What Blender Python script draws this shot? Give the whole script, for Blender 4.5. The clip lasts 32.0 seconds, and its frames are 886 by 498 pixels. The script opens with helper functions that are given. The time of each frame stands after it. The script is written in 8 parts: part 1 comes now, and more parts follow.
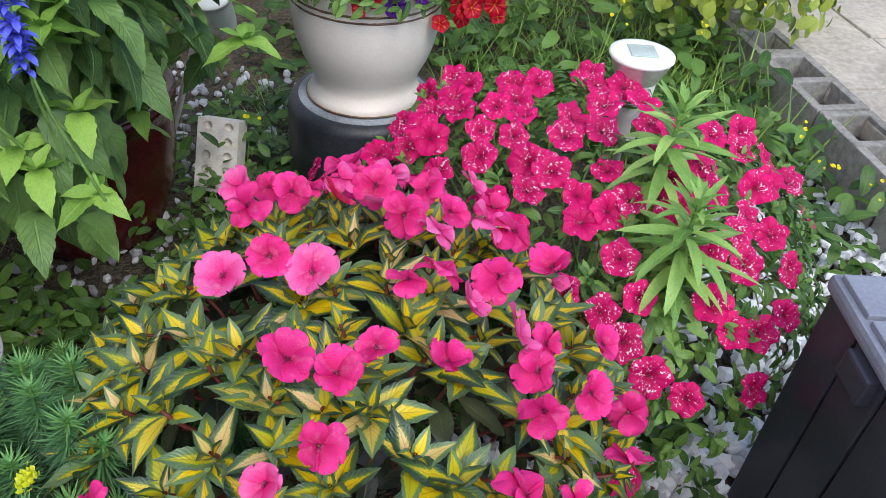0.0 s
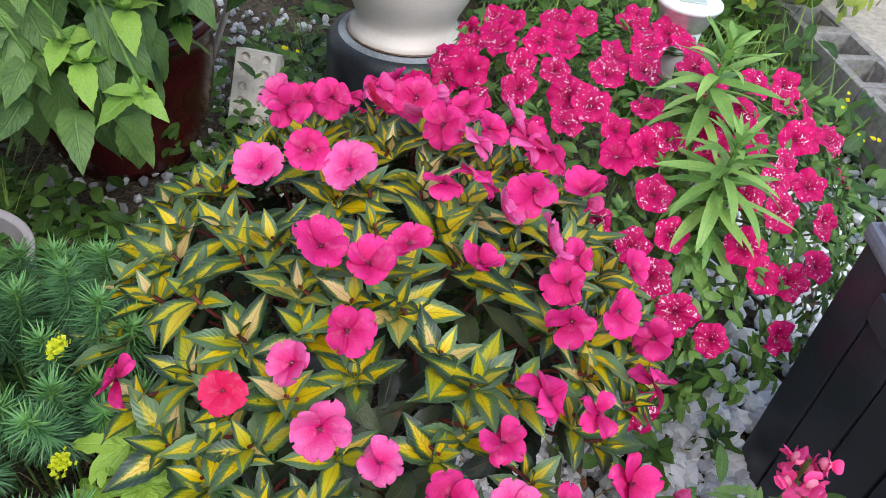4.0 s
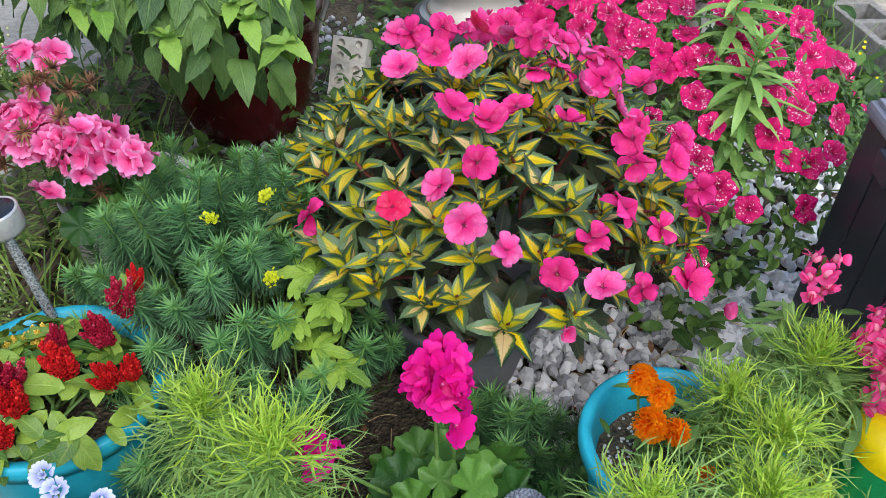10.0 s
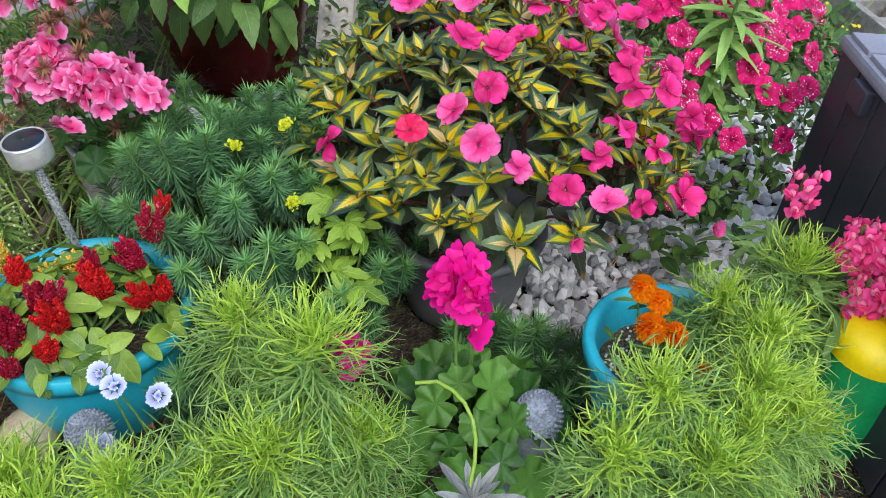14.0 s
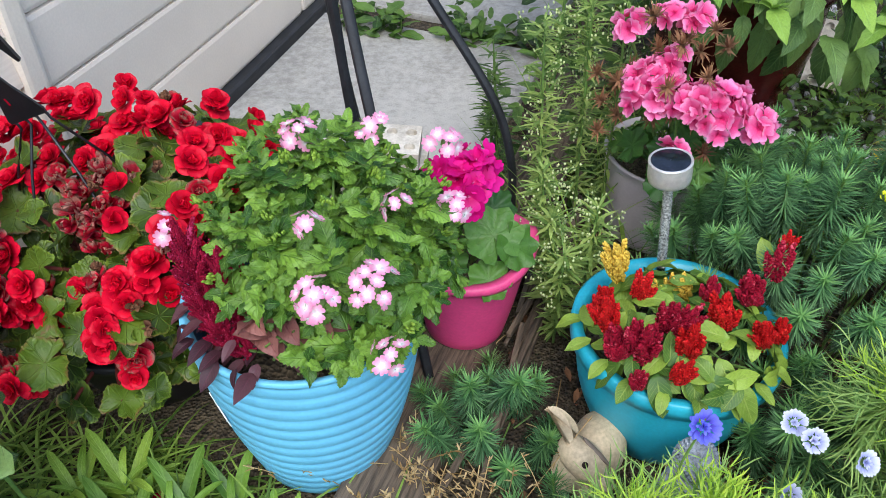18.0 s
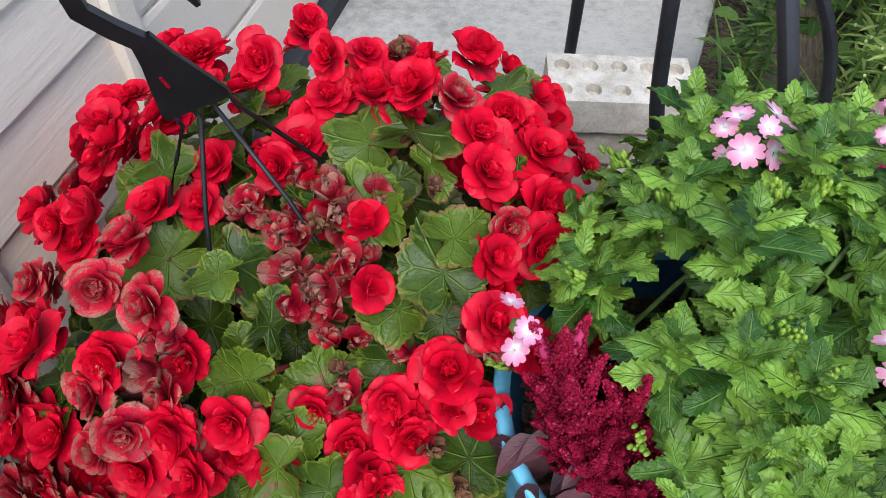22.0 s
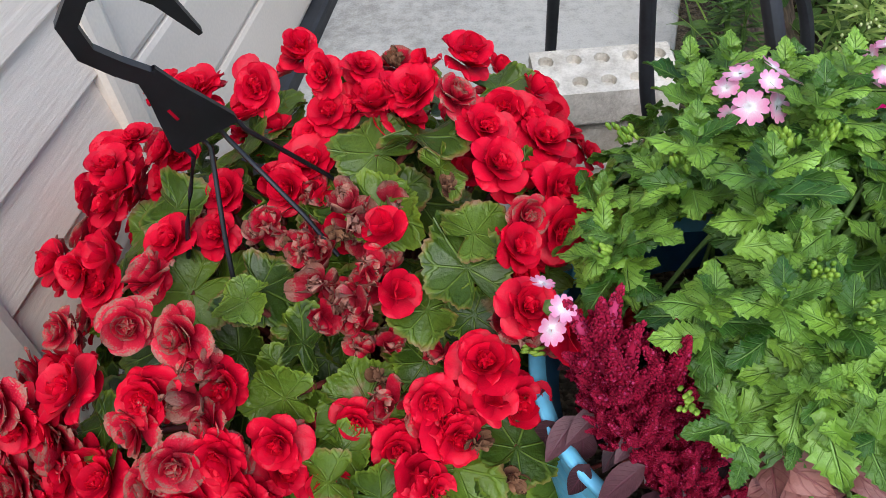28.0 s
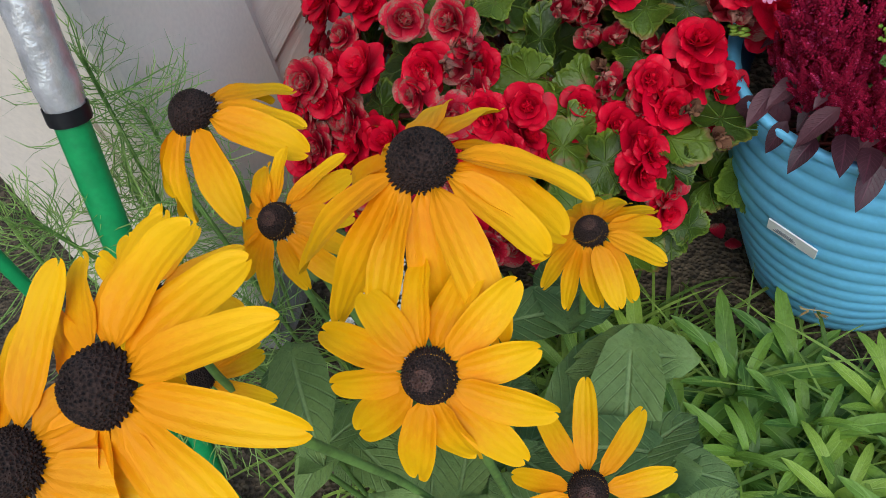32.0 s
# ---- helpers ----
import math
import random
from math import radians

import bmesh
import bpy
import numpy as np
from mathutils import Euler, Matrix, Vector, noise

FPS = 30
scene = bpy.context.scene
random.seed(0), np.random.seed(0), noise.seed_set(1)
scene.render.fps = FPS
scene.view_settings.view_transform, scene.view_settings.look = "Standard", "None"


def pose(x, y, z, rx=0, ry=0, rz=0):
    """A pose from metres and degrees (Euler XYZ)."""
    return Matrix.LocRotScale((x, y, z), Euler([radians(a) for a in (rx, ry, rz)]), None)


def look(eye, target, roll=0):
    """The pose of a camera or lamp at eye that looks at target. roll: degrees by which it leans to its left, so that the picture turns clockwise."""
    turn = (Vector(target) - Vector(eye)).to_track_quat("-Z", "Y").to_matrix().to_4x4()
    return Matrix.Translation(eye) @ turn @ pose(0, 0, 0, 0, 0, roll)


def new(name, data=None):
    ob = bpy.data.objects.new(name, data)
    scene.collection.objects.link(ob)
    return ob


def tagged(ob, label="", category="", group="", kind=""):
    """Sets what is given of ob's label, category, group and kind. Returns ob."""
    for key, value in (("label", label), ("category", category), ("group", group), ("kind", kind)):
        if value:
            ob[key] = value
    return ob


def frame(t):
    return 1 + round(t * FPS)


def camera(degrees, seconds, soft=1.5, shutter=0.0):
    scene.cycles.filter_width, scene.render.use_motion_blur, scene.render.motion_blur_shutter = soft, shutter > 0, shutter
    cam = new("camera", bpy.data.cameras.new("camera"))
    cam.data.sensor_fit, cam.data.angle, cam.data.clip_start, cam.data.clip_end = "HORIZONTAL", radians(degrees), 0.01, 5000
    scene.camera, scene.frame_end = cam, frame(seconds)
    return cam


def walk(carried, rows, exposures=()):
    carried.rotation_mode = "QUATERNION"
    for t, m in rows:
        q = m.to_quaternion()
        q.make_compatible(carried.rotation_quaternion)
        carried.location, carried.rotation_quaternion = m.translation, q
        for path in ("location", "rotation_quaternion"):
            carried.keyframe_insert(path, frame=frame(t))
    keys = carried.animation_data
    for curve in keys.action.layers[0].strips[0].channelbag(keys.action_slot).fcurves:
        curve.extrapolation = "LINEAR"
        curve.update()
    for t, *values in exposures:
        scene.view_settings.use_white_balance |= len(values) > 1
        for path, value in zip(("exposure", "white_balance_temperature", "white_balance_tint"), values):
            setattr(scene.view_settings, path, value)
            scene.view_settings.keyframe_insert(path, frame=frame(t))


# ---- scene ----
cam = camera(58.9, 32.0, soft=0.75)
METRES, EYE, TILT, LEAN, TURN = 3.6, 1.32, -39.0, -4.3, 0.0
ROWS = [
    (0.0, 0.0, 0.0, 0.0, 0.0, 0.0, -0.0),
    (0.5, -0.0094, -0.0047, 0.0076, 0.21, 2.09, -0.88),
    (1.0, -0.0131, -0.0129, 0.0168, 0.71, 4.44, -1.93),
    (1.5, -0.017, -0.025, 0.02, 1.45, 6.33, -2.92),
    (2.0, -0.0292, -0.0373, 0.0072, 2.22, 7.03, -3.7),
    (2.5, -0.0277, -0.0469, -0.0144, 2.59, 5.92, -4.29),
    (3.0, -0.0151, -0.0412, -0.0302, 2.5, 3.54, -4.5),
    (3.5, -0.0041, -0.0176, -0.0334, 1.91, 0.68, -4.41),
    (5.5, -0.0057, 0.0148, -0.0212, 0.78, -2.91, -3.21),
    (6.0, -0.0056, 0.0113, -0.024, 0.99, -2.46, -3.08),
    (6.5, -0.0067, -0.0004, -0.0319, 1.27, -1.87, -2.98),
    (7.0, -0.0078, -0.0178, -0.0423, 1.43, -1.24, -2.89),
    (7.5, -0.0058, -0.0323, -0.053, 1.46, -0.64, -2.65),
    (8.0, -0.0061, -0.0449, -0.0637, 1.43, -0.09, -2.34),
    (8.5, -0.009, -0.0584, -0.0741, 1.58, 0.31, -2.02),
    (9.0, -0.0138, -0.0706, -0.0861, 2.12, 0.58, -1.8),
    (9.5, -0.018, -0.0832, -0.0954, 3.19, 0.92, -1.58),
    (10.0, -0.0235, -0.0969, -0.1044, 4.72, 1.27, -1.51),
    (10.5, -0.033, -0.107, -0.1113, 6.47, 1.41, -1.69),
    (11.0, -0.052, -0.1136, -0.1144, 8.15, 1.26, -2.07),
    (11.5, -0.0791, -0.1209, -0.1181, 9.26, 0.73, -2.5),
    (12.0, -0.0912, -0.1261, -0.1238, 9.27, 0.03, -2.68),
    (12.5, -0.0781, -0.1244, -0.1299, 7.64, -0.49, -2.29),
    (13.0, -0.0584, -0.1233, -0.1315, 4.93, -0.87, -1.4),
    (13.5, -0.0444, -0.1214, -0.1328, 2.13, -0.86, -0.39),
    (15.5, -0.0576, -0.125, -0.1186, 2.94, 1.66, -2.35),
    (16.0, -0.0878, -0.1308, -0.1198, 6.7, 1.98, -4.37),
    (16.5, -0.1226, -0.1363, -0.1226, 10.55, 1.7, -6.4),
    (17.0, -0.1517, -0.1382, -0.1249, 14.28, 1.04, -8.09),
    (17.5, -0.1855, -0.1447, -0.1296, 17.64, -0.33, -9.73),
    (18.0, -0.2121, -0.1479, -0.1322, 20.6, -2.19, -11.12),
    (18.5, -0.2199, -0.1428, -0.1349, 23.23, -4.36, -11.96),
    (19.0, -0.2359, -0.1332, -0.1329, 24.58, -6.45, -12.24),
    (19.5, -0.2866, -0.1134, -0.1234, 24.83, -7.66, -11.98),
    (20.0, -0.3334, -0.0946, -0.1191, 24.36, -8.67, -11.62),
    (20.5, -0.3632, -0.0759, -0.1154, 23.09, -9.27, -11.16),
    (21.0, -0.3823, -0.0665, -0.1148, 21.64, -9.68, -10.68),
    (21.5, -0.3886, -0.0584, -0.1127, 20.17, -9.95, -9.99),
    (22.0, -0.3938, -0.0502, -0.1147, 18.79, -10.18, -9.18),
    (22.5, -0.3934, -0.0471, -0.1139, 17.62, -10.34, -8.46),
    (23.0, -0.3927, -0.0477, -0.1132, 16.94, -10.42, -7.93),
    (23.5, -0.3915, -0.047, -0.1114, 16.71, -10.53, -7.56),
    (24.0, -0.3992, -0.0399, -0.1157, 16.88, -10.84, -7.24),
    (24.5, -0.4042, -0.0337, -0.1189, 17.27, -11.19, -6.8),
    (25.0, -0.4099, -0.0327, -0.1186, 17.46, -11.33, -6.22),
    (25.5, -0.4126, -0.0323, -0.1156, 17.57, -11.03, -5.45),
    (27.5, -0.4069, -0.0456, -0.1161, 16.86, -8.65, -2.77),
    (28.0, -0.3989, -0.0552, -0.1216, 17.09, -8.22, -2.08),
    (28.5, -0.3968, -0.071, -0.1335, 17.76, -8.31, -1.48),
    (29.0, -0.4006, -0.0858, -0.148, 18.92, -9.01, -1.22),
    (29.5, -0.4096, -0.0974, -0.1628, 20.66, -10.57, -1.38),
    (30.0, -0.4137, -0.1019, -0.1731, 22.6, -12.32, -1.85),
    (30.5, -0.4066, -0.1006, -0.1764, 24.11, -13.78, -2.35),
    (31.0, -0.4008, -0.1075, -0.1778, 24.9, -14.6, -2.35),
    (31.5, -0.4037, -0.1145, -0.1785, 24.82, -14.82, -1.88),
    (32.0, -0.4129, -0.1214, -0.1776, 23.99, -14.38, -1.26),
]
walk(cam, [(t, pose(0, 0, EYE, TILT, LEAN, TURN) @ pose(METRES * x, METRES * y, METRES * z, 90 + pitch, roll, yaw)) for t, x, y, z, yaw, pitch, roll in ROWS],
     [(0, 0.82), (6, 0.8), (10, 0.88), (13, 0.9), (17, 0.96), (19, 1.06), (25, 1.0), (28, 0.96), (30, 0.74), (32, 0.4)])

# ---- light: overcast summer day ----
world = bpy.data.worlds.new("sky")
scene.world = world
world.use_nodes = True
wn = world.node_tree
sky = wn.nodes.new("ShaderNodeTexSky")
sky.sky_type = "NISHITA"
sky.sun_disc = False
sky.sun_elevation, sky.sun_rotation = radians(50), radians(212)
sky.air_density, sky.dust_density, sky.ozone_density = 1.0, 1.2, 1.0
wn.links.new(sky.outputs[0], wn.nodes["Background"].inputs[0])
wn.nodes["Background"].inputs[1].default_value = 0.185
sun = new("sun", bpy.data.lights.new("sun", "SUN"))
sun.data.energy, sun.data.angle, sun.data.color = 1.5, radians(32), (1.0, 0.975, 0.955)
sun.matrix_world = look((1.2, -1.9, 2.7), (0, 0, 0))


# ---- materials ----
def lin(r, g, b):
    """A colour from its 0-255 values."""
    return tuple(((c / 255 + 0.055) / 1.055) ** 2.4 if c > 10 else c / 3295 for c in (r, g, b)) + (1.0,)


class Mat:
    """A node material with a Principled surface and short ways to add nodes."""

    def __init__(self, name, rough=0.6, metal=0.0, spec=0.5):
        self.m = bpy.data.materials.new(name)
        self.m.use_nodes = True
        self.t = self.m.node_tree
        self.b = self.t.nodes["Principled BSDF"]
        self.b.inputs["Roughness"].default_value = rough
        self.b.inputs["Metallic"].default_value = metal
        self.b.inputs["Specular IOR Level"].default_value = spec

    def put(self, socket, value):
        if isinstance(value, bpy.types.NodeSocket):
            self.t.links.new(value, socket)
        else:
            socket.default_value = value

    def math(self, op, a, b=0.0, clamp=False):
        n = self.t.nodes.new("ShaderNodeMath")
        n.operation, n.use_clamp = op, clamp
        self.put(n.inputs[0], a)
        self.put(n.inputs[1], b)
        return n.outputs[0]

    def step(self, a, lo, hi):
        n = self.t.nodes.new("ShaderNodeMapRange")
        n.interpolation_type = "SMOOTHSTEP"
        self.put(n.inputs[0], a)
        self.put(n.inputs[1], lo)
        self.put(n.inputs[2], hi)
        return n.outputs[0]

    def mix(self, f, a, b, how="MIX"):
        n = self.t.nodes.new("ShaderNodeMix")
        n.data_type, n.blend_type = "RGBA", how
        self.put(n.inputs[0], f)
        self.put(n.inputs[6], a)
        self.put(n.inputs[7], b)
        return n.outputs[2]

    def coords(self, kind="Object"):
        return self.t.nodes.new("ShaderNodeTexCoord").outputs[kind]

    def world_place(self):
        return self.t.nodes.new("ShaderNodeNewGeometry").outputs["Position"]

    def noise(self, scale, where=None, detail=3.0, rough=0.55, w=None):
        n = self.t.nodes.new("ShaderNodeTexNoise")
        n.inputs["Scale"].default_value = scale
        n.inputs["Detail"].default_value = detail
        n.inputs["Roughness"].default_value = rough
        if w is not None:
            n.noise_dimensions = "4D"
            self.put(n.inputs["W"], w)
        if where is not None:
            self.put(n.inputs["Vector"], where)
        return n.outputs[0]

    def cells(self, scale, where=None, feature="F1", w=None):
        n = self.t.nodes.new("ShaderNodeTexVoronoi")
        n.feature = feature
        n.inputs["Scale"].default_value = scale
        if w is not None:
            n.voronoi_dimensions = "4D"
            self.put(n.inputs["W"], w)
        if where is not None:
            self.put(n.inputs["Vector"], where)
        return n.outputs

    def chance(self):
        """A number that differs from piece to piece."""
        a = self.t.nodes.new("ShaderNodeObjectInfo").outputs["Random"]
        b = self.t.nodes.new("ShaderNodeNewGeometry").outputs["Random Per Island"]
        return self.math("FRACT", self.math("ADD", a, b))

    def other(self, rnd, k):
        return self.math("FRACT", self.math("MULTIPLY", rnd, k))

    def uv(self):
        n = self.t.nodes.new("ShaderNodeSeparateXYZ")
        self.t.links.new(self.coords("UV"), n.inputs[0])
        return n.outputs[0], n.outputs[1]

    def across(self):
        """Distance from the midrib, 0 to 1, and the way along the leaf."""
        u, v = self.uv()
        return self.math("ABSOLUTE", self.math("SUBTRACT", self.math("MULTIPLY", v, 2.0), 1.0)), u

    def bump(self, h, strength=0.3, dist=0.002):
        n = self.t.nodes.new("ShaderNodeBump")
        n.inputs["Strength"].default_value = strength
        n.inputs["Distance"].default_value = dist
        self.put(n.inputs["Height"], h)
        self.t.links.new(n.outputs[0], self.b.inputs["Normal"])

    def color(self, c):
        self.put(self.b.inputs["Base Color"], c)
        self.last = c
        return self

    def thin(self, amount=0.25, tint=None):
        """Lets light through, as leaves and petals do."""
        tr = self.t.nodes.new("ShaderNodeBsdfTranslucent")
        mx = self.t.nodes.new("ShaderNodeMixShader")
        self.put(tr.inputs[0], self.last if tint is None else tint)
        mx.inputs[0].default_value = amount
        out = self.t.nodes["Material Output"]
        self.t.links.new(self.b.outputs[0], mx.inputs[1])
        self.t.links.new(tr.outputs[0], mx.inputs[2])
        self.t.links.new(mx.outputs[0], out.inputs[0])
        return self


def plain(name, rgb, rough=0.5, metal=0.0, var=0.12, scale=18.0, bump=0.0, grain=160.0):
    m = Mat(name, rough, metal)
    w = m.coords("Object")
    n1, n2 = m.noise(scale, w, 4), m.noise(grain, w, 2)
    f = m.math("ADD", m.math("MULTIPLY", n1, 0.7), m.math("MULTIPLY", n2, 0.3))
    c = lin(*rgb)
    dark = tuple(x * (1 - 2.2 * var) for x in c[:3]) + (1,)
    light = tuple(min(1, x * (1 + 1.6 * var)) for x in c[:3]) + (1,)
    m.color(m.mix(m.step(f, 0.3, 0.7), dark, light))
    if bump:
        m.bump(f, bump, 0.004)
    return m.m


def leafy_tone(c):
    """Garden greens lean to yellow and grey."""
    g = sum(c) / 3
    return tuple(0.95 * v * k + 0.05 * g for v, k in zip(c, (1.04, 1.0, 0.98)))


def leaf_mat(name, dark, light, vein=None, rough=0.45, veins=9.0, thin=0.25, bump=0.35, edge=None, brown=0.0, rim=None):
    dark, light = leafy_tone(dark), leafy_tone(light)
    m = Mat(name, rough, 0, 0.4)
    rnd = m.chance()
    c, u = m.across()
    patch = m.noise(35.0, m.coords("Object"), 3, w=rnd)
    f = m.math("ADD", m.math("MULTIPLY", rnd, 0.65), m.math("MULTIPLY", patch, 0.5))
    col = m.mix(m.step(f, 0.15, 0.95), lin(*dark), lin(*light))
    wave = m.math("SINE", m.math("MULTIPLY", m.math("SUBTRACT", u, m.math("MULTIPLY", c, 0.28)), veins * 6.283))
    side = m.step(wave, 0.72, 1.0)
    mid = m.math("SUBTRACT", 1.0, m.step(c, 0.03, 0.11))
    lines = m.math("MULTIPLY", m.math("MAXIMUM", mid, m.math("MULTIPLY", side, 0.55)), m.step(u, 0.12, 0.3))
    if vein:
        col = m.mix(m.math("MULTIPLY", lines, 0.55), col, lin(*vein))
    if edge:
        col = m.mix(m.math("MULTIPLY", m.step(c, 0.82, 1.0), 0.6), col, lin(*edge))
    if rim:
        col = m.mix(m.math("MULTIPLY", m.step(m.math("ADD", u, m.math("MULTIPLY", m.math("SUBTRACT", patch, 0.5), 0.5)), 0.76, 0.94), 0.62), col, lin(*rim))
    if brown:
        b = m.math("MULTIPLY", m.step(m.noise(28.0, m.coords("Object"), 4, w=m.other(rnd, 37.0)), 0.62, 0.7),
                   m.step(m.other(rnd, 91.0), 1 - brown, 1 - brown + 0.1))
        e = m.math("MULTIPLY", m.step(m.math("ADD", u, m.math("MULTIPLY", patch, 0.5)), 1.05, 1.2), m.step(m.other(rnd, 43.0), 0.45, 0.6))
        col = m.mix(m.math("MAXIMUM", b, e), col, lin(122, 88, 56))
    fine = m.noise(240.0, m.coords("Object"), 3, 0.6, w=rnd)
    col = m.mix(m.math("MULTIPLY", m.step(fine, 0.45, 0.7), 0.34), col, m.mix(0.5, col, (0.0, 0.0, 0.0, 1)))
    m.color(col)
    m.bump(m.math("ADD", m.math("SUBTRACT", patch, m.math("MULTIPLY", lines, 0.8)), m.math("MULTIPLY", fine, 0.6)), bump, 0.003)
    return m.thin(thin).m


def petal_mat(name, inner, outer, rim=None, eye=None, eye_r=0.12, rough=0.5, thin=0.3, spots=0.0, star=None, shade=0.25, brown=0.0, ribs=False, fleck=None, mottle=0.0, crinkle=0.12):
    m = Mat(name, rough, 0, 0.25)
    rnd = m.chance()
    u, v = m.uv()
    streak = m.noise(16.0, m.coords("UV"), 3, w=rnd)
    f = m.math("ADD", u, m.math("MULTIPLY", m.math("SUBTRACT", streak, 0.5), 0.5))
    col = m.mix(m.step(f, 0.1, 0.9), lin(*inner), lin(*outer))
    if rim:
        col = m.mix(m.step(f, 0.62, 0.95), col, lin(*rim))
    if star:
        ray = m.math("ABSOLUTE", m.math("SINE", m.math("MULTIPLY", v, 5 * 3.14159)))
        s = m.math("MULTIPLY", m.step(ray, 0.975, 0.999), m.math("SUBTRACT", 1.0, m.step(u, 0.55, 0.95)))
        col = m.mix(s, col, lin(*star))
    if eye:
        col = m.mix(m.math("SUBTRACT", 1.0, m.step(f, eye_r * 0.8, eye_r * 1.5)), col, lin(*eye))
    if spots:
        n = m.noise(210.0, m.coords("Object"), 3, 0.7, w=m.other(rnd, 53.0))
        big = m.noise(62.0, m.coords("Object"), 2, 0.5, w=m.other(rnd, 17.0))
        lean = m.math("MULTIPLY", m.math("SUBTRACT", m.other(rnd, 23.0), 0.5), 0.05)
        s = m.step(m.math("ADD", lean, m.math("ADD", n, m.math("MULTIPLY", m.math("SUBTRACT", big, 0.5), 0.36))), 0.685 - spots, 0.705 - spots)
        col = m.mix(s, col, lin(255, 226, 236))
    if brown:
        b = m.math("MULTIPLY", m.step(m.math("ADD", u, m.math("MULTIPLY", streak, 0.8)), 1.1 - brown, 1.3 - brown), 0.9)
        col = m.mix(b, col, m.mix(streak, lin(120, 70, 54), lin(206, 158, 136)))
    # pale mottling, which also paints in the highlights of crumpled petals
    mott = m.noise(70.0, m.coords("Object"), 4, 0.65, w=m.other(rnd, 5.0))
    col = m.mix(m.math("MULTIPLY", m.step(mott, 0.5, 0.72), mottle), col, m.mix(0.45, col, (1.0, 0.8, 0.86, 1)))
    col = m.mix(m.math("MULTIPLY", m.other(rnd, 7.0), shade), col, m.mix(0.5, col, (0.0, 0.0, 0.0, 1)))
    if fleck:
        col = m.mix(m.step(m.other(rnd, 19.0), 0.93, 0.95), col, lin(*fleck))
    m.color(col)
    if ribs:
        rib = m.math("SINE", m.math("MULTIPLY", v, 25.0))
        col = m.mix(m.math("MULTIPLY", m.step(rib, 0.3, 1.0), 0.06), col, m.mix(0.5, col, lin(200, 110, 0)))
        m.color(col)
        m.bump(m.math("ADD", rib, m.math("MULTIPLY", streak, 2.0)), 0.2, 0.002)
    else:
        m.bump(m.math("ADD", streak, mott), crinkle, 0.003)
    return m.thin(thin).m


def variegated():
    """Dark green leaves with a yellow heart, pale and scorched on the old ones."""
    m = Mat("variegated_leaf", 0.38, 0, 0.45)
    rnd = m.chance()
    c, u = m.across()
    n = m.noise(26.0, m.coords("UV"), 4, w=rnd)
    ragged = m.math("ADD", m.math("ADD", c, m.math("MULTIPLY", m.math("SUBTRACT", n, 0.5), 0.62)), m.math("MULTIPLY", m.math("SUBTRACT", m.other(rnd, 71.0), 0.4), 0.45))
    ends = m.math("MULTIPLY", m.math("ABSOLUTE", m.math("SUBTRACT", u, 0.34)), 0.95)
    edge = m.math("ADD", ragged, ends)
    heart = m.math("SUBTRACT", 1.0, m.step(edge, 0.5, 0.68))
    halo = m.math("SUBTRACT", 1.0, m.step(edge, 0.6, 0.98))
    green = m.mix(m.step(m.math("ADD", m.math("MULTIPLY", n, 0.6), m.math("MULTIPLY", m.other(rnd, 47.0), 0.5)), 0.3, 0.8), lin(34, 56, 42), lin(108, 134, 92))
    young = m.mix(m.step(m.other(rnd, 13.0), 0.0, 1.0), lin(228, 194, 12), lin(176, 170, 28))
    old = m.mix(n, lin(222, 204, 140), lin(204, 158, 104))
    yellow = m.mix(m.step(m.other(rnd, 29.0), 0.78, 0.92), young, old)
    col = m.mix(heart, m.mix(m.math("MULTIPLY", halo, 0.7), green, lin(104, 134, 40)), yellow)
    mid = m.math("SUBTRACT", 1.0, m.step(c, 0.02, 0.07))
    col = m.mix(m.math("MULTIPLY", mid, 0.4), col, lin(130, 84, 50))
    m.color(col)
    m.bump(m.math("SINE", m.math("MULTIPLY", m.math("SUBTRACT", u, m.math("MULTIPLY", c, 0.3)), 60.0)), 0.15, 0.002)
    return m.thin(0.2).m


def wood_mat(name, dark, light, axis=(1, 12, 12), rough=0.8):
    m = Mat(name, rough)
    mp = m.t.nodes.new("ShaderNodeMapping")
    m.t.links.new(m.coords("Object"), mp.inputs[0])
    mp.inputs["Scale"].default_value = axis
    n = m.noise(9.0, mp.outputs[0], 6, 0.65)
    m.color(m.mix(m.step(n, 0.3, 0.7), lin(*dark), lin(*light)))
    m.bump(n, 0.6, 0.006)
    return m.m


def concrete_mat(name, dark, light, rough=0.9):
    m = Mat(name, rough)
    w = m.world_place()
    a, b, c = m.noise(1.6, w, 5), m.noise(42.0, w, 4), m.noise(220.0, w, 2)
    f = m.math("ADD", m.math("MULTIPLY", a, 0.55), m.math("ADD", m.math("MULTIPLY", b, 0.3), m.math("MULTIPLY", c, 0.15)))
    m.color(m.mix(m.step(f, 0.36, 0.62), lin(*dark), lin(*light)))
    m.bump(m.math("ADD", b, c), 0.5, 0.004)
    return m.m


def soil_mat():
    m = Mat("soil", 0.95)
    w = m.world_place()
    a, b, c = m.noise(3.0, w, 5), m.noise(60.0, w, 4), m.cells(140.0, w)[0]
    f = m.math("ADD", m.math("MULTIPLY", a, 0.4), m.math("MULTIPLY", b, 0.6))
    m.color(m.mix(m.step(f, 0.35, 0.65), lin(52, 45, 35), lin(112, 99, 78)))
    m.bump(m.math("ADD", b, c), 0.9, 0.012)
    return m.m


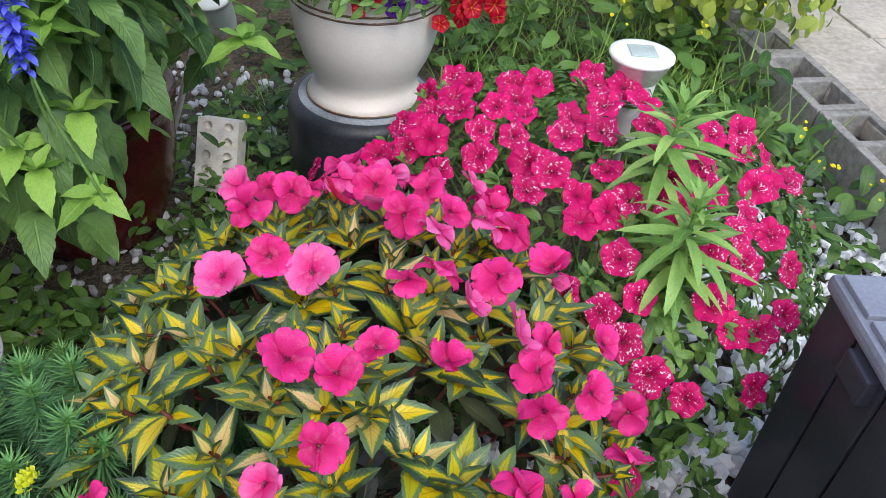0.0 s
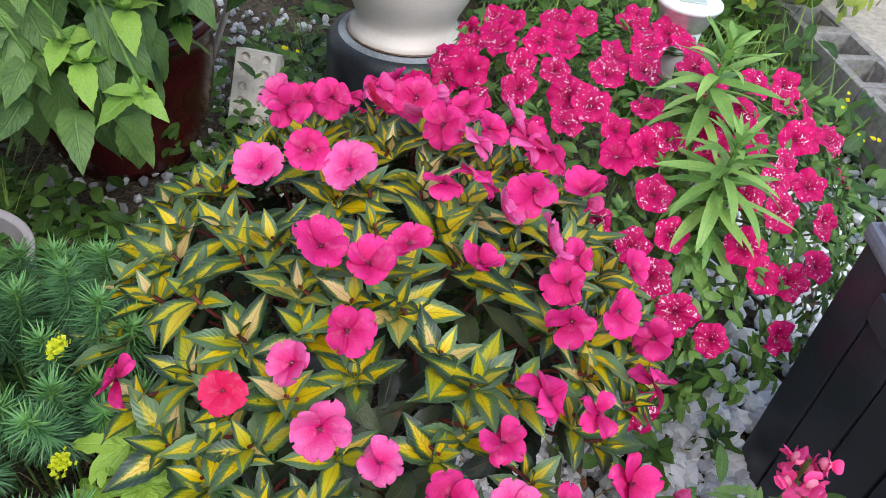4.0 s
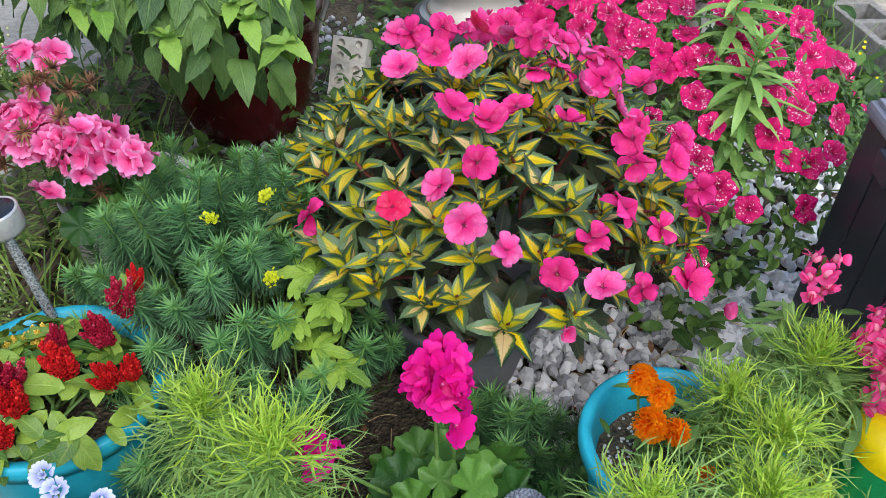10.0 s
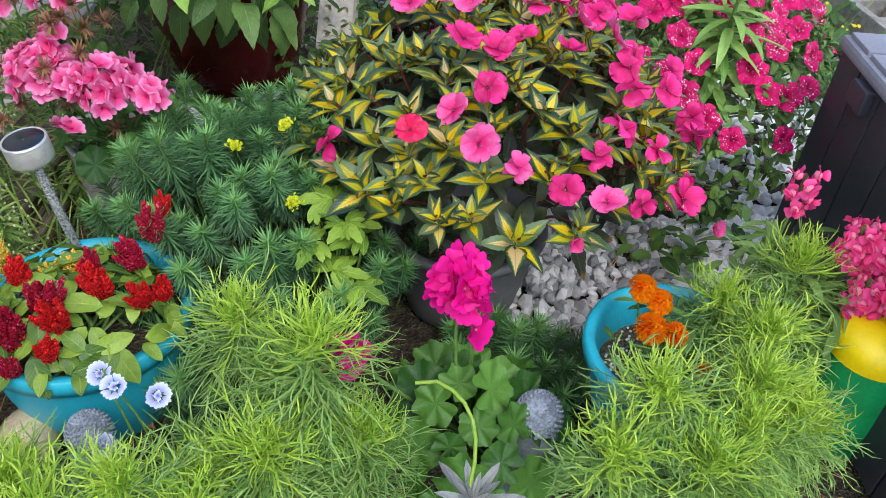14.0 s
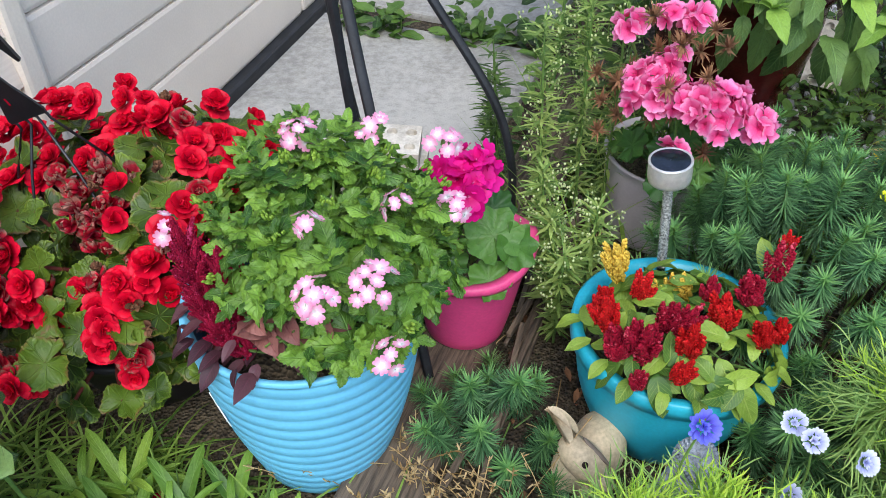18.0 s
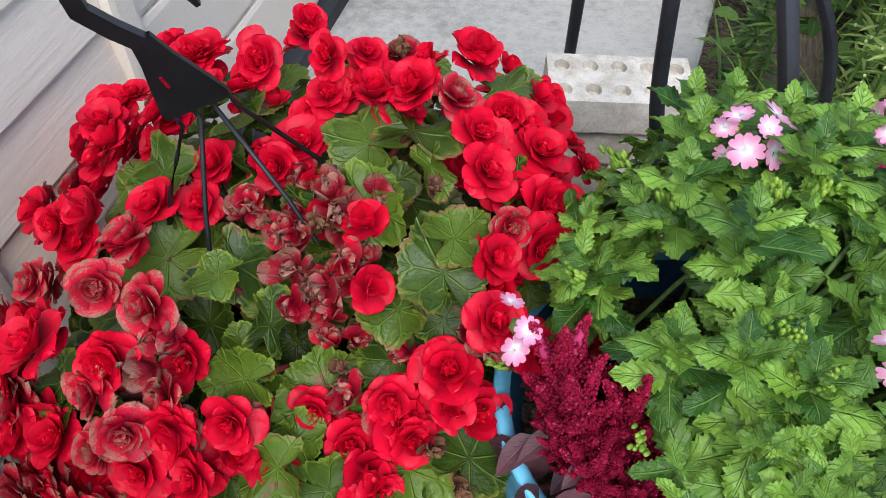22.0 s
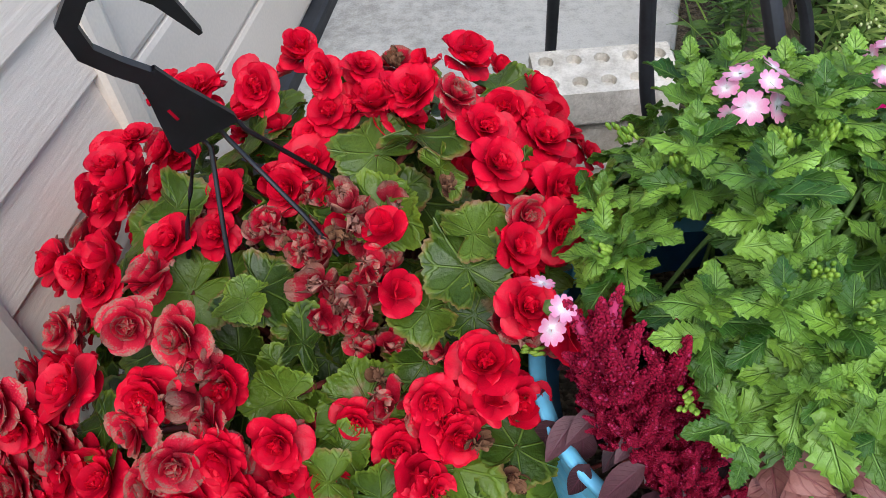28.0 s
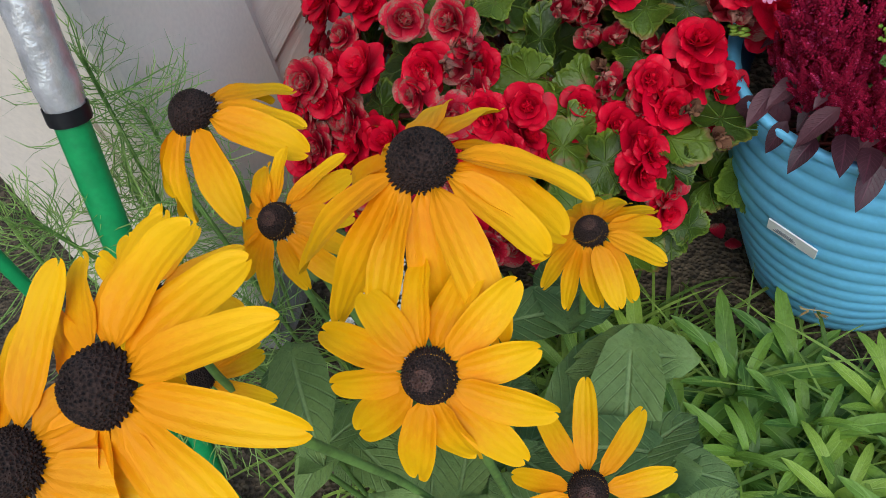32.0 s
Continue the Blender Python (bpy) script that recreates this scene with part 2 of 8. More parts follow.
def stone_mat(name, dark, light):
    m = Mat(name, 0.75)
    rnd = m.chance()
    n = m.noise(60.0, m.coords("Object"), 4, w=rnd)
    f = m.math("ADD", m.math("MULTIPLY", rnd, 0.7), m.math("MULTIPLY", n, 0.4))
    m.color(m.mix(m.step(f, 0.1, 0.9), lin(*dark), lin(*light)))
    m.bump(n, 0.4, 0.003)
    return m.m


def siding_mat():
    m = Mat("vinyl_siding", 0.5)
    mp = m.t.nodes.new("ShaderNodeMapping")
    m.t.links.new(m.coords("Object"), mp.inputs[0])
    mp.inputs["Scale"].default_value = (6, 2.2, 30)
    n = m.noise(5.0, mp.outputs[0], 5, 0.6)
    big = m.noise(1.4, m.coords("Object"), 3)
    m.color(m.mix(m.step(m.math("ADD", m.math("MULTIPLY", n, 0.4), m.math("MULTIPLY", big, 0.6)), 0.3, 0.7), lin(224, 208, 192), lin(244, 230, 214)))
    m.bump(n, 0.35, 0.004)
    return m.m


def cone_mat():
    """The tightly packed dark florets of a cone flower's middle."""
    m = Mat("dark_cone", 0.85, 0, 0.3)
    d = m.cells(620.0, m.coords("Object"))[0]
    n = m.noise(90.0, m.coords("Object"), 3)
    m.color(m.mix(m.step(m.math("ADD", d, m.math("MULTIPLY", n, 0.5)), 0.35, 0.95), lin(16, 10, 9), lin(52, 37, 31)))
    m.bump(d, 0.8, 0.002)
    return m.m


MAT = dict(
    variegated=variegated(),
    impatiens=petal_mat("impatiens_petal", (206, 10, 98), (250, 58, 148), eye=(120, 0, 60), eye_r=0.07, shade=0.35, mottle=0.25, crinkle=0.45),
    impatiens_coral=petal_mat("coral_impatiens_petal", (220, 22, 84), (242, 54, 108), eye=(150, 6, 60), eye_r=0.05, shade=0.2, mottle=0.25, crinkle=0.35),
    impatiens_pale=petal_mat("impatiens_petal_pale", (224, 34, 122), (250, 108, 176), eye=(140, 2, 70), eye_r=0.07, shade=0.2, mottle=0.35, crinkle=0.35),
    petunia=petal_mat("speckled_petunia", (188, 0, 84), (226, 14, 112), eye=(110, 2, 44), eye_r=0.1, spots=0.07, shade=0.4, crinkle=0.4),
    petunia_purple=petal_mat("purple_petunia", (56, 8, 84), (108, 36, 160), eye=(20, 4, 40), eye_r=0.14, shade=0.3),
    calibrachoa=petal_mat("red_calibrachoa", (166, 2, 28), (196, 8, 44), eye=(226, 170, 40), eye_r=0.05, star=(232, 150, 50), shade=0.3),
    # begonia: darker inner red paints in the shade between the packed petals
    begonia=petal_mat("begonia_petal", (172, 0, 36), (238, 12, 54), rough=0.42, thin=0.2, shade=0.4, mottle=0.04, crinkle=0.25),
    begonia_old=petal_mat("faded_begonia_petal", (156, 2, 36), (226, 28, 62), rough=0.5, brown=-0.04, mottle=0.15, crinkle=0.5, thin=0.2, shade=0.45),
    begonia_spent=petal_mat("spent_begonia_petal", (146, 8, 34), (204, 44, 66), rough=0.7, brown=0.1, mottle=0.15, crinkle=0.6, thin=0.15, shade=0.4),
    begonia_dead=petal_mat("withered_begonia_petal", (74, 38, 30), (136, 96, 70), rough=0.9, brown=0.0, thin=0.1, crinkle=0.6, shade=0.5),
    geranium_pink=petal_mat("pink_geranium_petal", (228, 54, 126), (244, 116, 174), rim=(248, 158, 200), eye=(212, 36, 106), eye_r=0.16, shade=0.2),
    geranium=petal_mat("magenta_geranium_petal", (220, 6, 116), (242, 22, 152), eye=(250, 140, 200), eye_r=0.04, shade=0.35),
    verbena=petal_mat("verbena_petal", (252, 226, 238), (242, 158, 196), eye=(255, 250, 252), eye_r=0.25, shade=0.12),
    rudbeckia=petal_mat("rudbeckia_ray", (240, 154, 0), (251, 194, 4), ribs=True, rough=0.6, thin=0.2, shade=0.16),
    marigold=petal_mat("marigold_petal", (250, 116, 0), (255, 166, 22), shade=0.12),
    snapdragon=petal_mat("snapdragon_petal", (238, 36, 120), (252, 96, 164), eye=(250, 150, 180), eye_r=0.15, shade=0.12),
    cornflower=petal_mat("cornflower_floret", (90, 80, 200), (126, 134, 238), shade=0.2),
    cornflower_pale=petal_mat("pale_cornflower_floret", (170, 176, 226), (226, 230, 250), shade=0.1),
    salvia=petal_mat("salvia_floret", (74, 76, 196), (112, 122, 236), shade=0.25),
    bud=plain("pale_bud", (186, 198, 138), 0.7, var=0.15),
    white_flower=petal_mat("white_floret", (236, 236, 224), (250, 250, 244), shade=0.08),
    yellow_flower=petal_mat("yellow_floret", (220, 200, 10), (240, 226, 40), shade=0.1),
    celosia_red=petal_mat("red_celosia_plume", (150, 4, 18), (222, 34, 36), thin=0.1, shade=0.55, fleck=(250, 70, 60)),
    celosia_wine=petal_mat("wine_celosia_plume", (116, 6, 34), (184, 30, 60), thin=0.1, shade=0.55, fleck=(220, 90, 110)),
    celosia_yellow=petal_mat("yellow_celosia_plume", (206, 160, 40), (240, 206, 90), thin=0.1, shade=0.3),
    amaranth=petal_mat("crimson_plume", (88, 3, 32), (176, 16, 62), rough=0.8, thin=0.08, shade=0.5, fleck=(196, 60, 108)),
    bract=petal_mat("spurge_bract", (200, 206, 30), (222, 226, 60), shade=0.15),
    leaf=leaf_mat("petunia_leaf", (50, 90, 36), (112, 154, 70), (120, 160, 80)),
    salvia_leaf=leaf_mat("salvia_leaf", (46, 84, 42), (120, 160, 82), (138, 174, 102), bump=1.0, veins=9),
    salvia_young=leaf_mat("young_salvia_leaf", (96, 148, 56), (148, 192, 82), (160, 200, 106), bump=0.6, veins=9),
    lily_leaf=leaf_mat("lance_leaf", (98, 150, 66), (158, 202, 106), (150, 190, 110), veins=2),
    geranium_leaf=leaf_mat("geranium_leaf", (40, 88, 30), (92, 144, 56), None, veins=5),
    begonia_leaf=leaf_mat("begonia_leaf", (30, 56, 12), (86, 116, 30), (118, 146, 58), rough=0.4, veins=2, brown=0.55, bump=0.8, thin=0.12, rim=(128, 150, 44)),
    verbena_leaf=leaf_mat("verbena_leaf", (34, 82, 22), (124, 172, 60), (136, 178, 90), bump=1.0, veins=6, rough=0.34, thin=0.15),
    celosia_leaf=leaf_mat("celosia_leaf", (56, 104, 40), (146, 182, 66), (160, 180, 90), thin=0.18),
    purple_leaf=leaf_mat("purple_leaf", (50, 26, 36), (96, 62, 70), (110, 60, 76), rough=0.4),
    faded_leaf=leaf_mat("faded_purple_leaf", (84, 50, 54), (146, 98, 90), (124, 62, 70), rough=0.5, veins=6, thin=0.15, bump=0.5),
    weed_leaf=leaf_mat("weed_leaf", (40, 74, 30), (100, 142, 58), (104, 142, 70)),
    snap_leaf=leaf_mat("snapdragon_leaf", (78, 122, 58), (138, 178, 96), (140, 176, 104)),
    bright_leaf=leaf_mat("bright_leaf", (96, 142, 40), (150, 190, 70), (170, 200, 100)),
    rose_leaf=leaf_mat("rose_leaf", (70, 104, 32), (156, 176, 60), (150, 170, 90)),
    rud_leaf=leaf_mat("rudbeckia_leaf", (66, 102, 52), (118, 154, 84), (146, 174, 114), bump=0.8, rough=0.6),
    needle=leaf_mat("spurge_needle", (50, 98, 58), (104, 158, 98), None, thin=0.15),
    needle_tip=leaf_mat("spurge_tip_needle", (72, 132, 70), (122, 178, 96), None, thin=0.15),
    # needle green darkened for the lower needles: shade inside the clump, painted in
    needle_low=leaf_mat("spurge_lower_needle_shade", (36, 74, 44), (78, 124, 76), None, thin=0.15),
    horse_leaf=leaf_mat("horseweed_leaf", (96, 136, 60), (166, 196, 106), None),
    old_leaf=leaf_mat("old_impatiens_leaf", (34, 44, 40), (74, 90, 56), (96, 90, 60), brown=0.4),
    straw=leaf_mat("dry_grass", (150, 120, 70), (206, 186, 134), None),
    feather=leaf_mat("feathery_leaf", (98, 146, 68), (158, 198, 108), None, thin=0.3),
    feather_young=leaf_mat("young_feathery_leaf", (140, 190, 56), (188, 222, 84), None, thin=0.3),
    grass=leaf_mat("grass_blade", (70, 110, 40), (146, 184, 80), None, veins=1),
    silver=leaf_mat("silver_leaf", (128, 140, 122), (184, 192, 178), None, thin=0.15),
    dusty=leaf_mat("dusty_leaf", (92, 100, 98), (168, 176, 174), None, thin=0.1, bump=0.8),
    dry=plain("dry_stem", (132, 92, 62), 0.9, var=0.25),
    stem=plain("green_stem", (104, 138, 66), 0.6, var=0.2),
    red_stem=plain("red_stem", (110, 48, 42), 0.6, var=0.2),
    bark=wood_mat("bark", (66, 54, 44), (128, 110, 92), (8, 8, 2)),
    cone=cone_mat(),
    cone_top=plain("brown_cone_top", (74, 48, 38), 0.7, var=0.3, scale=300, bump=0.4),
    pollen=plain("pollen", (206, 150, 40), 0.8),
    soil=soil_mat(),
    concrete=concrete_mat("concrete", (138, 135, 128), (188, 185, 178)),
    paving=concrete_mat("paving", (150, 140, 126), (198, 189, 174)),
    block=concrete_mat("cinder_block", (108, 104, 98), (162, 158, 150)),
    brick=concrete_mat("pale_brick", (170, 162, 148), (226, 220, 208)),
    white_stone=stone_mat("white_stone", (188, 190, 194), (250, 250, 250)),
    grey_stone=stone_mat("grey_stone", (128, 128, 130), (222, 221, 220)),
    blade_leaf=leaf_mat("seedling_leaf", (58, 104, 36), (122, 168, 60), (130, 168, 80), veins=2),
    timber=wood_mat("weathered_timber", (58, 50, 42), (122, 106, 88), (12, 1, 12)),
    garage=plain("garage_door_paint", (232, 220, 206), 0.5, var=0.04, scale=2.0),
    siding=siding_mat(),
    trim=plain("smooth_trim", (232, 220, 204), 0.45, var=0.05, scale=2.0),
    white_paint=plain("white_paint", (204, 202, 202), 0.6, var=0.05, scale=3),
    rubber=plain("black_rubber", (34, 36, 40), 0.6, var=0.25),
    black_plastic=plain("black_plastic", (24, 24, 28), 0.38, var=0.2),
    bin=plain("dark_resin", (52, 53, 62), 0.42, var=0.2, scale=4, bump=0.2),
    bin_top=plain("grey_resin", (134, 137, 148), 0.6, var=0.12, scale=6, bump=0.2),
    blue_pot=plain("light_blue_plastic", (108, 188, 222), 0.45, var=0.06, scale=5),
    # inner wall of the blue pot, darker than its outside
    blue_inside=plain("darker_blue_inside", (34, 84, 118), 0.5, var=0.1),
    teal_pot=plain("teal_plastic", (40, 172, 196), 0.4, var=0.08, scale=5),
    pink_pot=plain("pink_plastic", (222, 72, 128), 0.45, var=0.07, scale=5),
    red_pot=plain("dark_red_glaze", (84, 24, 26), 0.25, var=0.25, scale=6),
    grey_pot=plain("grey_plastic", (104, 104, 106), 0.5, var=0.1),
    pale_pot=plain("pale_mauve_plastic", (184, 178, 182), 0.5, var=0.06, scale=6),
    white_pot=plain("white_plastic", (206, 204, 200), 0.5, var=0.05),
    urn=plain("cream_ceramic", (226, 216, 204), 0.3, var=0.05, scale=4),
    urn_band=plain("brown_band", (110, 84, 62), 0.5, var=0.3, scale=30),
    stump=plain("black_plastic_stand", (44, 48, 54), 0.45, var=0.35, scale=8),
    stump_top=plain("grey_stand_top", (140, 146, 150), 0.55, var=0.25, scale=9),
    steel=plain("brushed_steel", (212, 209, 204), 0.28, 0.6, var=0.06, scale=60),
    # strong dark and light specks paint the ribbed stem's glitter into its colour
    glass_tube=plain("clear_acrylic", (236, 238, 240), 0.1, 0.5, var=0.4, scale=260, bump=0.4),
    panel=plain("solar_cell", (26, 30, 40), 0.15, var=0.3, scale=40),
    lens=plain("white_lens", (236, 238, 232), 0.35, var=0.03),
    statue=plain("grey_cast_stone", (146, 154, 164), 0.85, var=0.18, scale=40, bump=0.5),
    rabbit=plain("painted_resin_rabbit", (200, 182, 150), 0.6, var=0.18, scale=14),
    rabbit_stripe=plain("rabbit_stripe", (112, 98, 86), 0.6),
    pale_cell=plain("pale_cell", (176, 186, 176), 0.3, var=0.08),
    yellow_plastic=plain("yellow_plastic", (244, 214, 10), 0.4, var=0.05),
    green_plastic=plain("green_plastic", (18, 150, 84), 0.45, var=0.1),
    foil=plain("crinkled_foil", (230, 230, 230), 0.25, 0.6, var=0.1, scale=50, bump=0.9, grain=30),
    paper=plain("white_label", (232, 232, 228), 0.6, var=0.03),
)


# ---- shapes ----
R = random.Random(7)


class Shape:
    """Points, triangles, a way along and across (uv) for each point, and a material number for each triangle."""

    def __init__(self, co, tri, uv=None, mi=None):
        self.co = np.asarray(co, float).reshape(-1, 3)
        self.tri = np.asarray(tri, int).reshape(-1, 3)
        self.uv = np.zeros((len(self.co), 2)) if uv is None else np.asarray(uv, float)
        self.mi = np.zeros(len(self.tri), int) if mi is None else np.asarray(mi, int)

    def moved(self, m):
        m = np.array(m)
        return Shape(self.co @ m[:3, :3].T + m[:3, 3], self.tri, self.uv, self.mi)

    def paint(self, k):
        return Shape(self.co, self.tri, self.uv, np.full(len(self.tri), k))


def join(shapes):
    off = np.cumsum([0] + [len(s.co) for s in shapes[:-1]])
    return Shape(np.concatenate([s.co for s in shapes]), np.concatenate([s.tri + o for s, o in zip(shapes, off)]),
                 np.concatenate([s.uv for s in shapes]), np.concatenate([s.mi for s in shapes]))


def mesh(name, s, mats, smooth=True):
    me = bpy.data.meshes.new(name)
    me.vertices.add(len(s.co))
    me.vertices.foreach_set("co", s.co.ravel())
    n = len(s.tri)
    me.loops.add(3 * n)
    me.loops.foreach_set("vertex_index", s.tri.ravel())
    me.polygons.add(n)
    me.polygons.foreach_set("loop_start", np.arange(0, 3 * n, 3))
    me.polygons.foreach_set("material_index", s.mi)
    me.polygons.foreach_set("use_smooth", np.full(n, smooth))
    me.uv_layers.new(name="UVMap").data.foreach_set("uv", s.uv[s.tri.ravel()].ravel())
    for m in mats if isinstance(mats, (list, tuple)) else [mats]:
        me.materials.append(MAT[m])
    me.update()
    me.validate()
    return me


def grid_tris(a, b):
    """Triangles of a grid of a by b points."""
    i = (np.arange(a - 1)[:, None] * b + np.arange(b - 1)[None, :]).ravel()
    return np.concatenate([np.stack([i, i + 1, i + b + 1], 1), np.stack([i, i + b + 1, i + b], 1)])


def basis(p, fwd, up, size=1.0, roll=0.0):
    """A pose with its y along fwd and its z near up."""
    y = Vector(fwd).normalized()
    x = y.cross(Vector(up))
    if x.length < 1e-4:
        x = Vector((1, 0, 0))
    x.normalize()
    z = x.cross(y)
    m = Matrix((x, y, z)).transposed().to_4x4() @ pose(0, 0, 0, 0, roll, 0)
    return Matrix.Translation(p) @ m @ Matrix.Diagonal((size, size, size, 1))


def facing(p, n, size=1.0, spin=None):
    """A pose with its z along n."""
    q = Vector(n).normalized().to_track_quat("Z", "Y").to_matrix().to_4x4()
    return Matrix.Translation(p) @ q @ pose(0, 0, 0, 0, 0, R.uniform(0, 360) if spin is None else spin) @ Matrix.Diagonal((size, size, size, 1))


def leaf(L, W, n=7, cols=4, a=0.8, b=1.0, fold=0.25, bend=0.5, serr=0.0, wave=0.0, twist=0.0, notch=0.0):
    """A leaf from the origin along y. a, b: how it widens at its base and narrows to its tip."""
    u = np.linspace(0, 1, n + 1)
    if b < 0.45:
        u = 1 - (1 - u) ** 1.9
    k = (a / (a + b)) ** a * (b / (a + b)) ** b
    w = W / 2 * np.maximum(u, 1e-3) ** a * np.maximum(1 - u, 1e-3) ** b / k
    w[0] = max(w[0], W * 0.03)
    ang = -bend * (u - 0.15)
    step = L * np.diff(u)
    y = np.concatenate([[0], np.cumsum(np.cos(ang[1:]) * step)])
    z = np.concatenate([[0], np.cumsum(np.sin(ang[1:]) * step)])
    co, uv = [], []
    for i in range(n + 1):
        for s in np.linspace(-1, 1, cols + 1):
            ww = w[i] * (1 + (serr * (1 if i % 2 else -1) if abs(s) > 0.99 else 0))
            h = fold * abs(s) * w[i] + wave * W * math.sin(u[i] * 11 + s * 2) * abs(s)
            t = twist * u[i] * s
            cut = notch * L * (1 - abs(s)) ** 1.5 * u[i] ** 5
            co.append((s * ww, y[i] - cut - h * math.sin(ang[i]), z[i] + h * math.cos(ang[i]) + t * ww))
            uv.append((u[i], (s + 1) / 2))
    return Shape(co, grid_tris(n + 1, cols + 1), uv)


def blade(L, W, n=4, bend=0.8, fold=0.0):
    """A narrow blade two points wide."""
    u = np.linspace(0, 1, n + 1)
    ang = -bend * u
    y = np.concatenate([[0], np.cumsum(np.cos(ang[1:]) * L / n)])
    z = np.concatenate([[0], np.cumsum(np.sin(ang[1:]) * L / n)])
    w = W / 2 * np.minimum(1, (1 - u) * 2.2 + 0.06)
    co = np.stack([np.stack([-w, y, z], 1), np.stack([w, y, z], 1)], 1).reshape(-1, 3)
    uv = np.stack([np.stack([u, u * 0], 1), np.stack([u, u * 0 + 1], 1)], 1).reshape(-1, 2)
    return Shape(co, grid_tris(n + 1, 2), uv)


def disc(R0, rings=5, spokes=30, edge=None, lift=None):
    """A round sheet. edge(angle): its radius; lift(r, angle): its height."""
    co, uv = [], []
    for i in range(rings + 1):
        r = i / rings
        for j in range(spokes + 1):
            t = 2 * math.pi * j / spokes
            e = R0 * (edge(t) if edge else 1)
            co.append((r * e * math.cos(t), r * e * math.sin(t), (lift(r, t) if lift else 0) * R0))
            uv.append((r, j / spokes))
    tri = grid_tris(rings + 1, spokes + 1)
    tri = np.where(tri <= spokes, 0, tri)
    tri = tri[(tri[:, 0] != tri[:, 1]) & (tri[:, 1] != tri[:, 2]) & (tri[:, 0] != tri[:, 2])]
    return Shape(co, tri, uv)


def lathe(prof, n=40, wob=None):
    """A turned body from (radius, height) pairs, bottom to top."""
    co, uv = [], []
    for i, (r, z) in enumerate(prof):
        for j in range(n + 1):
            t = 2 * math.pi * j / n
            dz = wob(t, i) if wob else 0
            co.append((r * math.cos(t), r * math.sin(t), z + dz))
            uv.append((i / (len(prof) - 1), j / n))
    return Shape(co, grid_tris(len(prof), n + 1), uv)


def tube(pts, rad, n=7):
    """A round rod through points; rad: one radius or one for each point."""
    pts = [Vector(p) for p in pts]
    rad = rad if isinstance(rad, (list, tuple)) else [rad] * len(pts)
    co, uv = [], []
    up = Vector((0.31, 0.17, 0.93))
    for i, p in enumerate(pts):
        d = (pts[min(i + 1, len(pts) - 1)] - pts[max(i - 1, 0)]).normalized()
        x = d.cross(up).normalized()
        y = d.cross(x)
        for j in range(n + 1):
            t = 2 * math.pi * j / n
            co.append(p + (x * math.cos(t) + y * math.sin(t)) * rad[i])
            uv.append((i / (len(pts) - 1), j / n))
    caps = Shape(co, grid_tris(len(pts), n + 1), uv)
    return caps


def arc_pts(a, b, sag=(0, 0, 0), n=6):
    a, b, s = Vector(a), Vector(b), Vector(sag)
    return [a.lerp(b, i / n) + s * (4 * (i / n) * (1 - i / n)) for i in range(n + 1)]


def rounded_box(x, y, z, bev=0.01, holes=()):
    """A box on z = 0 with bevelled edges; holes: (x, y, radius or (dx, dy)) pits from above."""
    bm = bmesh.new()
    bmesh.ops.create_cube(bm, size=1)
    bmesh.ops.scale(bm, vec=(x, y, z), verts=bm.verts)
    bmesh.ops.translate(bm, vec=(0, 0, z / 2), verts=bm.verts)
    if bev:
        bmesh.ops.bevel(bm, geom=bm.edges[:], offset=bev, segments=2, affect="EDGES", profile=0.6)
    bmesh.ops.triangulate(bm, faces=bm.faces[:])
    s = Shape([v.co[:] for v in bm.verts], [[v.index for v in f.verts] for f in bm.faces])
    bm.free()
    return s


def blob(rx, ry, rz, n=2, rough=0.0, seed=0, freq=3.0):
    """A rounded lump about the origin."""
    bm = bmesh.new()
    bmesh.ops.create_icosphere(bm, subdivisions=n, radius=1)
    for v in bm.verts:
        k = 1 + rough * noise.noise(v.co * freq + Vector((seed * 3.1, seed, 0)))
        v.co = Vector((v.co.x * rx, v.co.y * ry, v.co.z * rz)) * k
    s = Shape([v.co[:] for v in bm.verts], [[v.index for v in f.verts] for f in bm.faces])
    bm.free()
    return s


# ---- things and parts ----
def thing(name, at, label, category, group="", kind="", turn=0.0):
    ob = new(name)
    ob.matrix_basis = pose(*at, 0, 0, turn)
    ob.empty_display_size = 0.05
    return tagged(ob, label, category, group, kind)


def part(name, shape, mats, parent, label="", m=None, smooth=True):
    """One mesh under a thing; shape: a Shape or a ready mesh, in the parent's own place."""
    ob = new(name, shape if isinstance(shape, bpy.types.Mesh) else mesh(name, shape, mats, smooth))
    ob.parent = parent
    if m is not None:
        ob.matrix_basis = m
    return tagged(ob, label)


def solid(name, shape, mats, label, category, m=None, group="", kind="", smooth=False):
    ob = new(name, mesh(name, shape, mats, smooth))
    if m is not None:
        ob.matrix_basis = m
    return tagged(ob, label, category, group, kind)


def spread(parent, name, shapes, places, mats, cap=300, rest="foliage", smooth=True):
    """Many alike pieces under a thing: the first ones singly, sharing meshes, those past the cap joined."""
    if not places:
        return
    ms = [mesh(name, s, mats, smooth) for s in shapes]
    inv = parent.matrix_basis.inverted()
    for i, m in enumerate(places[:cap]):
        part(name, ms[i % len(ms)], None, parent, m=inv @ m)
    if len(places) > cap:
        tagged(part(rest, join([shapes[i % len(shapes)].moved(inv @ m) for i, m in enumerate(places[cap:])]), mats, parent, "", None, smooth), kind="stuff")


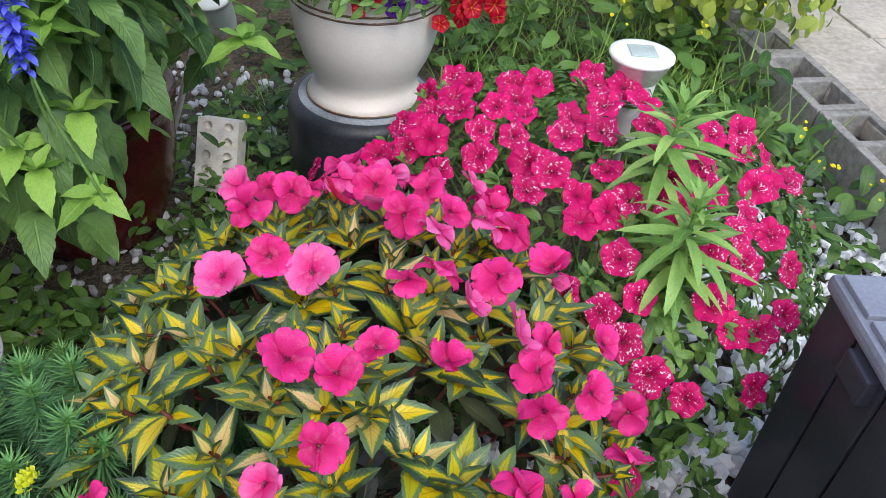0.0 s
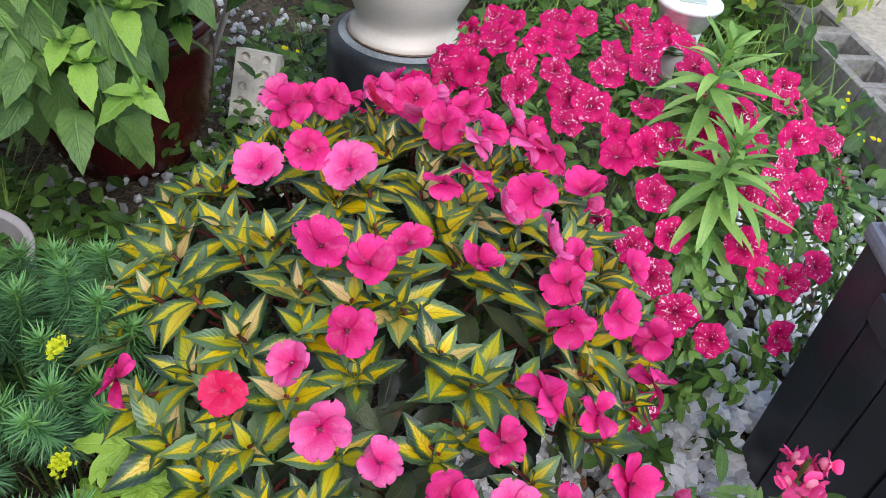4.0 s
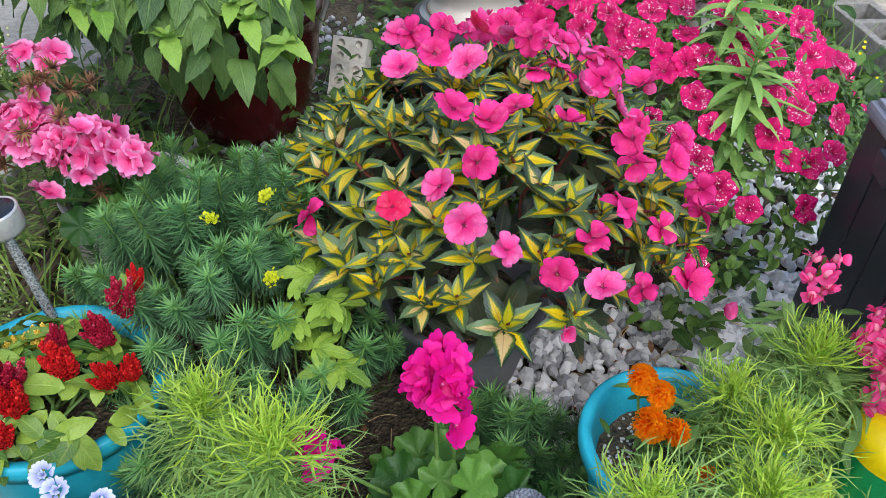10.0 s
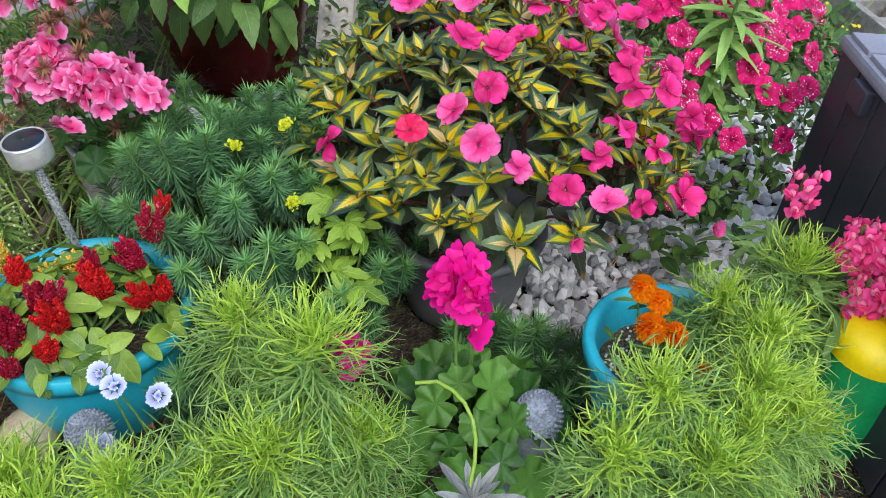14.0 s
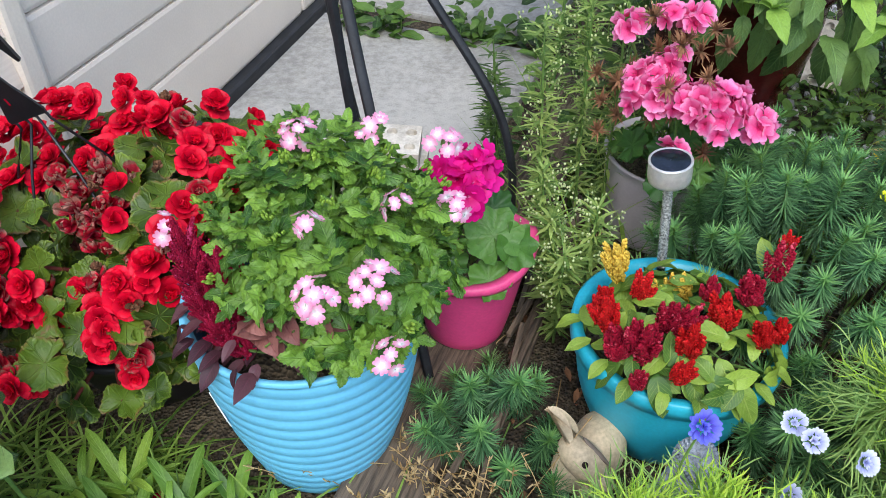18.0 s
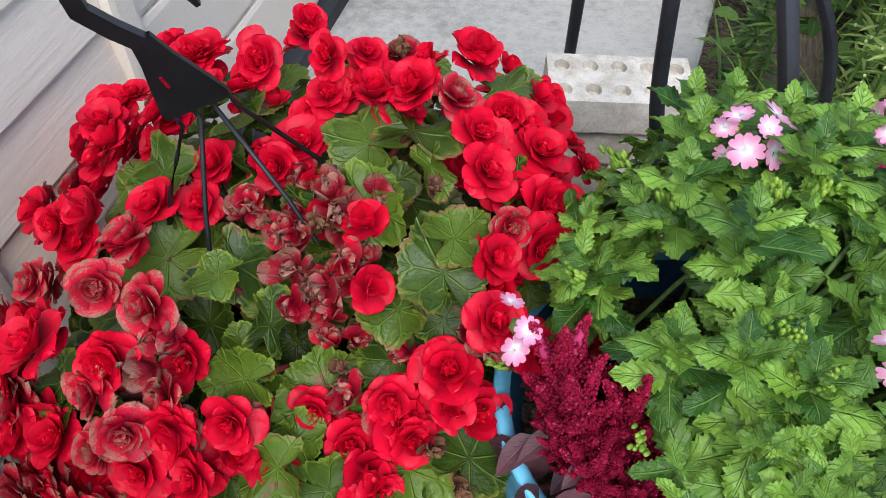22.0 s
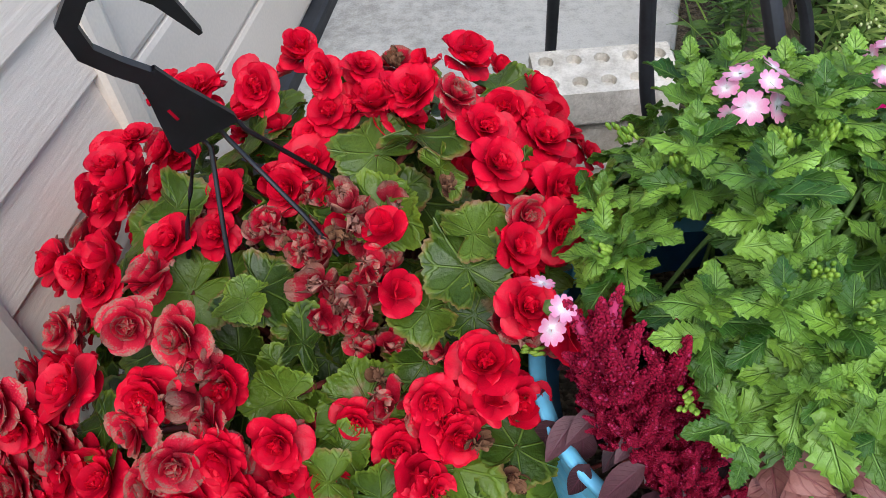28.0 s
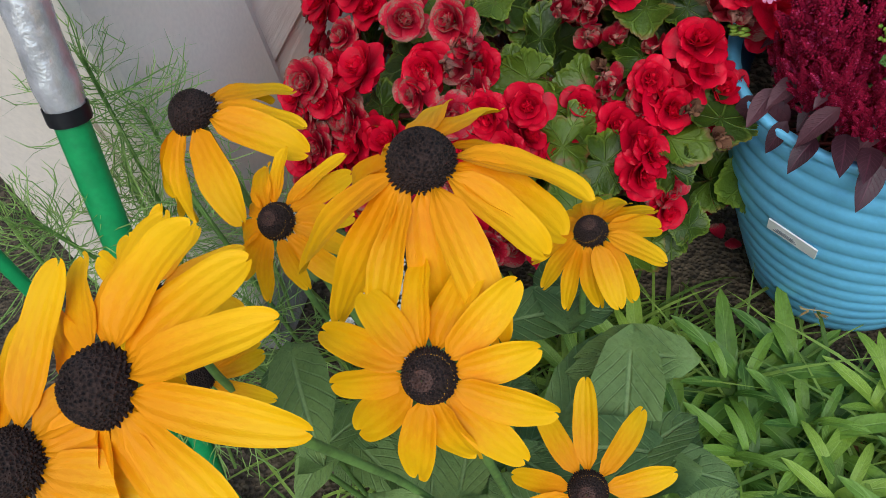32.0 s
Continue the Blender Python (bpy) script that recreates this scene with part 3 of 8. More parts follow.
class Mound:
    """The outline of a bushy plant: an ellipsoid's upper part."""

    def __init__(self, c, r):
        self.c, self.r = Vector(c), Vector(r)

    def on(self, x, y, lift=0.0):
        """The point of the surface over x, y, and the way out of it."""
        dx, dy = (x - self.c.x) / self.r.x, (y - self.c.y) / self.r.y
        k = math.hypot(dx, dy)
        if k > 0.985:
            dx, dy = dx / k * 0.985, dy / k * 0.985
        dz = math.sqrt(1 - dx * dx - dy * dy)
        n = Vector((dx / self.r.x, dy / self.r.y, dz / self.r.z)).normalized()
        return Vector((x, y, self.c.z + dz * self.r.z)) + n * lift, n

    def anywhere(self, low=-0.3, deep=0.1, rnd=R):
        """A chance point near the surface, and the way out."""
        while True:
            d = Vector((rnd.gauss(0, 1), rnd.gauss(0, 1), rnd.gauss(0, 1))).normalized()
            if d.z > low:
                break
        n = Vector((d.x / self.r.x, d.y / self.r.y, d.z / self.r.z)).normalized()
        k = 1 - rnd.random() ** 2 * deep
        return self.c + Vector((d.x * self.r.x, d.y * self.r.y, d.z * self.r.z)) * k, n


def outward(n, flat=0.5, rnd=R):
    """A way sideways off the direction n, for a leaf that grows there."""
    t = Vector((rnd.gauss(0, 1), rnd.gauss(0, 1), rnd.gauss(0, 1)))
    t -= t.dot(n) * n
    return (t.normalized() + n * flat).normalized()


def leafy(mound, count, size, low=-0.3, deep=0.15, flat=0.35, droop=0.0, rnd=R):
    """Poses of leaves all over a mound, turned outwards."""
    out = []
    for _ in range(count):
        p, n = mound.anywhere(low, deep, rnd)
        f = outward(n, flat, rnd) + Vector((0, 0, -droop))
        out.append(basis(p, f, n + Vector((0, 0, 0.6)), size * rnd.uniform(0.7, 1.25), rnd.uniform(-25, 25)))
    return out


def stalk(a, b, rad=0.003, bow=0.02):
    return tube(arc_pts(a, b, (R.uniform(-bow, bow), R.uniform(-bow, bow), bow * 0.5), 5), [rad] * 5 + [rad * 0.7], 5)


# ---- flower shapes ----
def petals(n, size, width, a=0.9, b=0.35, cup=-0.3, tilt=10, wave=0.05, fold=0.05, cols=4, rows=6, base=0.0, jitter=0.0, droop=0.0, notch=0.0, flop=6.0):
    out = []
    for i in range(n):
        s = leaf(size * (1 + R.uniform(-jitter, jitter)), width, rows, cols, a, b, fold, cup, 0, wave, 0, notch)
        m = pose(0, 0, 0.0006 * (i % 2), 0, 0, 360 * i / n + R.uniform(-9, 9) * (1 + jitter * 4)) @ pose(0, base, 0, tilt + R.uniform(-flop, flop) - droop, R.uniform(-flop, flop) * 0.8)
        out.append(s.moved(m))
    return join(out)


def round_petal(L, W, cup=0.4, dish=0.25, roll=0.0, ruffle=0.05, notch=0.0, n=6, cols=6, seed=0.0):
    """A broad petal with a round end. cup: how it curves up along its length, dish: across; roll: its rim turned down."""
    u = np.linspace(0, 1, n + 1)
    u = 1 - (1 - u) ** 1.5
    w = W / 2 * np.where(u < 0.58, 1 - 0.82 * ((0.58 - u) / 0.58) ** 1.5, np.sqrt(np.maximum(1 - ((u - 0.58) / 0.425) ** 2.3, 0.0)))
    co, uv = [], []
    y = z = 0.0
    for i in range(n + 1):
        if i:
            a = cup * u[i] - roll * 2.2 * max(0.0, u[i] - 0.6) / 0.4
            y += L * (u[i] - u[i - 1]) * math.cos(a)
            z += L * (u[i] - u[i - 1]) * math.sin(a)
        for s in np.linspace(-1, 1, cols + 1):
            h = dish * s * s * w[i] + ruffle * W * u[i] ** 2 * (math.sin(s * 5.1 + seed) * 0.6 + math.sin(s * 11.0 + seed * 2.3) * 0.4)
            cut = notch * L * (1 - abs(s)) ** 1.6 * u[i] ** 5
            co.append((s * w[i], y - cut, z + h))
            uv.append((u[i], (s + 1) / 2))
    return Shape(co, grid_tris(n + 1, cols + 1), uv)


def petal_ring(k, L, W, tilt, flop=7.0, turn=0.0, lift=0.0, base=0.0, **kw):
    out = []
    for i in range(k):
        q = R.uniform(0.78, 1.14)
        m = pose(0, 0, lift + 0.0007 * (i % 2), 0, 0, turn + 360 * i / k + R.uniform(-16, 16)) @ pose(0, base, 0, tilt + R.uniform(-flop, flop), R.uniform(-flop, flop))
        out.append(round_petal(L * q, W * q, seed=R.uniform(0, 9), **kw).moved(m))
    return join(out)


def impatiens_shape(r=0.03, cup=0.15, roll=0.0):
    """Five notched, crumpled petals, the lowest two the largest."""
    out = []
    for i, (q, w) in enumerate(((1.05, 1.14), (0.92, 1.0), (0.88, 1.06), (0.92, 1.0), (1.05, 1.14))):
        m = pose(0, 0, 0.0009 * (i % 3), 0, 0, 72 * i + R.uniform(-9, 9)) @ pose(0, 0.001, 0, 8 + R.uniform(-24, 20), R.uniform(-18, 18))
        out.append(round_petal(r * q, r * w, cup + R.uniform(-0.25, 0.25), R.uniform(-0.1, 0.2), roll + R.uniform(0, 0.25), 0.1, 0.15, seed=R.uniform(0, 9)).moved(m))
    return join(out)


def petunia_shape(r=0.031, ruf=0.07):
    ph = R.uniform(0, 6)
    return disc(r, 7, 50, lambda t: 1 + 0.08 * math.cos(5 * t) + 0.03 * math.sin(13 * t + ph),
                lambda q, t: -0.5 * (1 - q) ** 2.4 + ruf * q * q * math.sin(5 * t + ph) + 0.05 * q * math.sin(12 * t + ph) - 0.16 * q ** 3 - 0.05 * q * (0.5 + 0.5 * math.cos(5 * t + math.pi)) ** 6)


def rose_shape(size=0.03, tight=1.0):
    """A double flower: whorls of round cupped petals closing over the middle."""
    return join([petal_ring(6, size * 1.12, size * 1.22, 6, 16, R.uniform(0, 60), 0, 0.12 * size, cup=0.25, dish=0.1, roll=0.28, ruffle=0.08),
                 petal_ring(5, size * 0.98, size * 1.1, 27 * tight, 14, R.uniform(0, 60), size * 0.06, 0.1 * size, cup=0.45, dish=0.22, roll=0.2, ruffle=0.05),
                 petal_ring(5, size * 0.8, size * 0.92, 46 * tight, 13, R.uniform(0, 60), size * 0.1, 0.08 * size, cup=0.6, dish=0.32, roll=0.12, ruffle=0.04, n=5, cols=4),
                 petal_ring(4, size * 0.66, size * 0.7, 62 * tight, 11, R.uniform(0, 60), size * 0.12, 0.06 * size, cup=0.6, dish=0.45, roll=0.05, ruffle=0.03, n=5, cols=4),
                 petal_ring(4, size * 0.52, size * 0.55, 70, 7, R.uniform(0, 60), size * 0.14, 0.04 * size, cup=0.9, dish=0.55, ruffle=0.03, n=5, cols=4),
                 petal_ring(3, size * 0.46, size * 0.42, 78, 5, R.uniform(0, 60), size * 0.16, 0.015 * size, cup=1.3, dish=0.7, ruffle=0.02, n=5, cols=4)])


def plume_shape(h=0.07, r=0.014, n=170, spike=0.007, bead=False):
    """A feathery upright plume of small tufts."""
    out = [lathe([(0.002, 0), (r * 0.7, h * 0.1), (r * 0.75, h * 0.35), (r * 0.45, h * 0.75), (0.001, h)], 8)]
    for _ in range(n):
        t = R.random() ** 0.85
        k = r * (1 - t) ** 0.6 * (0.65 + 0.5 * math.sin(min(1, t * 4) * 1.57))
        a = R.uniform(0, 6.283)
        d = Vector((math.cos(a), math.sin(a), 0.7 + t * 1.4 + R.uniform(-0.3, 0.3)))
        b = lathe([(0.0012, 0), (0.0018, 0.0015), (0.0003, 0.0034)], 5).moved(pose(0, 0, 0, -90) @ Matrix.Scale(R.uniform(0.7, 1.4) * spike / 0.0045, 4)) if bead else blade(spike * R.uniform(0.7, 1.5), spike * 0.32, 2, R.uniform(-0.6, 0.6))
        out.append(b.moved(basis((k * math.cos(a), k * math.sin(a), t * h), d, (math.cos(a + 1), math.sin(a + 1), 0.2))))
    return join(out)


def flame_shape(h=0.07, r=0.02, k=7):
    """A bumpy flame-like head made of several small plumes."""
    out = [plume_shape(h * 1.15, r * 0.45, 230, 0.0058, True)]
    for i in range(k):
        a, e = i * 2.4, R.uniform(0.35, 0.8)
        out.append(plume_shape(h * R.uniform(0.45, 0.8), r * 0.34, 110, 0.005, True).moved(pose(r * 0.35 * math.cos(a), r * 0.35 * math.sin(a), h * R.uniform(0.05, 0.38)) @ pose(0, 0, 0, 0, 0, math.degrees(a)) @ pose(0, 0, 0, 0, 34 * e * 0.8, 0)))
    return join(out)


def fluff_ball(r, n, size, width, cup=-0.6):
    """A round head of many ruffled petals."""
    out = [blob(r * 0.55, r * 0.55, r * 0.4, 1)]
    for i in range(n):
        t = math.acos(1 - 1.25 * (i + 0.5) / n)
        a = i * 2.39996
        d = Vector((math.sin(t) * math.cos(a), math.sin(t) * math.sin(a), math.cos(t) * 0.8))
        s = leaf(size, width, 3, 3, 0.6, 0.25, 0.1, cup, 0, 0.15)
        out.append(s.moved(basis(d * r * 0.35, d, (-d.y, d.x, 1.2 - t))))
    return join(out)


def round_leaf(r=0.04, lobes=7, scallop=0.1, ruffle=0.06, notch=0.5, point=0.0, sp=36, waves=None, ribs=None, teeth=0):
    """A round lobed leaf on its stalk's end, with the notch towards -y."""
    ph = R.uniform(0, 6)

    def edge(t):
        back = abs(((t + math.pi / 2 + math.pi) % (2 * math.pi)) - math.pi)
        cut = 1 - notch * math.exp(-(back / 0.22) ** 2)
        tip = 1 + point * math.exp(-((t - math.pi / 2) / 0.5) ** 2)
        return cut * tip * (1 + scallop * math.cos(lobes * (t - math.pi / 2)) + scallop * 0.45 * math.cos(3.02 * lobes * t + ph) + (0.035 * (2 * ((teeth * t / 6.2832) % 1.0) - 1) if teeth else 0))
    s = disc(r, 5, sp, edge, lambda q, t: ruffle * q * q * math.sin((waves or lobes) * t + ph) + 0.18 * q * q - 0.1 * q)
    s.uv[:, 1] = 0.5 + 0.5 * s.uv[:, 0] * np.abs(np.sin(s.uv[:, 1] * math.pi * (ribs or lobes)))
    s.uv[:, 0] = 0.1 + 0.8 * s.uv[:, 0]
    return s


def needle_stem(h=0.16, n=95, L=0.03, w=0.0030):
    """A spurge shoot: a stem with a bottle brush of narrow leaves."""
    out = []
    for i in range(n):
        t = (i + 0.5) / n
        a = i * 2.39996 + R.uniform(-0.3, 0.3)
        z = h * (1 - 0.62 * (1 - t) ** 1.0)
        lift = -0.25 + 1.5 * t ** 2.2
        d = Vector((math.cos(a), math.sin(a), lift))
        ll = L * (0.75 + 0.45 * math.sin(t * 2.6)) * R.uniform(0.85, 1.15) * (0.5 if t > 0.93 else 1)
        # lower half takes the darkened green, for depth between shoots
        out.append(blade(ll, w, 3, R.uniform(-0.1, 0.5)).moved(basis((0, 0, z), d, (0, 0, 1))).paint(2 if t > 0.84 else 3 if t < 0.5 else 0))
    return join([tube([(0, 0, 0), (0.004, 0.002, h * 0.5), (0, 0, h)], 0.0018, 5).paint(1)] + out)


def thread(L, w, n, bend, sway):
    """A limp thread that curls up or down and sways sideways."""
    u = np.linspace(0, 1, n + 1)
    an, sd = -bend * u ** 1.4, sway * np.sin(u * 3.4)
    y = np.concatenate([[0], np.cumsum(np.cos(an[1:]) * np.cos(sd[1:]) * L / n)])
    x = np.concatenate([[0], np.cumsum(np.sin(sd[1:]) * L / n)])
    z = np.concatenate([[0], np.cumsum(np.sin(an[1:]) * L / n)])
    k = w / 2 * np.minimum(1, (1 - u) * 3 + 0.15)
    co = np.stack([np.stack([x - k, y, z], 1), np.stack([x + k, y, z], 1)], 1).reshape(-1, 3)
    uv = np.stack([np.stack([u, u * 0 + 0.4], 1), np.stack([u, u * 0 + 0.9], 1)], 1).reshape(-1, 2)
    return Shape(co, grid_tris(n + 1, 2), uv)


def feather_tuft(h=0.2, threads=150, rnd=R, wide=0.0019):
    """A burst of thread-like foliage round a shoot's tip, the threads forked and curling."""
    out = []
    for i in range(threads):
        t = (i + 0.5) / threads
        a = i * 2.39996 + rnd.uniform(-0.4, 0.4)
        el = -0.5 + 1.75 * t ** 1.7 + rnd.uniform(-0.2, 0.2)
        d = Vector((math.cos(a) * math.cos(el), math.sin(a) * math.cos(el), math.sin(el)))
        p = Vector((0, 0, h * (0.45 + 0.45 * t)))
        ln = h * rnd.uniform(0.34, 0.56) * (1 - 0.6 * t ** 4)
        curl = rnd.uniform(-1.3, 1.3)
        sway = rnd.uniform(-1.0, 1.0)
        young = 1 if t > 0.7 else 0
        m = basis(p, d, (0, 0, 1), 1.0, rnd.uniform(-60, 60))
        s = thread(ln, wide, 5, curl, sway)
        out.append(s.moved(m).paint(young))
        for k in range(3):
            j = rnd.randint(1, 4)
            base = m @ Vector((s.co[2 * j] + s.co[2 * j + 1]) / 2)
            side = m.to_3x3() @ Vector((rnd.choice((-1, 1)) * rnd.uniform(0.4, 0.9), 1.0, rnd.uniform(-0.3, 0.5)))
            out.append(thread(ln * rnd.uniform(0.25, 0.42), wide * 0.85, 3, rnd.uniform(-0.8, 0.8), rnd.uniform(-0.5, 0.5)).moved(basis(base, side, (0, 0, 1))).paint(young))
    return join(out + [tube([(0, 0, -0.05), (0, 0, h * 0.9)], 0.0022, 5)])


def grass_clump(h, n, w, rnd, lean=1.0, bend=1.4):
    out = []
    for _ in range(n):
        a = rnd.uniform(0, 6.283)
        d = Vector((math.cos(a) * lean, math.sin(a) * lean, rnd.uniform(0.5, 1.9)))
        out.append(blade(h * rnd.uniform(0.5, 1.2), w * rnd.uniform(0.6, 1.2), 5, bend * rnd.uniform(0.3, 1.1)).moved(
            basis((rnd.gauss(0, 0.02), rnd.gauss(0, 0.02), 0), d, (0, 0, 1))))
    return join(out)


# ---- pots ----
def pot_profile(r_top, r_bot, h, wall=0.006, lip=0.012, lip_h=0.02, ribs=0, rib=0.003, belly=0.0):
    """The outside from the foot up, over the lip and down the inside to the soil."""
    prof = [(0.001, 0.0), (r_bot * 0.96, 0.0), (r_bot, 0.004)]
    n = max(10, ribs * 6)
    for i in range(1, n):
        t = i / n
        r = r_bot + (r_top - r_bot) * t + belly * math.sin(t * math.pi)
        if ribs:
            r += rib * abs(math.sin(t * ribs * math.pi)) ** 0.6
        prof.append((r, 0.004 + (h - lip_h - 0.004) * t))
    prof += [(r_top, h - lip_h), (r_top + lip, h - lip_h + 0.002), (r_top + lip * 1.15, h - lip_h * 0.5), (r_top + lip, h - 0.002), (r_top + lip * 0.6, h),
             (r_top - wall, h - 0.002), (r_top - wall * 2, h - lip_h)]
    inside = [(r_top - wall * 2 - (r_top - r_bot) * k * 0.6, h - lip_h - h * 0.35 * k) for k in (0.3, 0.6)]
    return prof, inside


def pot(name, at, r_top, r_bot, h, mat, label, category="flower pot", inside=None, fill=0.8, n=48, wob=None, turn=0, **kw):
    t = thing(name, at, label, category, turn=turn)
    prof, ins = pot_profile(r_top, r_bot, h, **kw)
    part("body", lathe(prof, n, wob), mat, t)
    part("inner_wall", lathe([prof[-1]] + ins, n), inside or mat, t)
    rs = r_bot + (r_top - r_bot) * fill - 0.004
    zs = h * fill
    part("soil", disc(rs, 8, 30, None, lambda q, a: 0.06 * noise.noise(Vector((q * 5 * math.cos(a), q * 5 * math.sin(a), at[0] * 9)))), "soil", t,
         "dark potting soil", pose(0, 0, zs))
    return t


# ---- the setting ----
def ground_height(x, y):
    return 0.012 * noise.noise(Vector((x * 2.2, y * 2.2, 0))) + 0.006 * noise.noise(Vector((x * 9, y * 9, 3)))


def build_ground():
    xs = np.concatenate([[-400, -60, -12, -5], np.linspace(-2.6, 2.0, 70), [4, 10, 60, 400]])
    ys = np.concatenate([[-400, -60, -10, -3], np.linspace(-1.2, 5.0, 90), [8, 20, 80, 400]])
    co = [(x, y, ground_height(x, y) - 0.012) for x in xs for y in ys]
    solid("ground", Shape(co, grid_tris(len(xs), len(ys))[:, ::-1], [(0, 0)] * len(co)), "soil", "dark garden soil with debris", "ground", kind="structure", smooth=True)


build_ground()

WALL = Matrix.Translation((-2.2, 0.99, 0)) @ pose(0, 0, 0, 0, 0, 6.3)  # y runs along the wall, x out of it


def board(name, y0, y1, z0, z1, depth, mat, bev=0.004, parent=None, m=WALL, kind=None, label=""):
    s = rounded_box(depth, y1 - y0, z1 - z0, bev).moved(pose(-depth / 2, (y0 + y1) / 2, z0))
    ob = part(name, s, mat, parent, label, None, False)
    return ob


def build_wall():
    wall = thing("wall_west", (0, 0, 0), "pale beige house wall with vinyl siding and a garage door", "wall", kind="structure")
    wall.matrix_basis = WALL
    board("wall_body", -1.296, 3.4, 0.0, 2.6, 0.2, "trim", 0.0, wall).matrix_basis = pose(-0.07, 0, 0)
    board("foundation", -1.3, -0.62, 0.0, 0.1, 0.05, "block", 0.004, wall, label="dark concrete foot of the wall")
    board("corner_trim", -1.306, -1.02, 0.102, 2.6, 0.06, "trim", 0.02, wall, label="smooth beige corner board")
    for i in range(11):
        s = rounded_box(0.02, 0.33, 0.112, 0.002).moved(pose(-0.022, -0.855, 0.1 + 0.11 * i, 0, -6))
        part("siding_plank", s, "siding", wall, "wood-grained vinyl plank" if i == 0 else "", None, False)
    board("vertical_trim", -0.69, -0.63, 0.102, 2.6, 0.05, "trim", 0.012, wall)
    door = thing("garage_door", (0, 0, 0), "closed beige panelled garage door with grooves", "garage door", kind="structure")
    door.matrix_basis = WALL @ pose(-0.02, 0, 0)
    for k, (a, b) in enumerate(((-0.62, 0.62), (0.63, 2.4))):
        for i in range(8):
            s = rounded_box(0.04, b - a - 0.004, 0.165, 0.012).moved(pose(-0.02, (a + b) / 2, 0.05 + 0.168 * i))
            part("panel", s, "garage", door, "", None, False)
    part("weather_seal", rounded_box(0.055, 3.1, 0.05, 0.012).moved(pose(0.012, 0.9, 0.0)), "rubber", door, "black rubber bottom seal", None, False)


build_wall()
solid("wall_far", rounded_box(0.15, 6.0, 2.6, 0.01).moved(pose(-3.4, -2.2, 0)), "block", "grey wall seen past the corner of the house", "wall", kind="structure")


def build_slab():
    t = thing("pavement_west", (0, 0, 0), "weathered pale concrete slab with a weedy joint", "pavement", kind="structure")
    for y0, y1 in ((0.42, 1.72), (1.84, 4.4)):
        s = rounded_box(1.0, y1 - y0, 0.1, 0.012).moved(pose(-1.88 if y0 < 1 else -1.95, (y0 + y1) / 2, -0.085))
        part("slab", s, "concrete", t, "", None, False)


build_slab()


def build_paving():
    t = thing("pavement_east", (1.62, 1.3, 0.02), "pale concrete pavers beside the block edging", "pavement", kind="structure", turn=8.9)
    tile = mesh("paver", rounded_box(0.395, 0.395, 0.06, 0.008), "paving", False)
    for i in range(5):
        for j in range(11):
            part("paver", tile, None, t, m=pose(0.15 + 0.405 * i, 0.1 + 0.405 * j, 0.1 + 0.004 * R.random(), R.uniform(-0.6, 0.6), R.uniform(-0.6, 0.6), R.uniform(-1, 1)))
    solid("paving_bed", rounded_box(2.05, 4.4, 0.13, 0.01).moved(pose(1.62, 1.3, -0.015, 0, 0, 8.9) @ pose(0.95, 2.0, 0)), "soil", "sandy bed under the pavers", "ground", kind="structure")


build_paving()


def cinder_block():
    """A hollow block, its two cells open at the top."""
    L, W, H, w = 0.39, 0.19, 0.19, 0.032
    out = []
    for x in (-L / 2 + w / 2, 0, L / 2 - w / 2):
        out.append(rounded_box(w, W - 0.004, H, 0.004).moved(pose(x, 0, 0)))
    for y in (-W / 2 + w / 2, W / 2 - w / 2):
        out.append(rounded_box(L, w, H - 0.002, 0.004).moved(pose(0, y, 0)))
    out.append(rounded_box(L - 0.03, W - 0.03, 0.03, 0).moved(pose(0, 0, 0.02)))
    return join(out)


def build_edging():
    me = mesh("cinder_block", cinder_block(), "block", False)
    for i in range(7):
        y = 1.62 + 0.4 * i
        ob = new("cinder_block", me)
        ob.matrix_basis = pose(1.356 + (2.281 - y) * 0.156, y, 0.004 * i % 0.01, R.uniform(-1, 1), R.uniform(-1.5, 1.5), 90 + 8.9 + R.uniform(-1.5, 1.5))
        tagged(ob, "grey hollow concrete block edging the bed", "concrete block", "edging blocks")


build_edging()


def build_fence():
    f = thing("fence_north", (0, 0, 0), "white painted board fence", "fence", kind="structure")
    b = mesh("fence_board", rounded_box(0.145, 0.02, 1.7, 0.003), "white_paint", False)
    for i in range(40):
        part("fence_board", b, None, f, m=pose(-2.6 + 0.15 * i, 4.75, 0.06, R.uniform(-0.4, 0.4), 0, 0))
    for z in (0.3, 1.4):
        part("rail", rounded_box(6.1, 0.04, 0.09, 0.004).moved(pose(0.35, 4.79, z)), "white_paint", f, "", None, False)
    la = thing("lattice_panel", (2.9, 4.45, 0.12), "white diamond lattice skirt panel", "lattice", kind="structure")
    slat = mesh("slat", rounded_box(0.035, 0.008, 0.42, 0.001), "white_paint", False)
    for i in range(22):
        for k in (-1, 1):
            part("slat", slat, None, la, m=pose(-0.95 + 0.085 * i, 0.005 * k, 0.0, 0, 42 * k, 0))
    solid("back_wall", rounded_box(9, 0.12, 2.6, 0.01).moved(pose(0.5, 5.05, 0)), "white_paint", "pale wall behind the fence", "wall", kind="structure")


build_fence()


def pebble_shapes(k, size):
    out = []
    for i in range(k):
        s = blob(size * R.uniform(0.7, 1.2), size * R.uniform(0.5, 0.9), size * R.uniform(0.45, 0.75), 1, 0.32, i, 1.3)
        out.append(s)
    return out


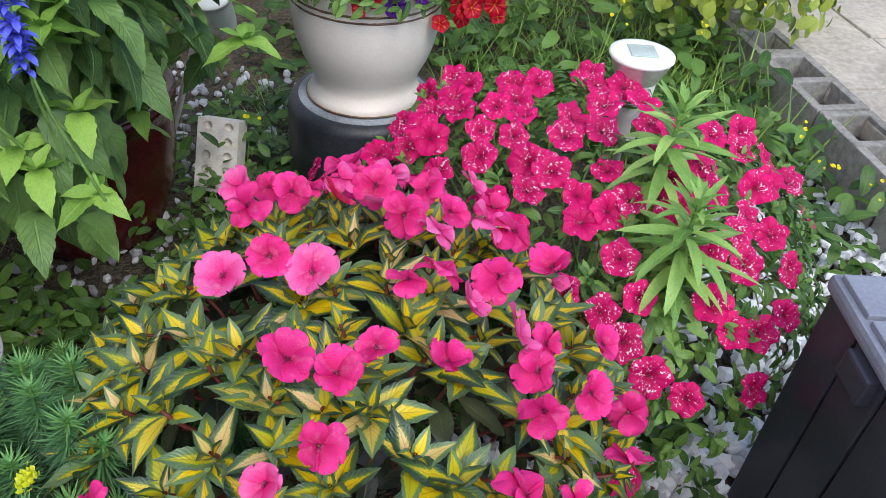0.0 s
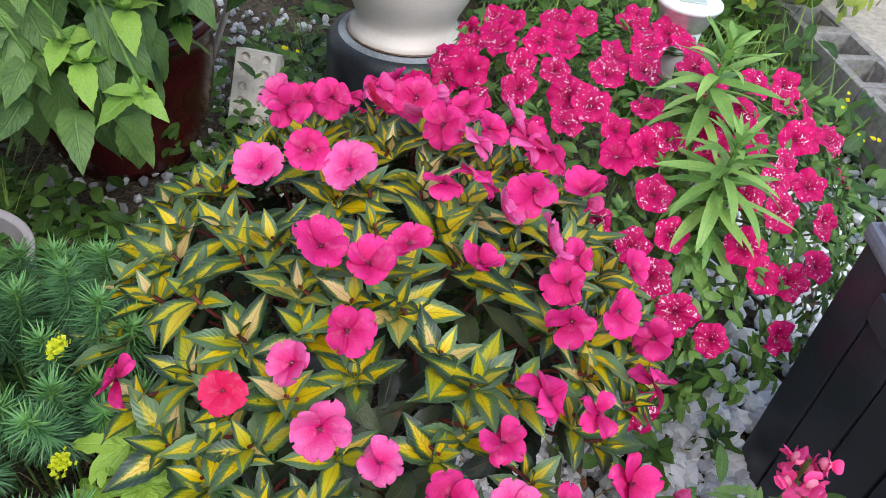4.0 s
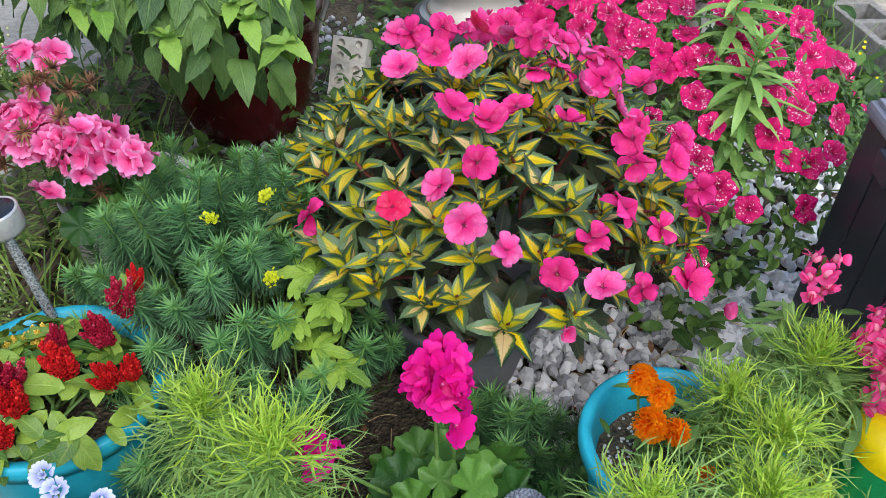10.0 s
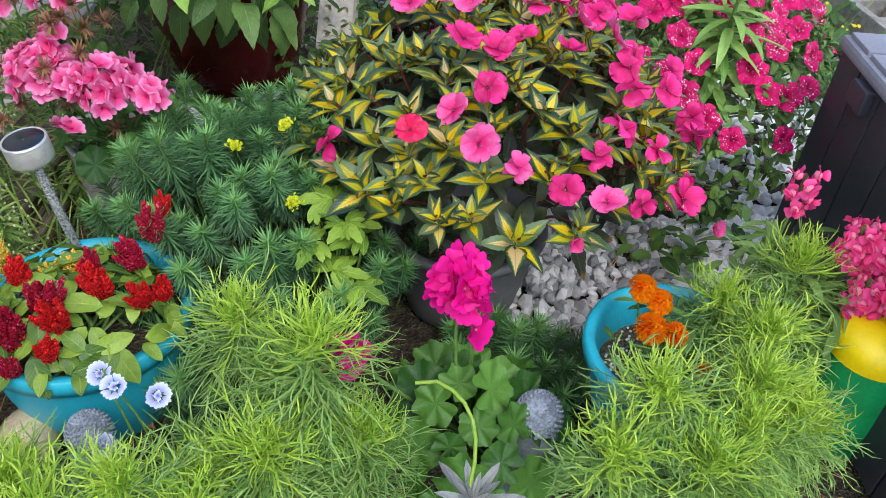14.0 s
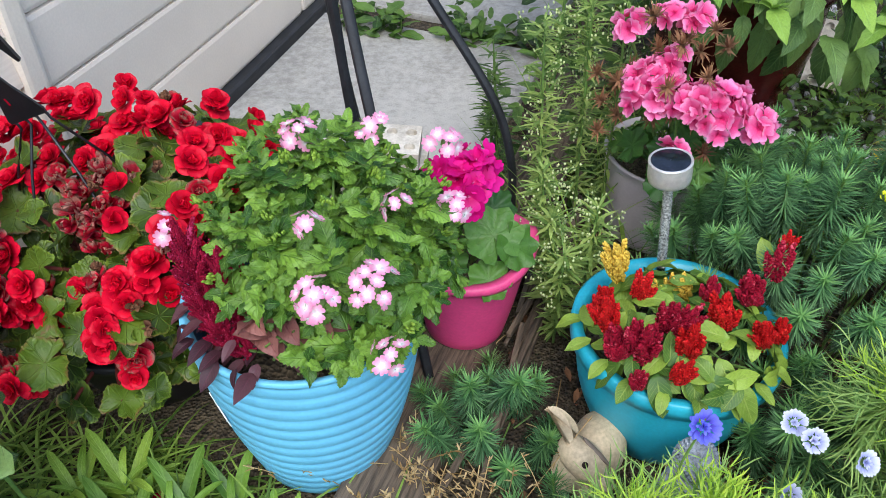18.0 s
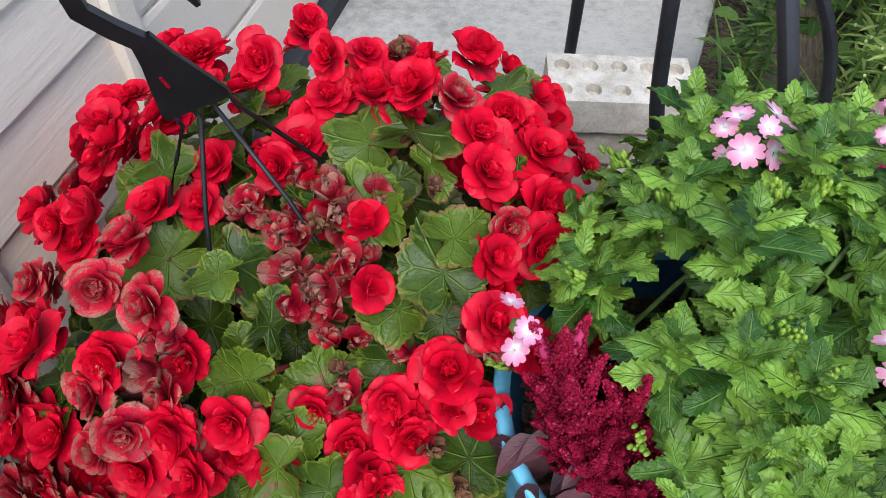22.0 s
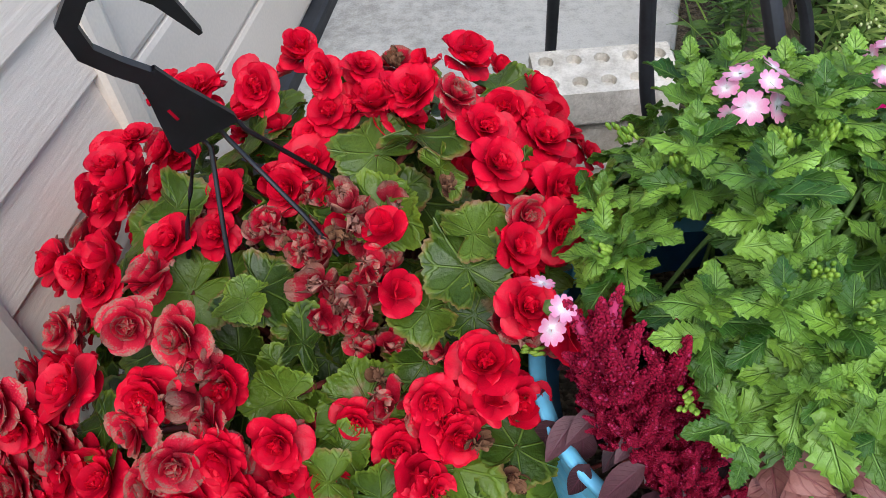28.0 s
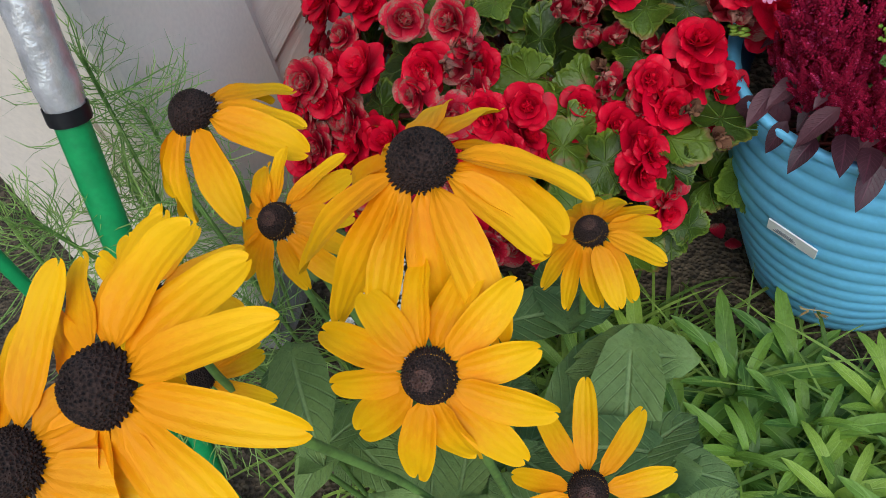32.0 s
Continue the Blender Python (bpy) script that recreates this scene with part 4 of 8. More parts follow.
def build_gravel():
    t = thing("gravel_bed", (0, 0, 0), "loose white and grey crushed stone", "gravel", kind="stuff")
    places = []
    for _ in range(2600):
        if R.random() < 0.55:
            x, y = R.uniform(0.02, 0.66), R.uniform(0.42, 1.0)
        else:
            y = R.uniform(0.8, 2.2)
            x = R.uniform(0.5, 0.62) + (y - 0.8) * 0.3 + R.uniform(-0.1, 0.6)
        places.append(pose(x, y, ground_height(x, y) + R.uniform(0.0, 0.018), R.uniform(0, 360), R.uniform(0, 360), R.uniform(0, 360)) @ Matrix.Scale(R.uniform(0.6, 1.3), 4))
    for _ in range(700):
        x, y = R.uniform(-1.0, 0.1), R.uniform(1.2, 2.6)
        places.append(pose(x, y, ground_height(x, y) + R.uniform(-0.004, 0.008), R.uniform(0, 360), R.uniform(0, 360), R.uniform(0, 360)) @ Matrix.Scale(R.uniform(0.5, 1.1), 4))
    pale = [m for m in places if m.translation.x > 0.42 and m.translation.y > 0.62]
    dull = [m for m in places if not (m.translation.x > 0.42 and m.translation.y > 0.62)]
    spread(t, "stone", pebble_shapes(9, 0.023), pale, "white_stone", 200, "stones", False)
    spread(t, "stone", pebble_shapes(9, 0.0195), dull, "grey_stone", 200, "stones", False)


build_gravel()


def build_timber():
    t = thing("landscape_timber", (-1.19, 0.75, 0), "split weathered grey-brown landscape timber edging", "timber", turn=3)
    part("beam", rounded_box(0.15, 2.05, 0.055, 0.012), "timber", t, "", None, False)
    for i in range(14):
        y = R.uniform(-0.6, 0.2)
        part("splinter", rounded_box(R.uniform(0.008, 0.018), R.uniform(0.25, 0.5), R.uniform(0.006, 0.015), 0.002).moved(
            pose(0.09 + R.uniform(-0.02, 0.07), y, 0.035 + R.uniform(0, 0.03), R.uniform(-4, 4), R.uniform(-10, 10), R.uniform(-8, 8))), "timber", t, "", None, False)


build_timber()


def cored_brick(L=0.24, W=0.115, H=0.07, cols=4, rows=2):
    """A pale brick with pits for cores in its top."""
    out = [rounded_box(L, W, H - 0.014, 0.004)]
    r = 0.0125
    co, tri = [], []
    cx, cy = L / cols, W / rows
    for i in range(cols):
        for j in range(rows):
            x0, y0 = -L / 2 + i * cx, -W / 2 + j * cy
            mx, my = x0 + cx / 2, y0 + cy / 2
            k = len(co)
            for a in range(16):
                k4, f = a // 4, (a % 4) / 2 - 1
                ex, ey = ((f, -1), (1, f), (-f, 1), (-1, -f))[k4]
                t = math.atan2(ey * cy, ex * cx)
                c, s = math.cos(t), math.sin(t)
                co += [(mx + ex * cx / 2, my + ey * cy / 2, H), (mx + c * r, my + s * r, H), (mx + c * r * 0.9, my + s * r * 0.9, H - 0.0138)]
            for a in range(16):
                b = (a + 1) % 16
                for m in (0, 1):
                    tri += [(k + 3 * a + m, k + 3 * b + m, k + 3 * b + m + 1), (k + 3 * a + m, k + 3 * b + m + 1, k + 3 * a + m + 1)]
    out.append(Shape(co, tri))
    co = [(sx * L / 2, sy * W / 2, z) for z in (H - 0.016, H) for sx, sy in ((-1, -1), (1, -1), (1, 1), (-1, 1))]
    tri = []
    for a in range(4):
        b = (a + 1) % 4
        tri += [(a, b, b + 4), (a, b + 4, a + 4)]
    out.append(Shape(co, tri))
    return join(out)


def build_bricks():
    me = mesh("brick", cored_brick(), "brick", False)
    single = mesh("brick", cored_brick(0.22, 0.105, 0.066, 5, 2), "brick", False)
    upright = mesh("brick", cored_brick(L=0.2, cols=5, rows=2), "brick", False)
    for m, label in ((pose(-1.48, 0.63, 0.0, 0, 0, 12), "pale cored brick at the bottom of a small stack"),
                     (pose(-1.465, 0.61, 0.072, 0, 0, 4), "pale cored brick in a small stack"),
                     (pose(-1.50, 0.635, 0.145, 0, 0, 16), "pale cored brick in a small stack"),
                     (pose(-1.495, 0.614, 0.226, 5.5, 2.5, 19.5), "pale cored brick with two rows of round holes atop the stack"),
                     (pose(-1.39, 0.50, 0.0, 30, 0, -12), "pale cored brick leaning against the stack"),
                     (Matrix.Translation((-0.52, 1.88, 0.1)) @ pose(0, 0, 0, 0, 0, -8) @ pose(0, 0, 0, -26, 0, 0) @ Matrix(((0, 1, 0, 0), (0, 0, -1, 0), (-1, 0, 0, 0), (0, 0, 0, 1))), "pale cored brick standing upright by the salvia")):
        ob = new("brick", upright if "upright" in label else single if "atop" in label else me)
        ob.matrix_basis = m
        tagged(ob, label, "brick", "loose bricks")


build_bricks()


def build_stand():
    t = thing("tubular_stand", (-1.46, 0.5, 0), "black metal stand with bent tubular legs", "plant stand")
    legs = (((-1.48, 0.42, 1.3), (-1.40, 0.36, 0.85), (-1.29, 0.27, 0.5), (-1.185, 0.215, 0.08), (-1.17, 0.2, 0.055)),
            ((-1.47, 0.40, 1.3), (-1.455, 0.41, 0.9), (-1.43, 0.43, 0.45), (-1.41, 0.45, 0.28), (-1.40, 0.46, 0.01)),
            ((-1.50, 0.46, 1.3), (-1.545, 0.53, 0.9), (-1.58, 0.67, 0.4), (-1.61, 0.81, 0.06), (-1.61, 0.82, 0.015)),
            ((-1.52, 0.48, 1.3), (-1.50, 0.66, 0.8), (-1.37, 0.68, 0.6), (-1.235, 0.69, 0.4), (-1.19, 0.70, 0.25), (-1.185, 0.71, 0.12), (-1.19, 0.72, 0.06)))
    for leg in legs:
        pts = [Vector(p) for p in leg]
        fine = []
        for i in range(len(pts) - 1):
            p0, p1, p2, p3 = pts[max(i - 1, 0)], pts[i], pts[i + 1], pts[min(i + 2, len(pts) - 1)]
            for k in range(6):
                u = k / 6
                fine.append(0.5 * (2 * p1 + (p2 - p0) * u + (2 * p0 - 5 * p1 + 4 * p2 - p3) * u * u + (3 * p1 - p0 - 3 * p2 + p3) * u ** 3))
        fine.append(pts[-1])
        part("leg", tube([p - Vector((-1.46, 0.5, 0)) for p in fine], 0.0098, 10), "rubber", t)


build_stand()


def build_bin():
    t = thing("deck_box", (0.66, 0.5, 0), "black resin deck box with plank sides and a grey slatted lid", "storage box")
    L, W, H = 0.8, 0.55, 0.57
    m = pose(0, 0, 0)
    part("body", rounded_box(W - 0.03, L - 0.03, H - 0.02, 0.01).moved(pose(W / 2, 0, 0.012)), "bin", t, "", None, False)
    pl = mesh("side_plank", rounded_box(0.02, 0.094, H - 0.03, 0.003), "bin", False)
    for i in range(8):
        part("side_plank", pl, None, t, m=pose(0.008, -0.35 + 0.1 * i, 0.015))
    pe = mesh("end_plank", rounded_box(0.094, 0.02, H - 0.03, 0.003), "bin", False)
    for i in range(5):
        for s in (-1, 1):
            part("end_plank", pe, None, t, m=pose(0.07 + 0.103 * i, s * (L / 2 - 0.008), 0.015))
    part("lid", rounded_box(W + 0.02, L + 0.02, 0.03, 0.01).moved(pose(W / 2, 0, H - 0.015)), "bin_top", t, "", None, False)
    sl = mesh("lid_slat", rounded_box(W - 0.0, 0.09, 0.012, 0.003), "bin_top", False)
    for i in range(8):
        part("lid_slat", sl, None, t, m=pose(W / 2, -0.35 + 0.1 * i, H + 0.013))
    part("latch", rounded_box(0.025, 0.07, 0.05, 0.006).moved(pose(-0.01, 0.25, H - 0.07)), "bin", t, "", None, False)


build_bin()


# ---- the bed: impatiens and petunias ----
IMP = Mound((-0.06, 0.80, 0.25), (0.43, 0.46, 0.38))
IMP_FLOWERS = [(-0.21, 1.02), (-0.16, 0.93), (-0.21, 0.89), (-0.1, 0.95), (-0.05, 0.94), (-0.01, 0.87), (-0.21, 0.75), (-0.16, 0.77), (-0.11, 0.75), (0.0, 0.75), (0.04, 0.77), (0.07, 0.73),
               (0.05, 0.91), (0.11, 0.79), (0.18, 0.82), (0.1, 0.9), (-0.03, 0.65), (-0.07, 0.62), (-0.12, 0.63), (0.05, 0.65), (0.12, 0.7), (0.17, 0.72), (0.25, 0.77), (0.16, 0.63),
               (0.22, 0.68), (0.29, 0.71), (0.26, 0.63), (-0.08, 0.55), (-0.13, 0.52), (-0.32, 0.54), (-0.19, 0.5), (-0.09, 0.47), (0.13, 0.54), (0.2, 0.56), (0.09, 0.49), (-0.03, 0.45),
               (0.04, 0.44), (0.11, 0.45), (0.06, 0.4), (0.12, 0.43), (0.24, 0.53), (-0.03, 1.04), (0.15, 0.65)]


def apart(spots, gap):
    """The spots that keep their distance from those before them."""
    out = []
    for p in spots:
        if all(math.hypot(p[0] - q[0], p[1] - q[1]) > gap for q in out):
            out.append(p)
    return out


def build_impatiens():
    pot("flower_pot", (-0.09, 0.68, 0), 0.16, 0.12, 0.22, "grey_pot", "grey plastic pot almost hidden under impatiens leaves")
    t = thing("impatiens", (-0.08, 0.72, 0.17), "variegated yellow-green impatiens in full pink bloom", "flowering plant")
    lf = [leaf(0.078, 0.031, 14, 4, 0.75, 1.2, 0.26, b, 0.05, 0.05) for b in (0.1, 0.45, 0.8)]
    tips = []
    rnd = random.Random(3)
    while len(tips) < 138:
        p, n = IMP.anywhere(0.3, 0.0, rnd)
        if p.y < 0.6 and p.z < 0.395:
            continue
        if all((p - q).length > 0.045 for q, _ in tips):
            tips.append((p, n))
    places, stems = [], []
    tips.sort(key=lambda q: q[0].y)
    for p, n in tips:
        ax = (n * 0.8 + Vector((rnd.gauss(0, 0.15), rnd.gauss(0.05, 0.15), 0.9))).normalized()
        k = rnd.randint(7, 9)
        a0 = rnd.uniform(0, 6.28)
        side = ax.orthogonal().normalized()
        other = ax.cross(side)
        big = rnd.uniform(0.8, 1.15)
        for i in range(k):
            a = a0 + 6.283 * i / k + rnd.uniform(-0.2, 0.2)
            inner = i % 3 == 0
            f = (side * math.cos(a) + other * math.sin(a)) + ax * (1.7 if inner else rnd.uniform(0.2, 0.9))
            places.append(basis(p - ax * (0.016 if inner else 0.03), f, ax, big * (0.64 if inner else 1.0) * rnd.uniform(0.85, 1.15), rnd.uniform(-15, 15)))
        stems.append(stalk(p - n * 0.14, p - ax * 0.005, 0.003))
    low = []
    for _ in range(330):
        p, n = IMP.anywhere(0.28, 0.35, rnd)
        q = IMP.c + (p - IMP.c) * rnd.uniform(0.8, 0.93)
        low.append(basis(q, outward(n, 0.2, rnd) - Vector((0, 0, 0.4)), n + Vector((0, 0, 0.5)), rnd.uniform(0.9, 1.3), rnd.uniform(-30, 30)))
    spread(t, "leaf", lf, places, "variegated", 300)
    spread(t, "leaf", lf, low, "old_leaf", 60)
    inv = t.matrix_basis.inverted()
    tagged(part("stem_tangle", join(stems).moved(inv), "red_stem", t), kind="stuff")
    fl = [impatiens_shape(0.031, c, r) for c, r in ((0.3, 0.0), (0.15, 0.2), (-0.25, 0.1), (0.65, 0.0), (0.0, 0.35))]
    bud = [petals(4, 0.022, 0.022, 0.7, 0.3, -0.7, 45, 0.05, 0.1)]
    ms = [mesh("flower", s, k) for s in fl for k in ("impatiens", "impatiens", "impatiens_pale")] + [mesh("flower", fl[3], "impatiens_coral"), mesh("flower", bud[0], "impatiens_pale")]
    more = [(x + R.gauss(0, 0.03), y + R.gauss(0, 0.035)) for x, y in IMP_FLOWERS if x > 0.07 or y > 0.86]
    more += [(R.uniform(-0.15, 0.25), R.uniform(0.95, 1.2)) for _ in range(12)]
    for i, (x, y) in enumerate(apart(IMP_FLOWERS + more, 0.036)):
        p, n = IMP.on(x, y, 0.044)
        d = n * 0.8 + Vector((R.gauss(0, 0.5), -0.25 + R.gauss(0, 0.5), 0.25))
        part("flower", ms[R.randrange(len(ms))], None, t, m=inv @ facing(p + n * R.uniform(-0.008, 0.014), d, R.uniform(0.88, 1.24)) @ Matrix.Diagonal((R.uniform(0.85, 1.08), 1, R.uniform(0.8, 1.6), 1)))


build_impatiens()

PET = Mound((0.36, 1.35, 0.2), (0.52, 0.54, 0.40))
PET_FLOWERS = [(0.03, 1.36), (0.1, 1.37), (0.21, 1.3), (0.28, 1.23), (0.13, 1.21), (0.21, 1.17), (0.29, 1.1), (0.34, 1.15), (0.15, 1.11), (0.34, 1.07), (0.18, 1.05), (0.35, 1.0),
               (0.38, 0.95), (0.26, 0.96), (0.36, 0.9), (0.4, 0.87), (0.46, 0.86), (0.47, 0.83), (0.37, 0.81), (0.5, 0.96), (0.54, 0.94), (0.57, 1.03), (0.65, 1.0), (0.59, 0.9), (0.78, 1.36),
               (0.69, 1.33), (0.43, 1.21), (0.59, 1.12), (0.04, 1.59), (0.12, 1.49), (0.2, 1.42), (0.25, 1.41), (0.05, 1.3), (-0.01, 1.42), (-0.05, 1.36), (0.29, 1.27), (0.36, 1.41),
               (0.44, 1.36), (0.19, 1.24), (-0.17, 1.49), (0.37, 1.15), (0.62, 1.29), (0.8, 1.4), (0.67, 1.07), (0.53, 1.14), (0.45, 1.09), (0.62, 1.19)]


def build_petunias():
    t = thing("petunia", (0.36, 1.3, 0), "sprawling petunia with magenta flowers speckled white", "flowering plant")
    rnd = random.Random(5)
    lf = [leaf(0.04, 0.016, 5, 2, 0.7, 0.9, 0.25, b, 0, 0.05) for b in (0.2, 0.6, 1.0)]
    places = leafy(PET, 1700, 1.05, -0.05, 0.3, 0.5, 0.1, rnd)
    for _ in range(230):
        p, n = PET.anywhere(-0.1, 0.08, rnd)
        ax = (n + Vector((0, 0, 0.7))).normalized()
        for i in range(8):
            f = outward(ax, 0.2 + 0.15 * i, rnd)
            places.append(basis(p + ax * 0.004 * i, f, ax, (1.1 - 0.08 * i) * rnd.uniform(0.8, 1.15), rnd.uniform(-15, 15)))
    places.sort(key=lambda m: m.translation.y)
    spread(t, "leaf", lf, places, "leaf", 300)
    inv = t.matrix_basis.inverted()
    tagged(part("stem_tangle", join([stalk((0.36 + rnd.uniform(-0.1, 0.1), 1.35 + rnd.uniform(-0.1, 0.1), 0.02), PET.anywhere(-0.2, 0.1, rnd)[0], 0.003, 0.06) for _ in range(70)]).moved(inv), "stem", t), kind="stuff")
    ms = [mesh("flower", petunia_shape(0.034, r), "petunia") for r in (0.07, 0.12, 0.16, 0.1)]
    more = [(x + R.gauss(0, 0.05), y + R.gauss(0, 0.05)) for x, y in PET_FLOWERS + [q for q in PET_FLOWERS * 2 if q[1] > 1.0]]
    for i, (x, y) in enumerate(apart(PET_FLOWERS + more, 0.042)):
        p, n = PET.on(x, y, 0.03)
        d = n * 0.8 + Vector((R.gauss(0, 0.3), -0.55 + R.gauss(0, 0.3), 0.35))
        part("flower", ms[i % 4], None, t, m=inv @ facing(p, d, R.uniform(0.8, 1.08)))


build_petunias()


def build_lance_plant():
    t = thing("young_lily", (0.47, 1.02, 0), "two green shoots with whorls of narrow lance leaves", "plant")
    lf = [leaf(0.13, 0.0235, 9, 2, 0.5, 0.8, 0.3, b) for b in (0.3, 0.7, 1.1)]
    places, stems = [], []
    for (x, y, z), lean in (((0.434, 1.125, 0.735), -0.02), ((0.447, 0.985, 0.645), 0.02)):
        base = Vector((x + lean, y + 0.06, 0.0))
        top = Vector((x, y, z))
        stems.append(tube(arc_pts(base, top, (0, 0, 0.02), 6), [0.005] * 6 + [0.003], 7))
        for i in range(58):
            u = (i / 57) ** 0.7
            p = base.lerp(top, 0.6 + 0.4 * u)
            a = i * 2.4
            f = Vector((math.cos(a), math.sin(a), -0.25 + 0.5 * u + 1.6 * max(0, u - 0.75) * 4))
            places.append(basis(p, f, (0, 0, 1), (1.0 - 0.62 * max(0, u - 0.75) / 0.25) * R.uniform(0.75, 1.1), R.uniform(-20, 20)))
    spread(t, "leaf", lf, places, "lily_leaf")
    tagged(part("stem_tangle", join(stems).moved(t.matrix_basis.inverted()), "stem", t), kind="stuff")


build_lance_plant()


# ---- the back of the bed ----
def build_salvia():
    pot("large_flower_pot", (-0.82, 1.66, 0), 0.235, 0.165, 0.40, "red_pot", "dark red glazed pot with a bushy salvia", belly=0.025, lip=0.014, lip_h=0.03)
    t = thing("salvia", (-0.82, 1.66, 0.32), "bushy salvia with crinkled leaves and blue flower spikes", "flowering plant")
    rnd = random.Random(11)
    lf = [leaf(0.13, 0.06, 12, 4, 0.5, 1.15, 0.22, b, 0.05, 0.05) for b in (0.3, 0.6, 0.9)]
    mounds = (Mound((-0.88, 1.42, 0.78), (0.40, 0.40, 0.34)), Mound((-1.16, 1.55, 0.86), (0.32, 0.32, 0.36)), Mound((-0.82, 1.72, 0.92), (0.28, 0.3, 0.34)), Mound((-0.77, 1.22, 0.56), (0.27, 0.22, 0.24)), Mound((-0.43, 1.38, 0.64), (0.11, 0.1, 0.08)), Mound((-0.6, 1.4, 0.78), (0.2, 0.18, 0.2)), Mound((-0.62, 1.2, 0.8), (0.16, 0.12, 0.12)))
    places, young = [], []
    for m, k in zip(mounds, (480, 200, 210, 200, 10, 170, 70)):
        for _ in range(k):
            p, n = m.anywhere(-0.55, 0.3, rnd)
            f = Vector((n.x, n.y - 0.1, 0)) * 0.7 + Vector((rnd.gauss(0, 0.4), rnd.gauss(0, 0.4), -0.85 + rnd.gauss(0, 0.35)))
            if m is not mounds[4] and (p.z < 0.5 or p.z < 0.56 and rnd.random() < 0.5 or p.z < 0.6 and p.x > -0.54 or p.x > -0.47 and p.z < 0.8):
                continue
            places.append(basis(p, f, n + Vector((0, 0, 0.4)), rnd.uniform(0.6, 1.2), rnd.uniform(-25, 25)))
        for _ in range(k // 8):
            p, n = m.anywhere(-0.2, 0.0, rnd)
            for i in range(6):
                a = i * 2.1 + k
                young.append(basis(p + n * 0.02, Vector((math.cos(a), math.sin(a), -0.35 + 0.36 * i)), (0, 0, 1), 0.74 - 0.09 * i, rnd.uniform(-12, 12)))
    # shoots that hang before the pot
    for p in ((-0.51, 1.053, 0.548), (-0.725, 1.099, 0.593), (-0.62, 1.06, 0.62), (-0.82, 1.14, 0.56)):
        for i in range(7):
            a = i * 2.1 + p[0] * 9
            young.append(basis(p, (math.cos(a), math.sin(a) - 0.3, -0.75 + 0.32 * i), (0, -0.5, 1), 0.8 - 0.09 * i, rnd.uniform(-12, 12)))
    for p in ((-0.677, 1.174, 0.426), (-0.806, 1.19, 0.43), (-0.53, 1.08, 0.49), (-0.6, 1.12, 0.47), (-0.74, 1.15, 0.48), (-0.57, 1.08, 0.56), (-0.66, 1.1, 0.54), (-0.88, 1.2, 0.5)):
        places.append(basis(p, (rnd.gauss(0, 0.25), -0.25, -1), (0, -1, 0.2), rnd.uniform(0.9, 1.1), rnd.uniform(-20, 20)))
    places.sort(key=lambda m: m.translation.y)
    spread(t, "leaf", lf, places, "salvia_leaf", 300)
    spread(t, "leaf", lf, young, "salvia_young", 150)
    inv = t.matrix_basis.inverted()
    tagged(part("stem_tangle", join([stalk((-0.82 + rnd.gauss(0, 0.06), 1.66 + rnd.gauss(0, 0.06), 0.32), mounds[i % 7 if i % 10 < 7 else i % 4].anywhere(0.0, 0.2, rnd)[0], 0.004, 0.03) for i in range(50)]).moved(inv), "stem", t), kind="stuff")
    fl = mesh("floret", join([leaf(0.022, 0.009, 4, 2, 0.5, 0.5, 0.5, 0.9), leaf(0.016, 0.008, 3, 2, 0.5, 0.5, 0.5, -0.6).moved(pose(0, 0, 0.001, 20, 0, 0))]), "salvia")
    spikes = (((-0.518, 0.965, 0.894), 14), ((-0.535, 0.975, 0.87), 8), ((-0.686, 0.94, 0.915), 5), ((-0.715, 0.95, 0.905), 3), ((-0.557, 1.22, 1.02), 14), ((-0.95, 1.1, 0.95), 8), ((-0.30, 2.0, 0.98), 10), ((0.28, 2.6, 0.95), 9))
    for p, k in spikes:
        k = round(k * 2.2)
        s = part("flower_spike", tube([(0, 0.05, -0.3), (0, 0.01, -0.14), (0, 0, 0.03)], [0.0028, 0.0025, 0.0012], 5), "stem", t, "spike of blue tubular flowers", inv @ pose(*p, R.uniform(-20, 20), R.uniform(-20, 20), 0))
        for i in range(k):
            a = R.uniform(0, 6.28)
            part("floret", fl, None, s, m=basis((0, 0, R.uniform(-0.07, 0.02)), (math.cos(a), math.sin(a), 0.1), (0, 0, 1), R.uniform(0.9, 1.3)))


build_salvia()


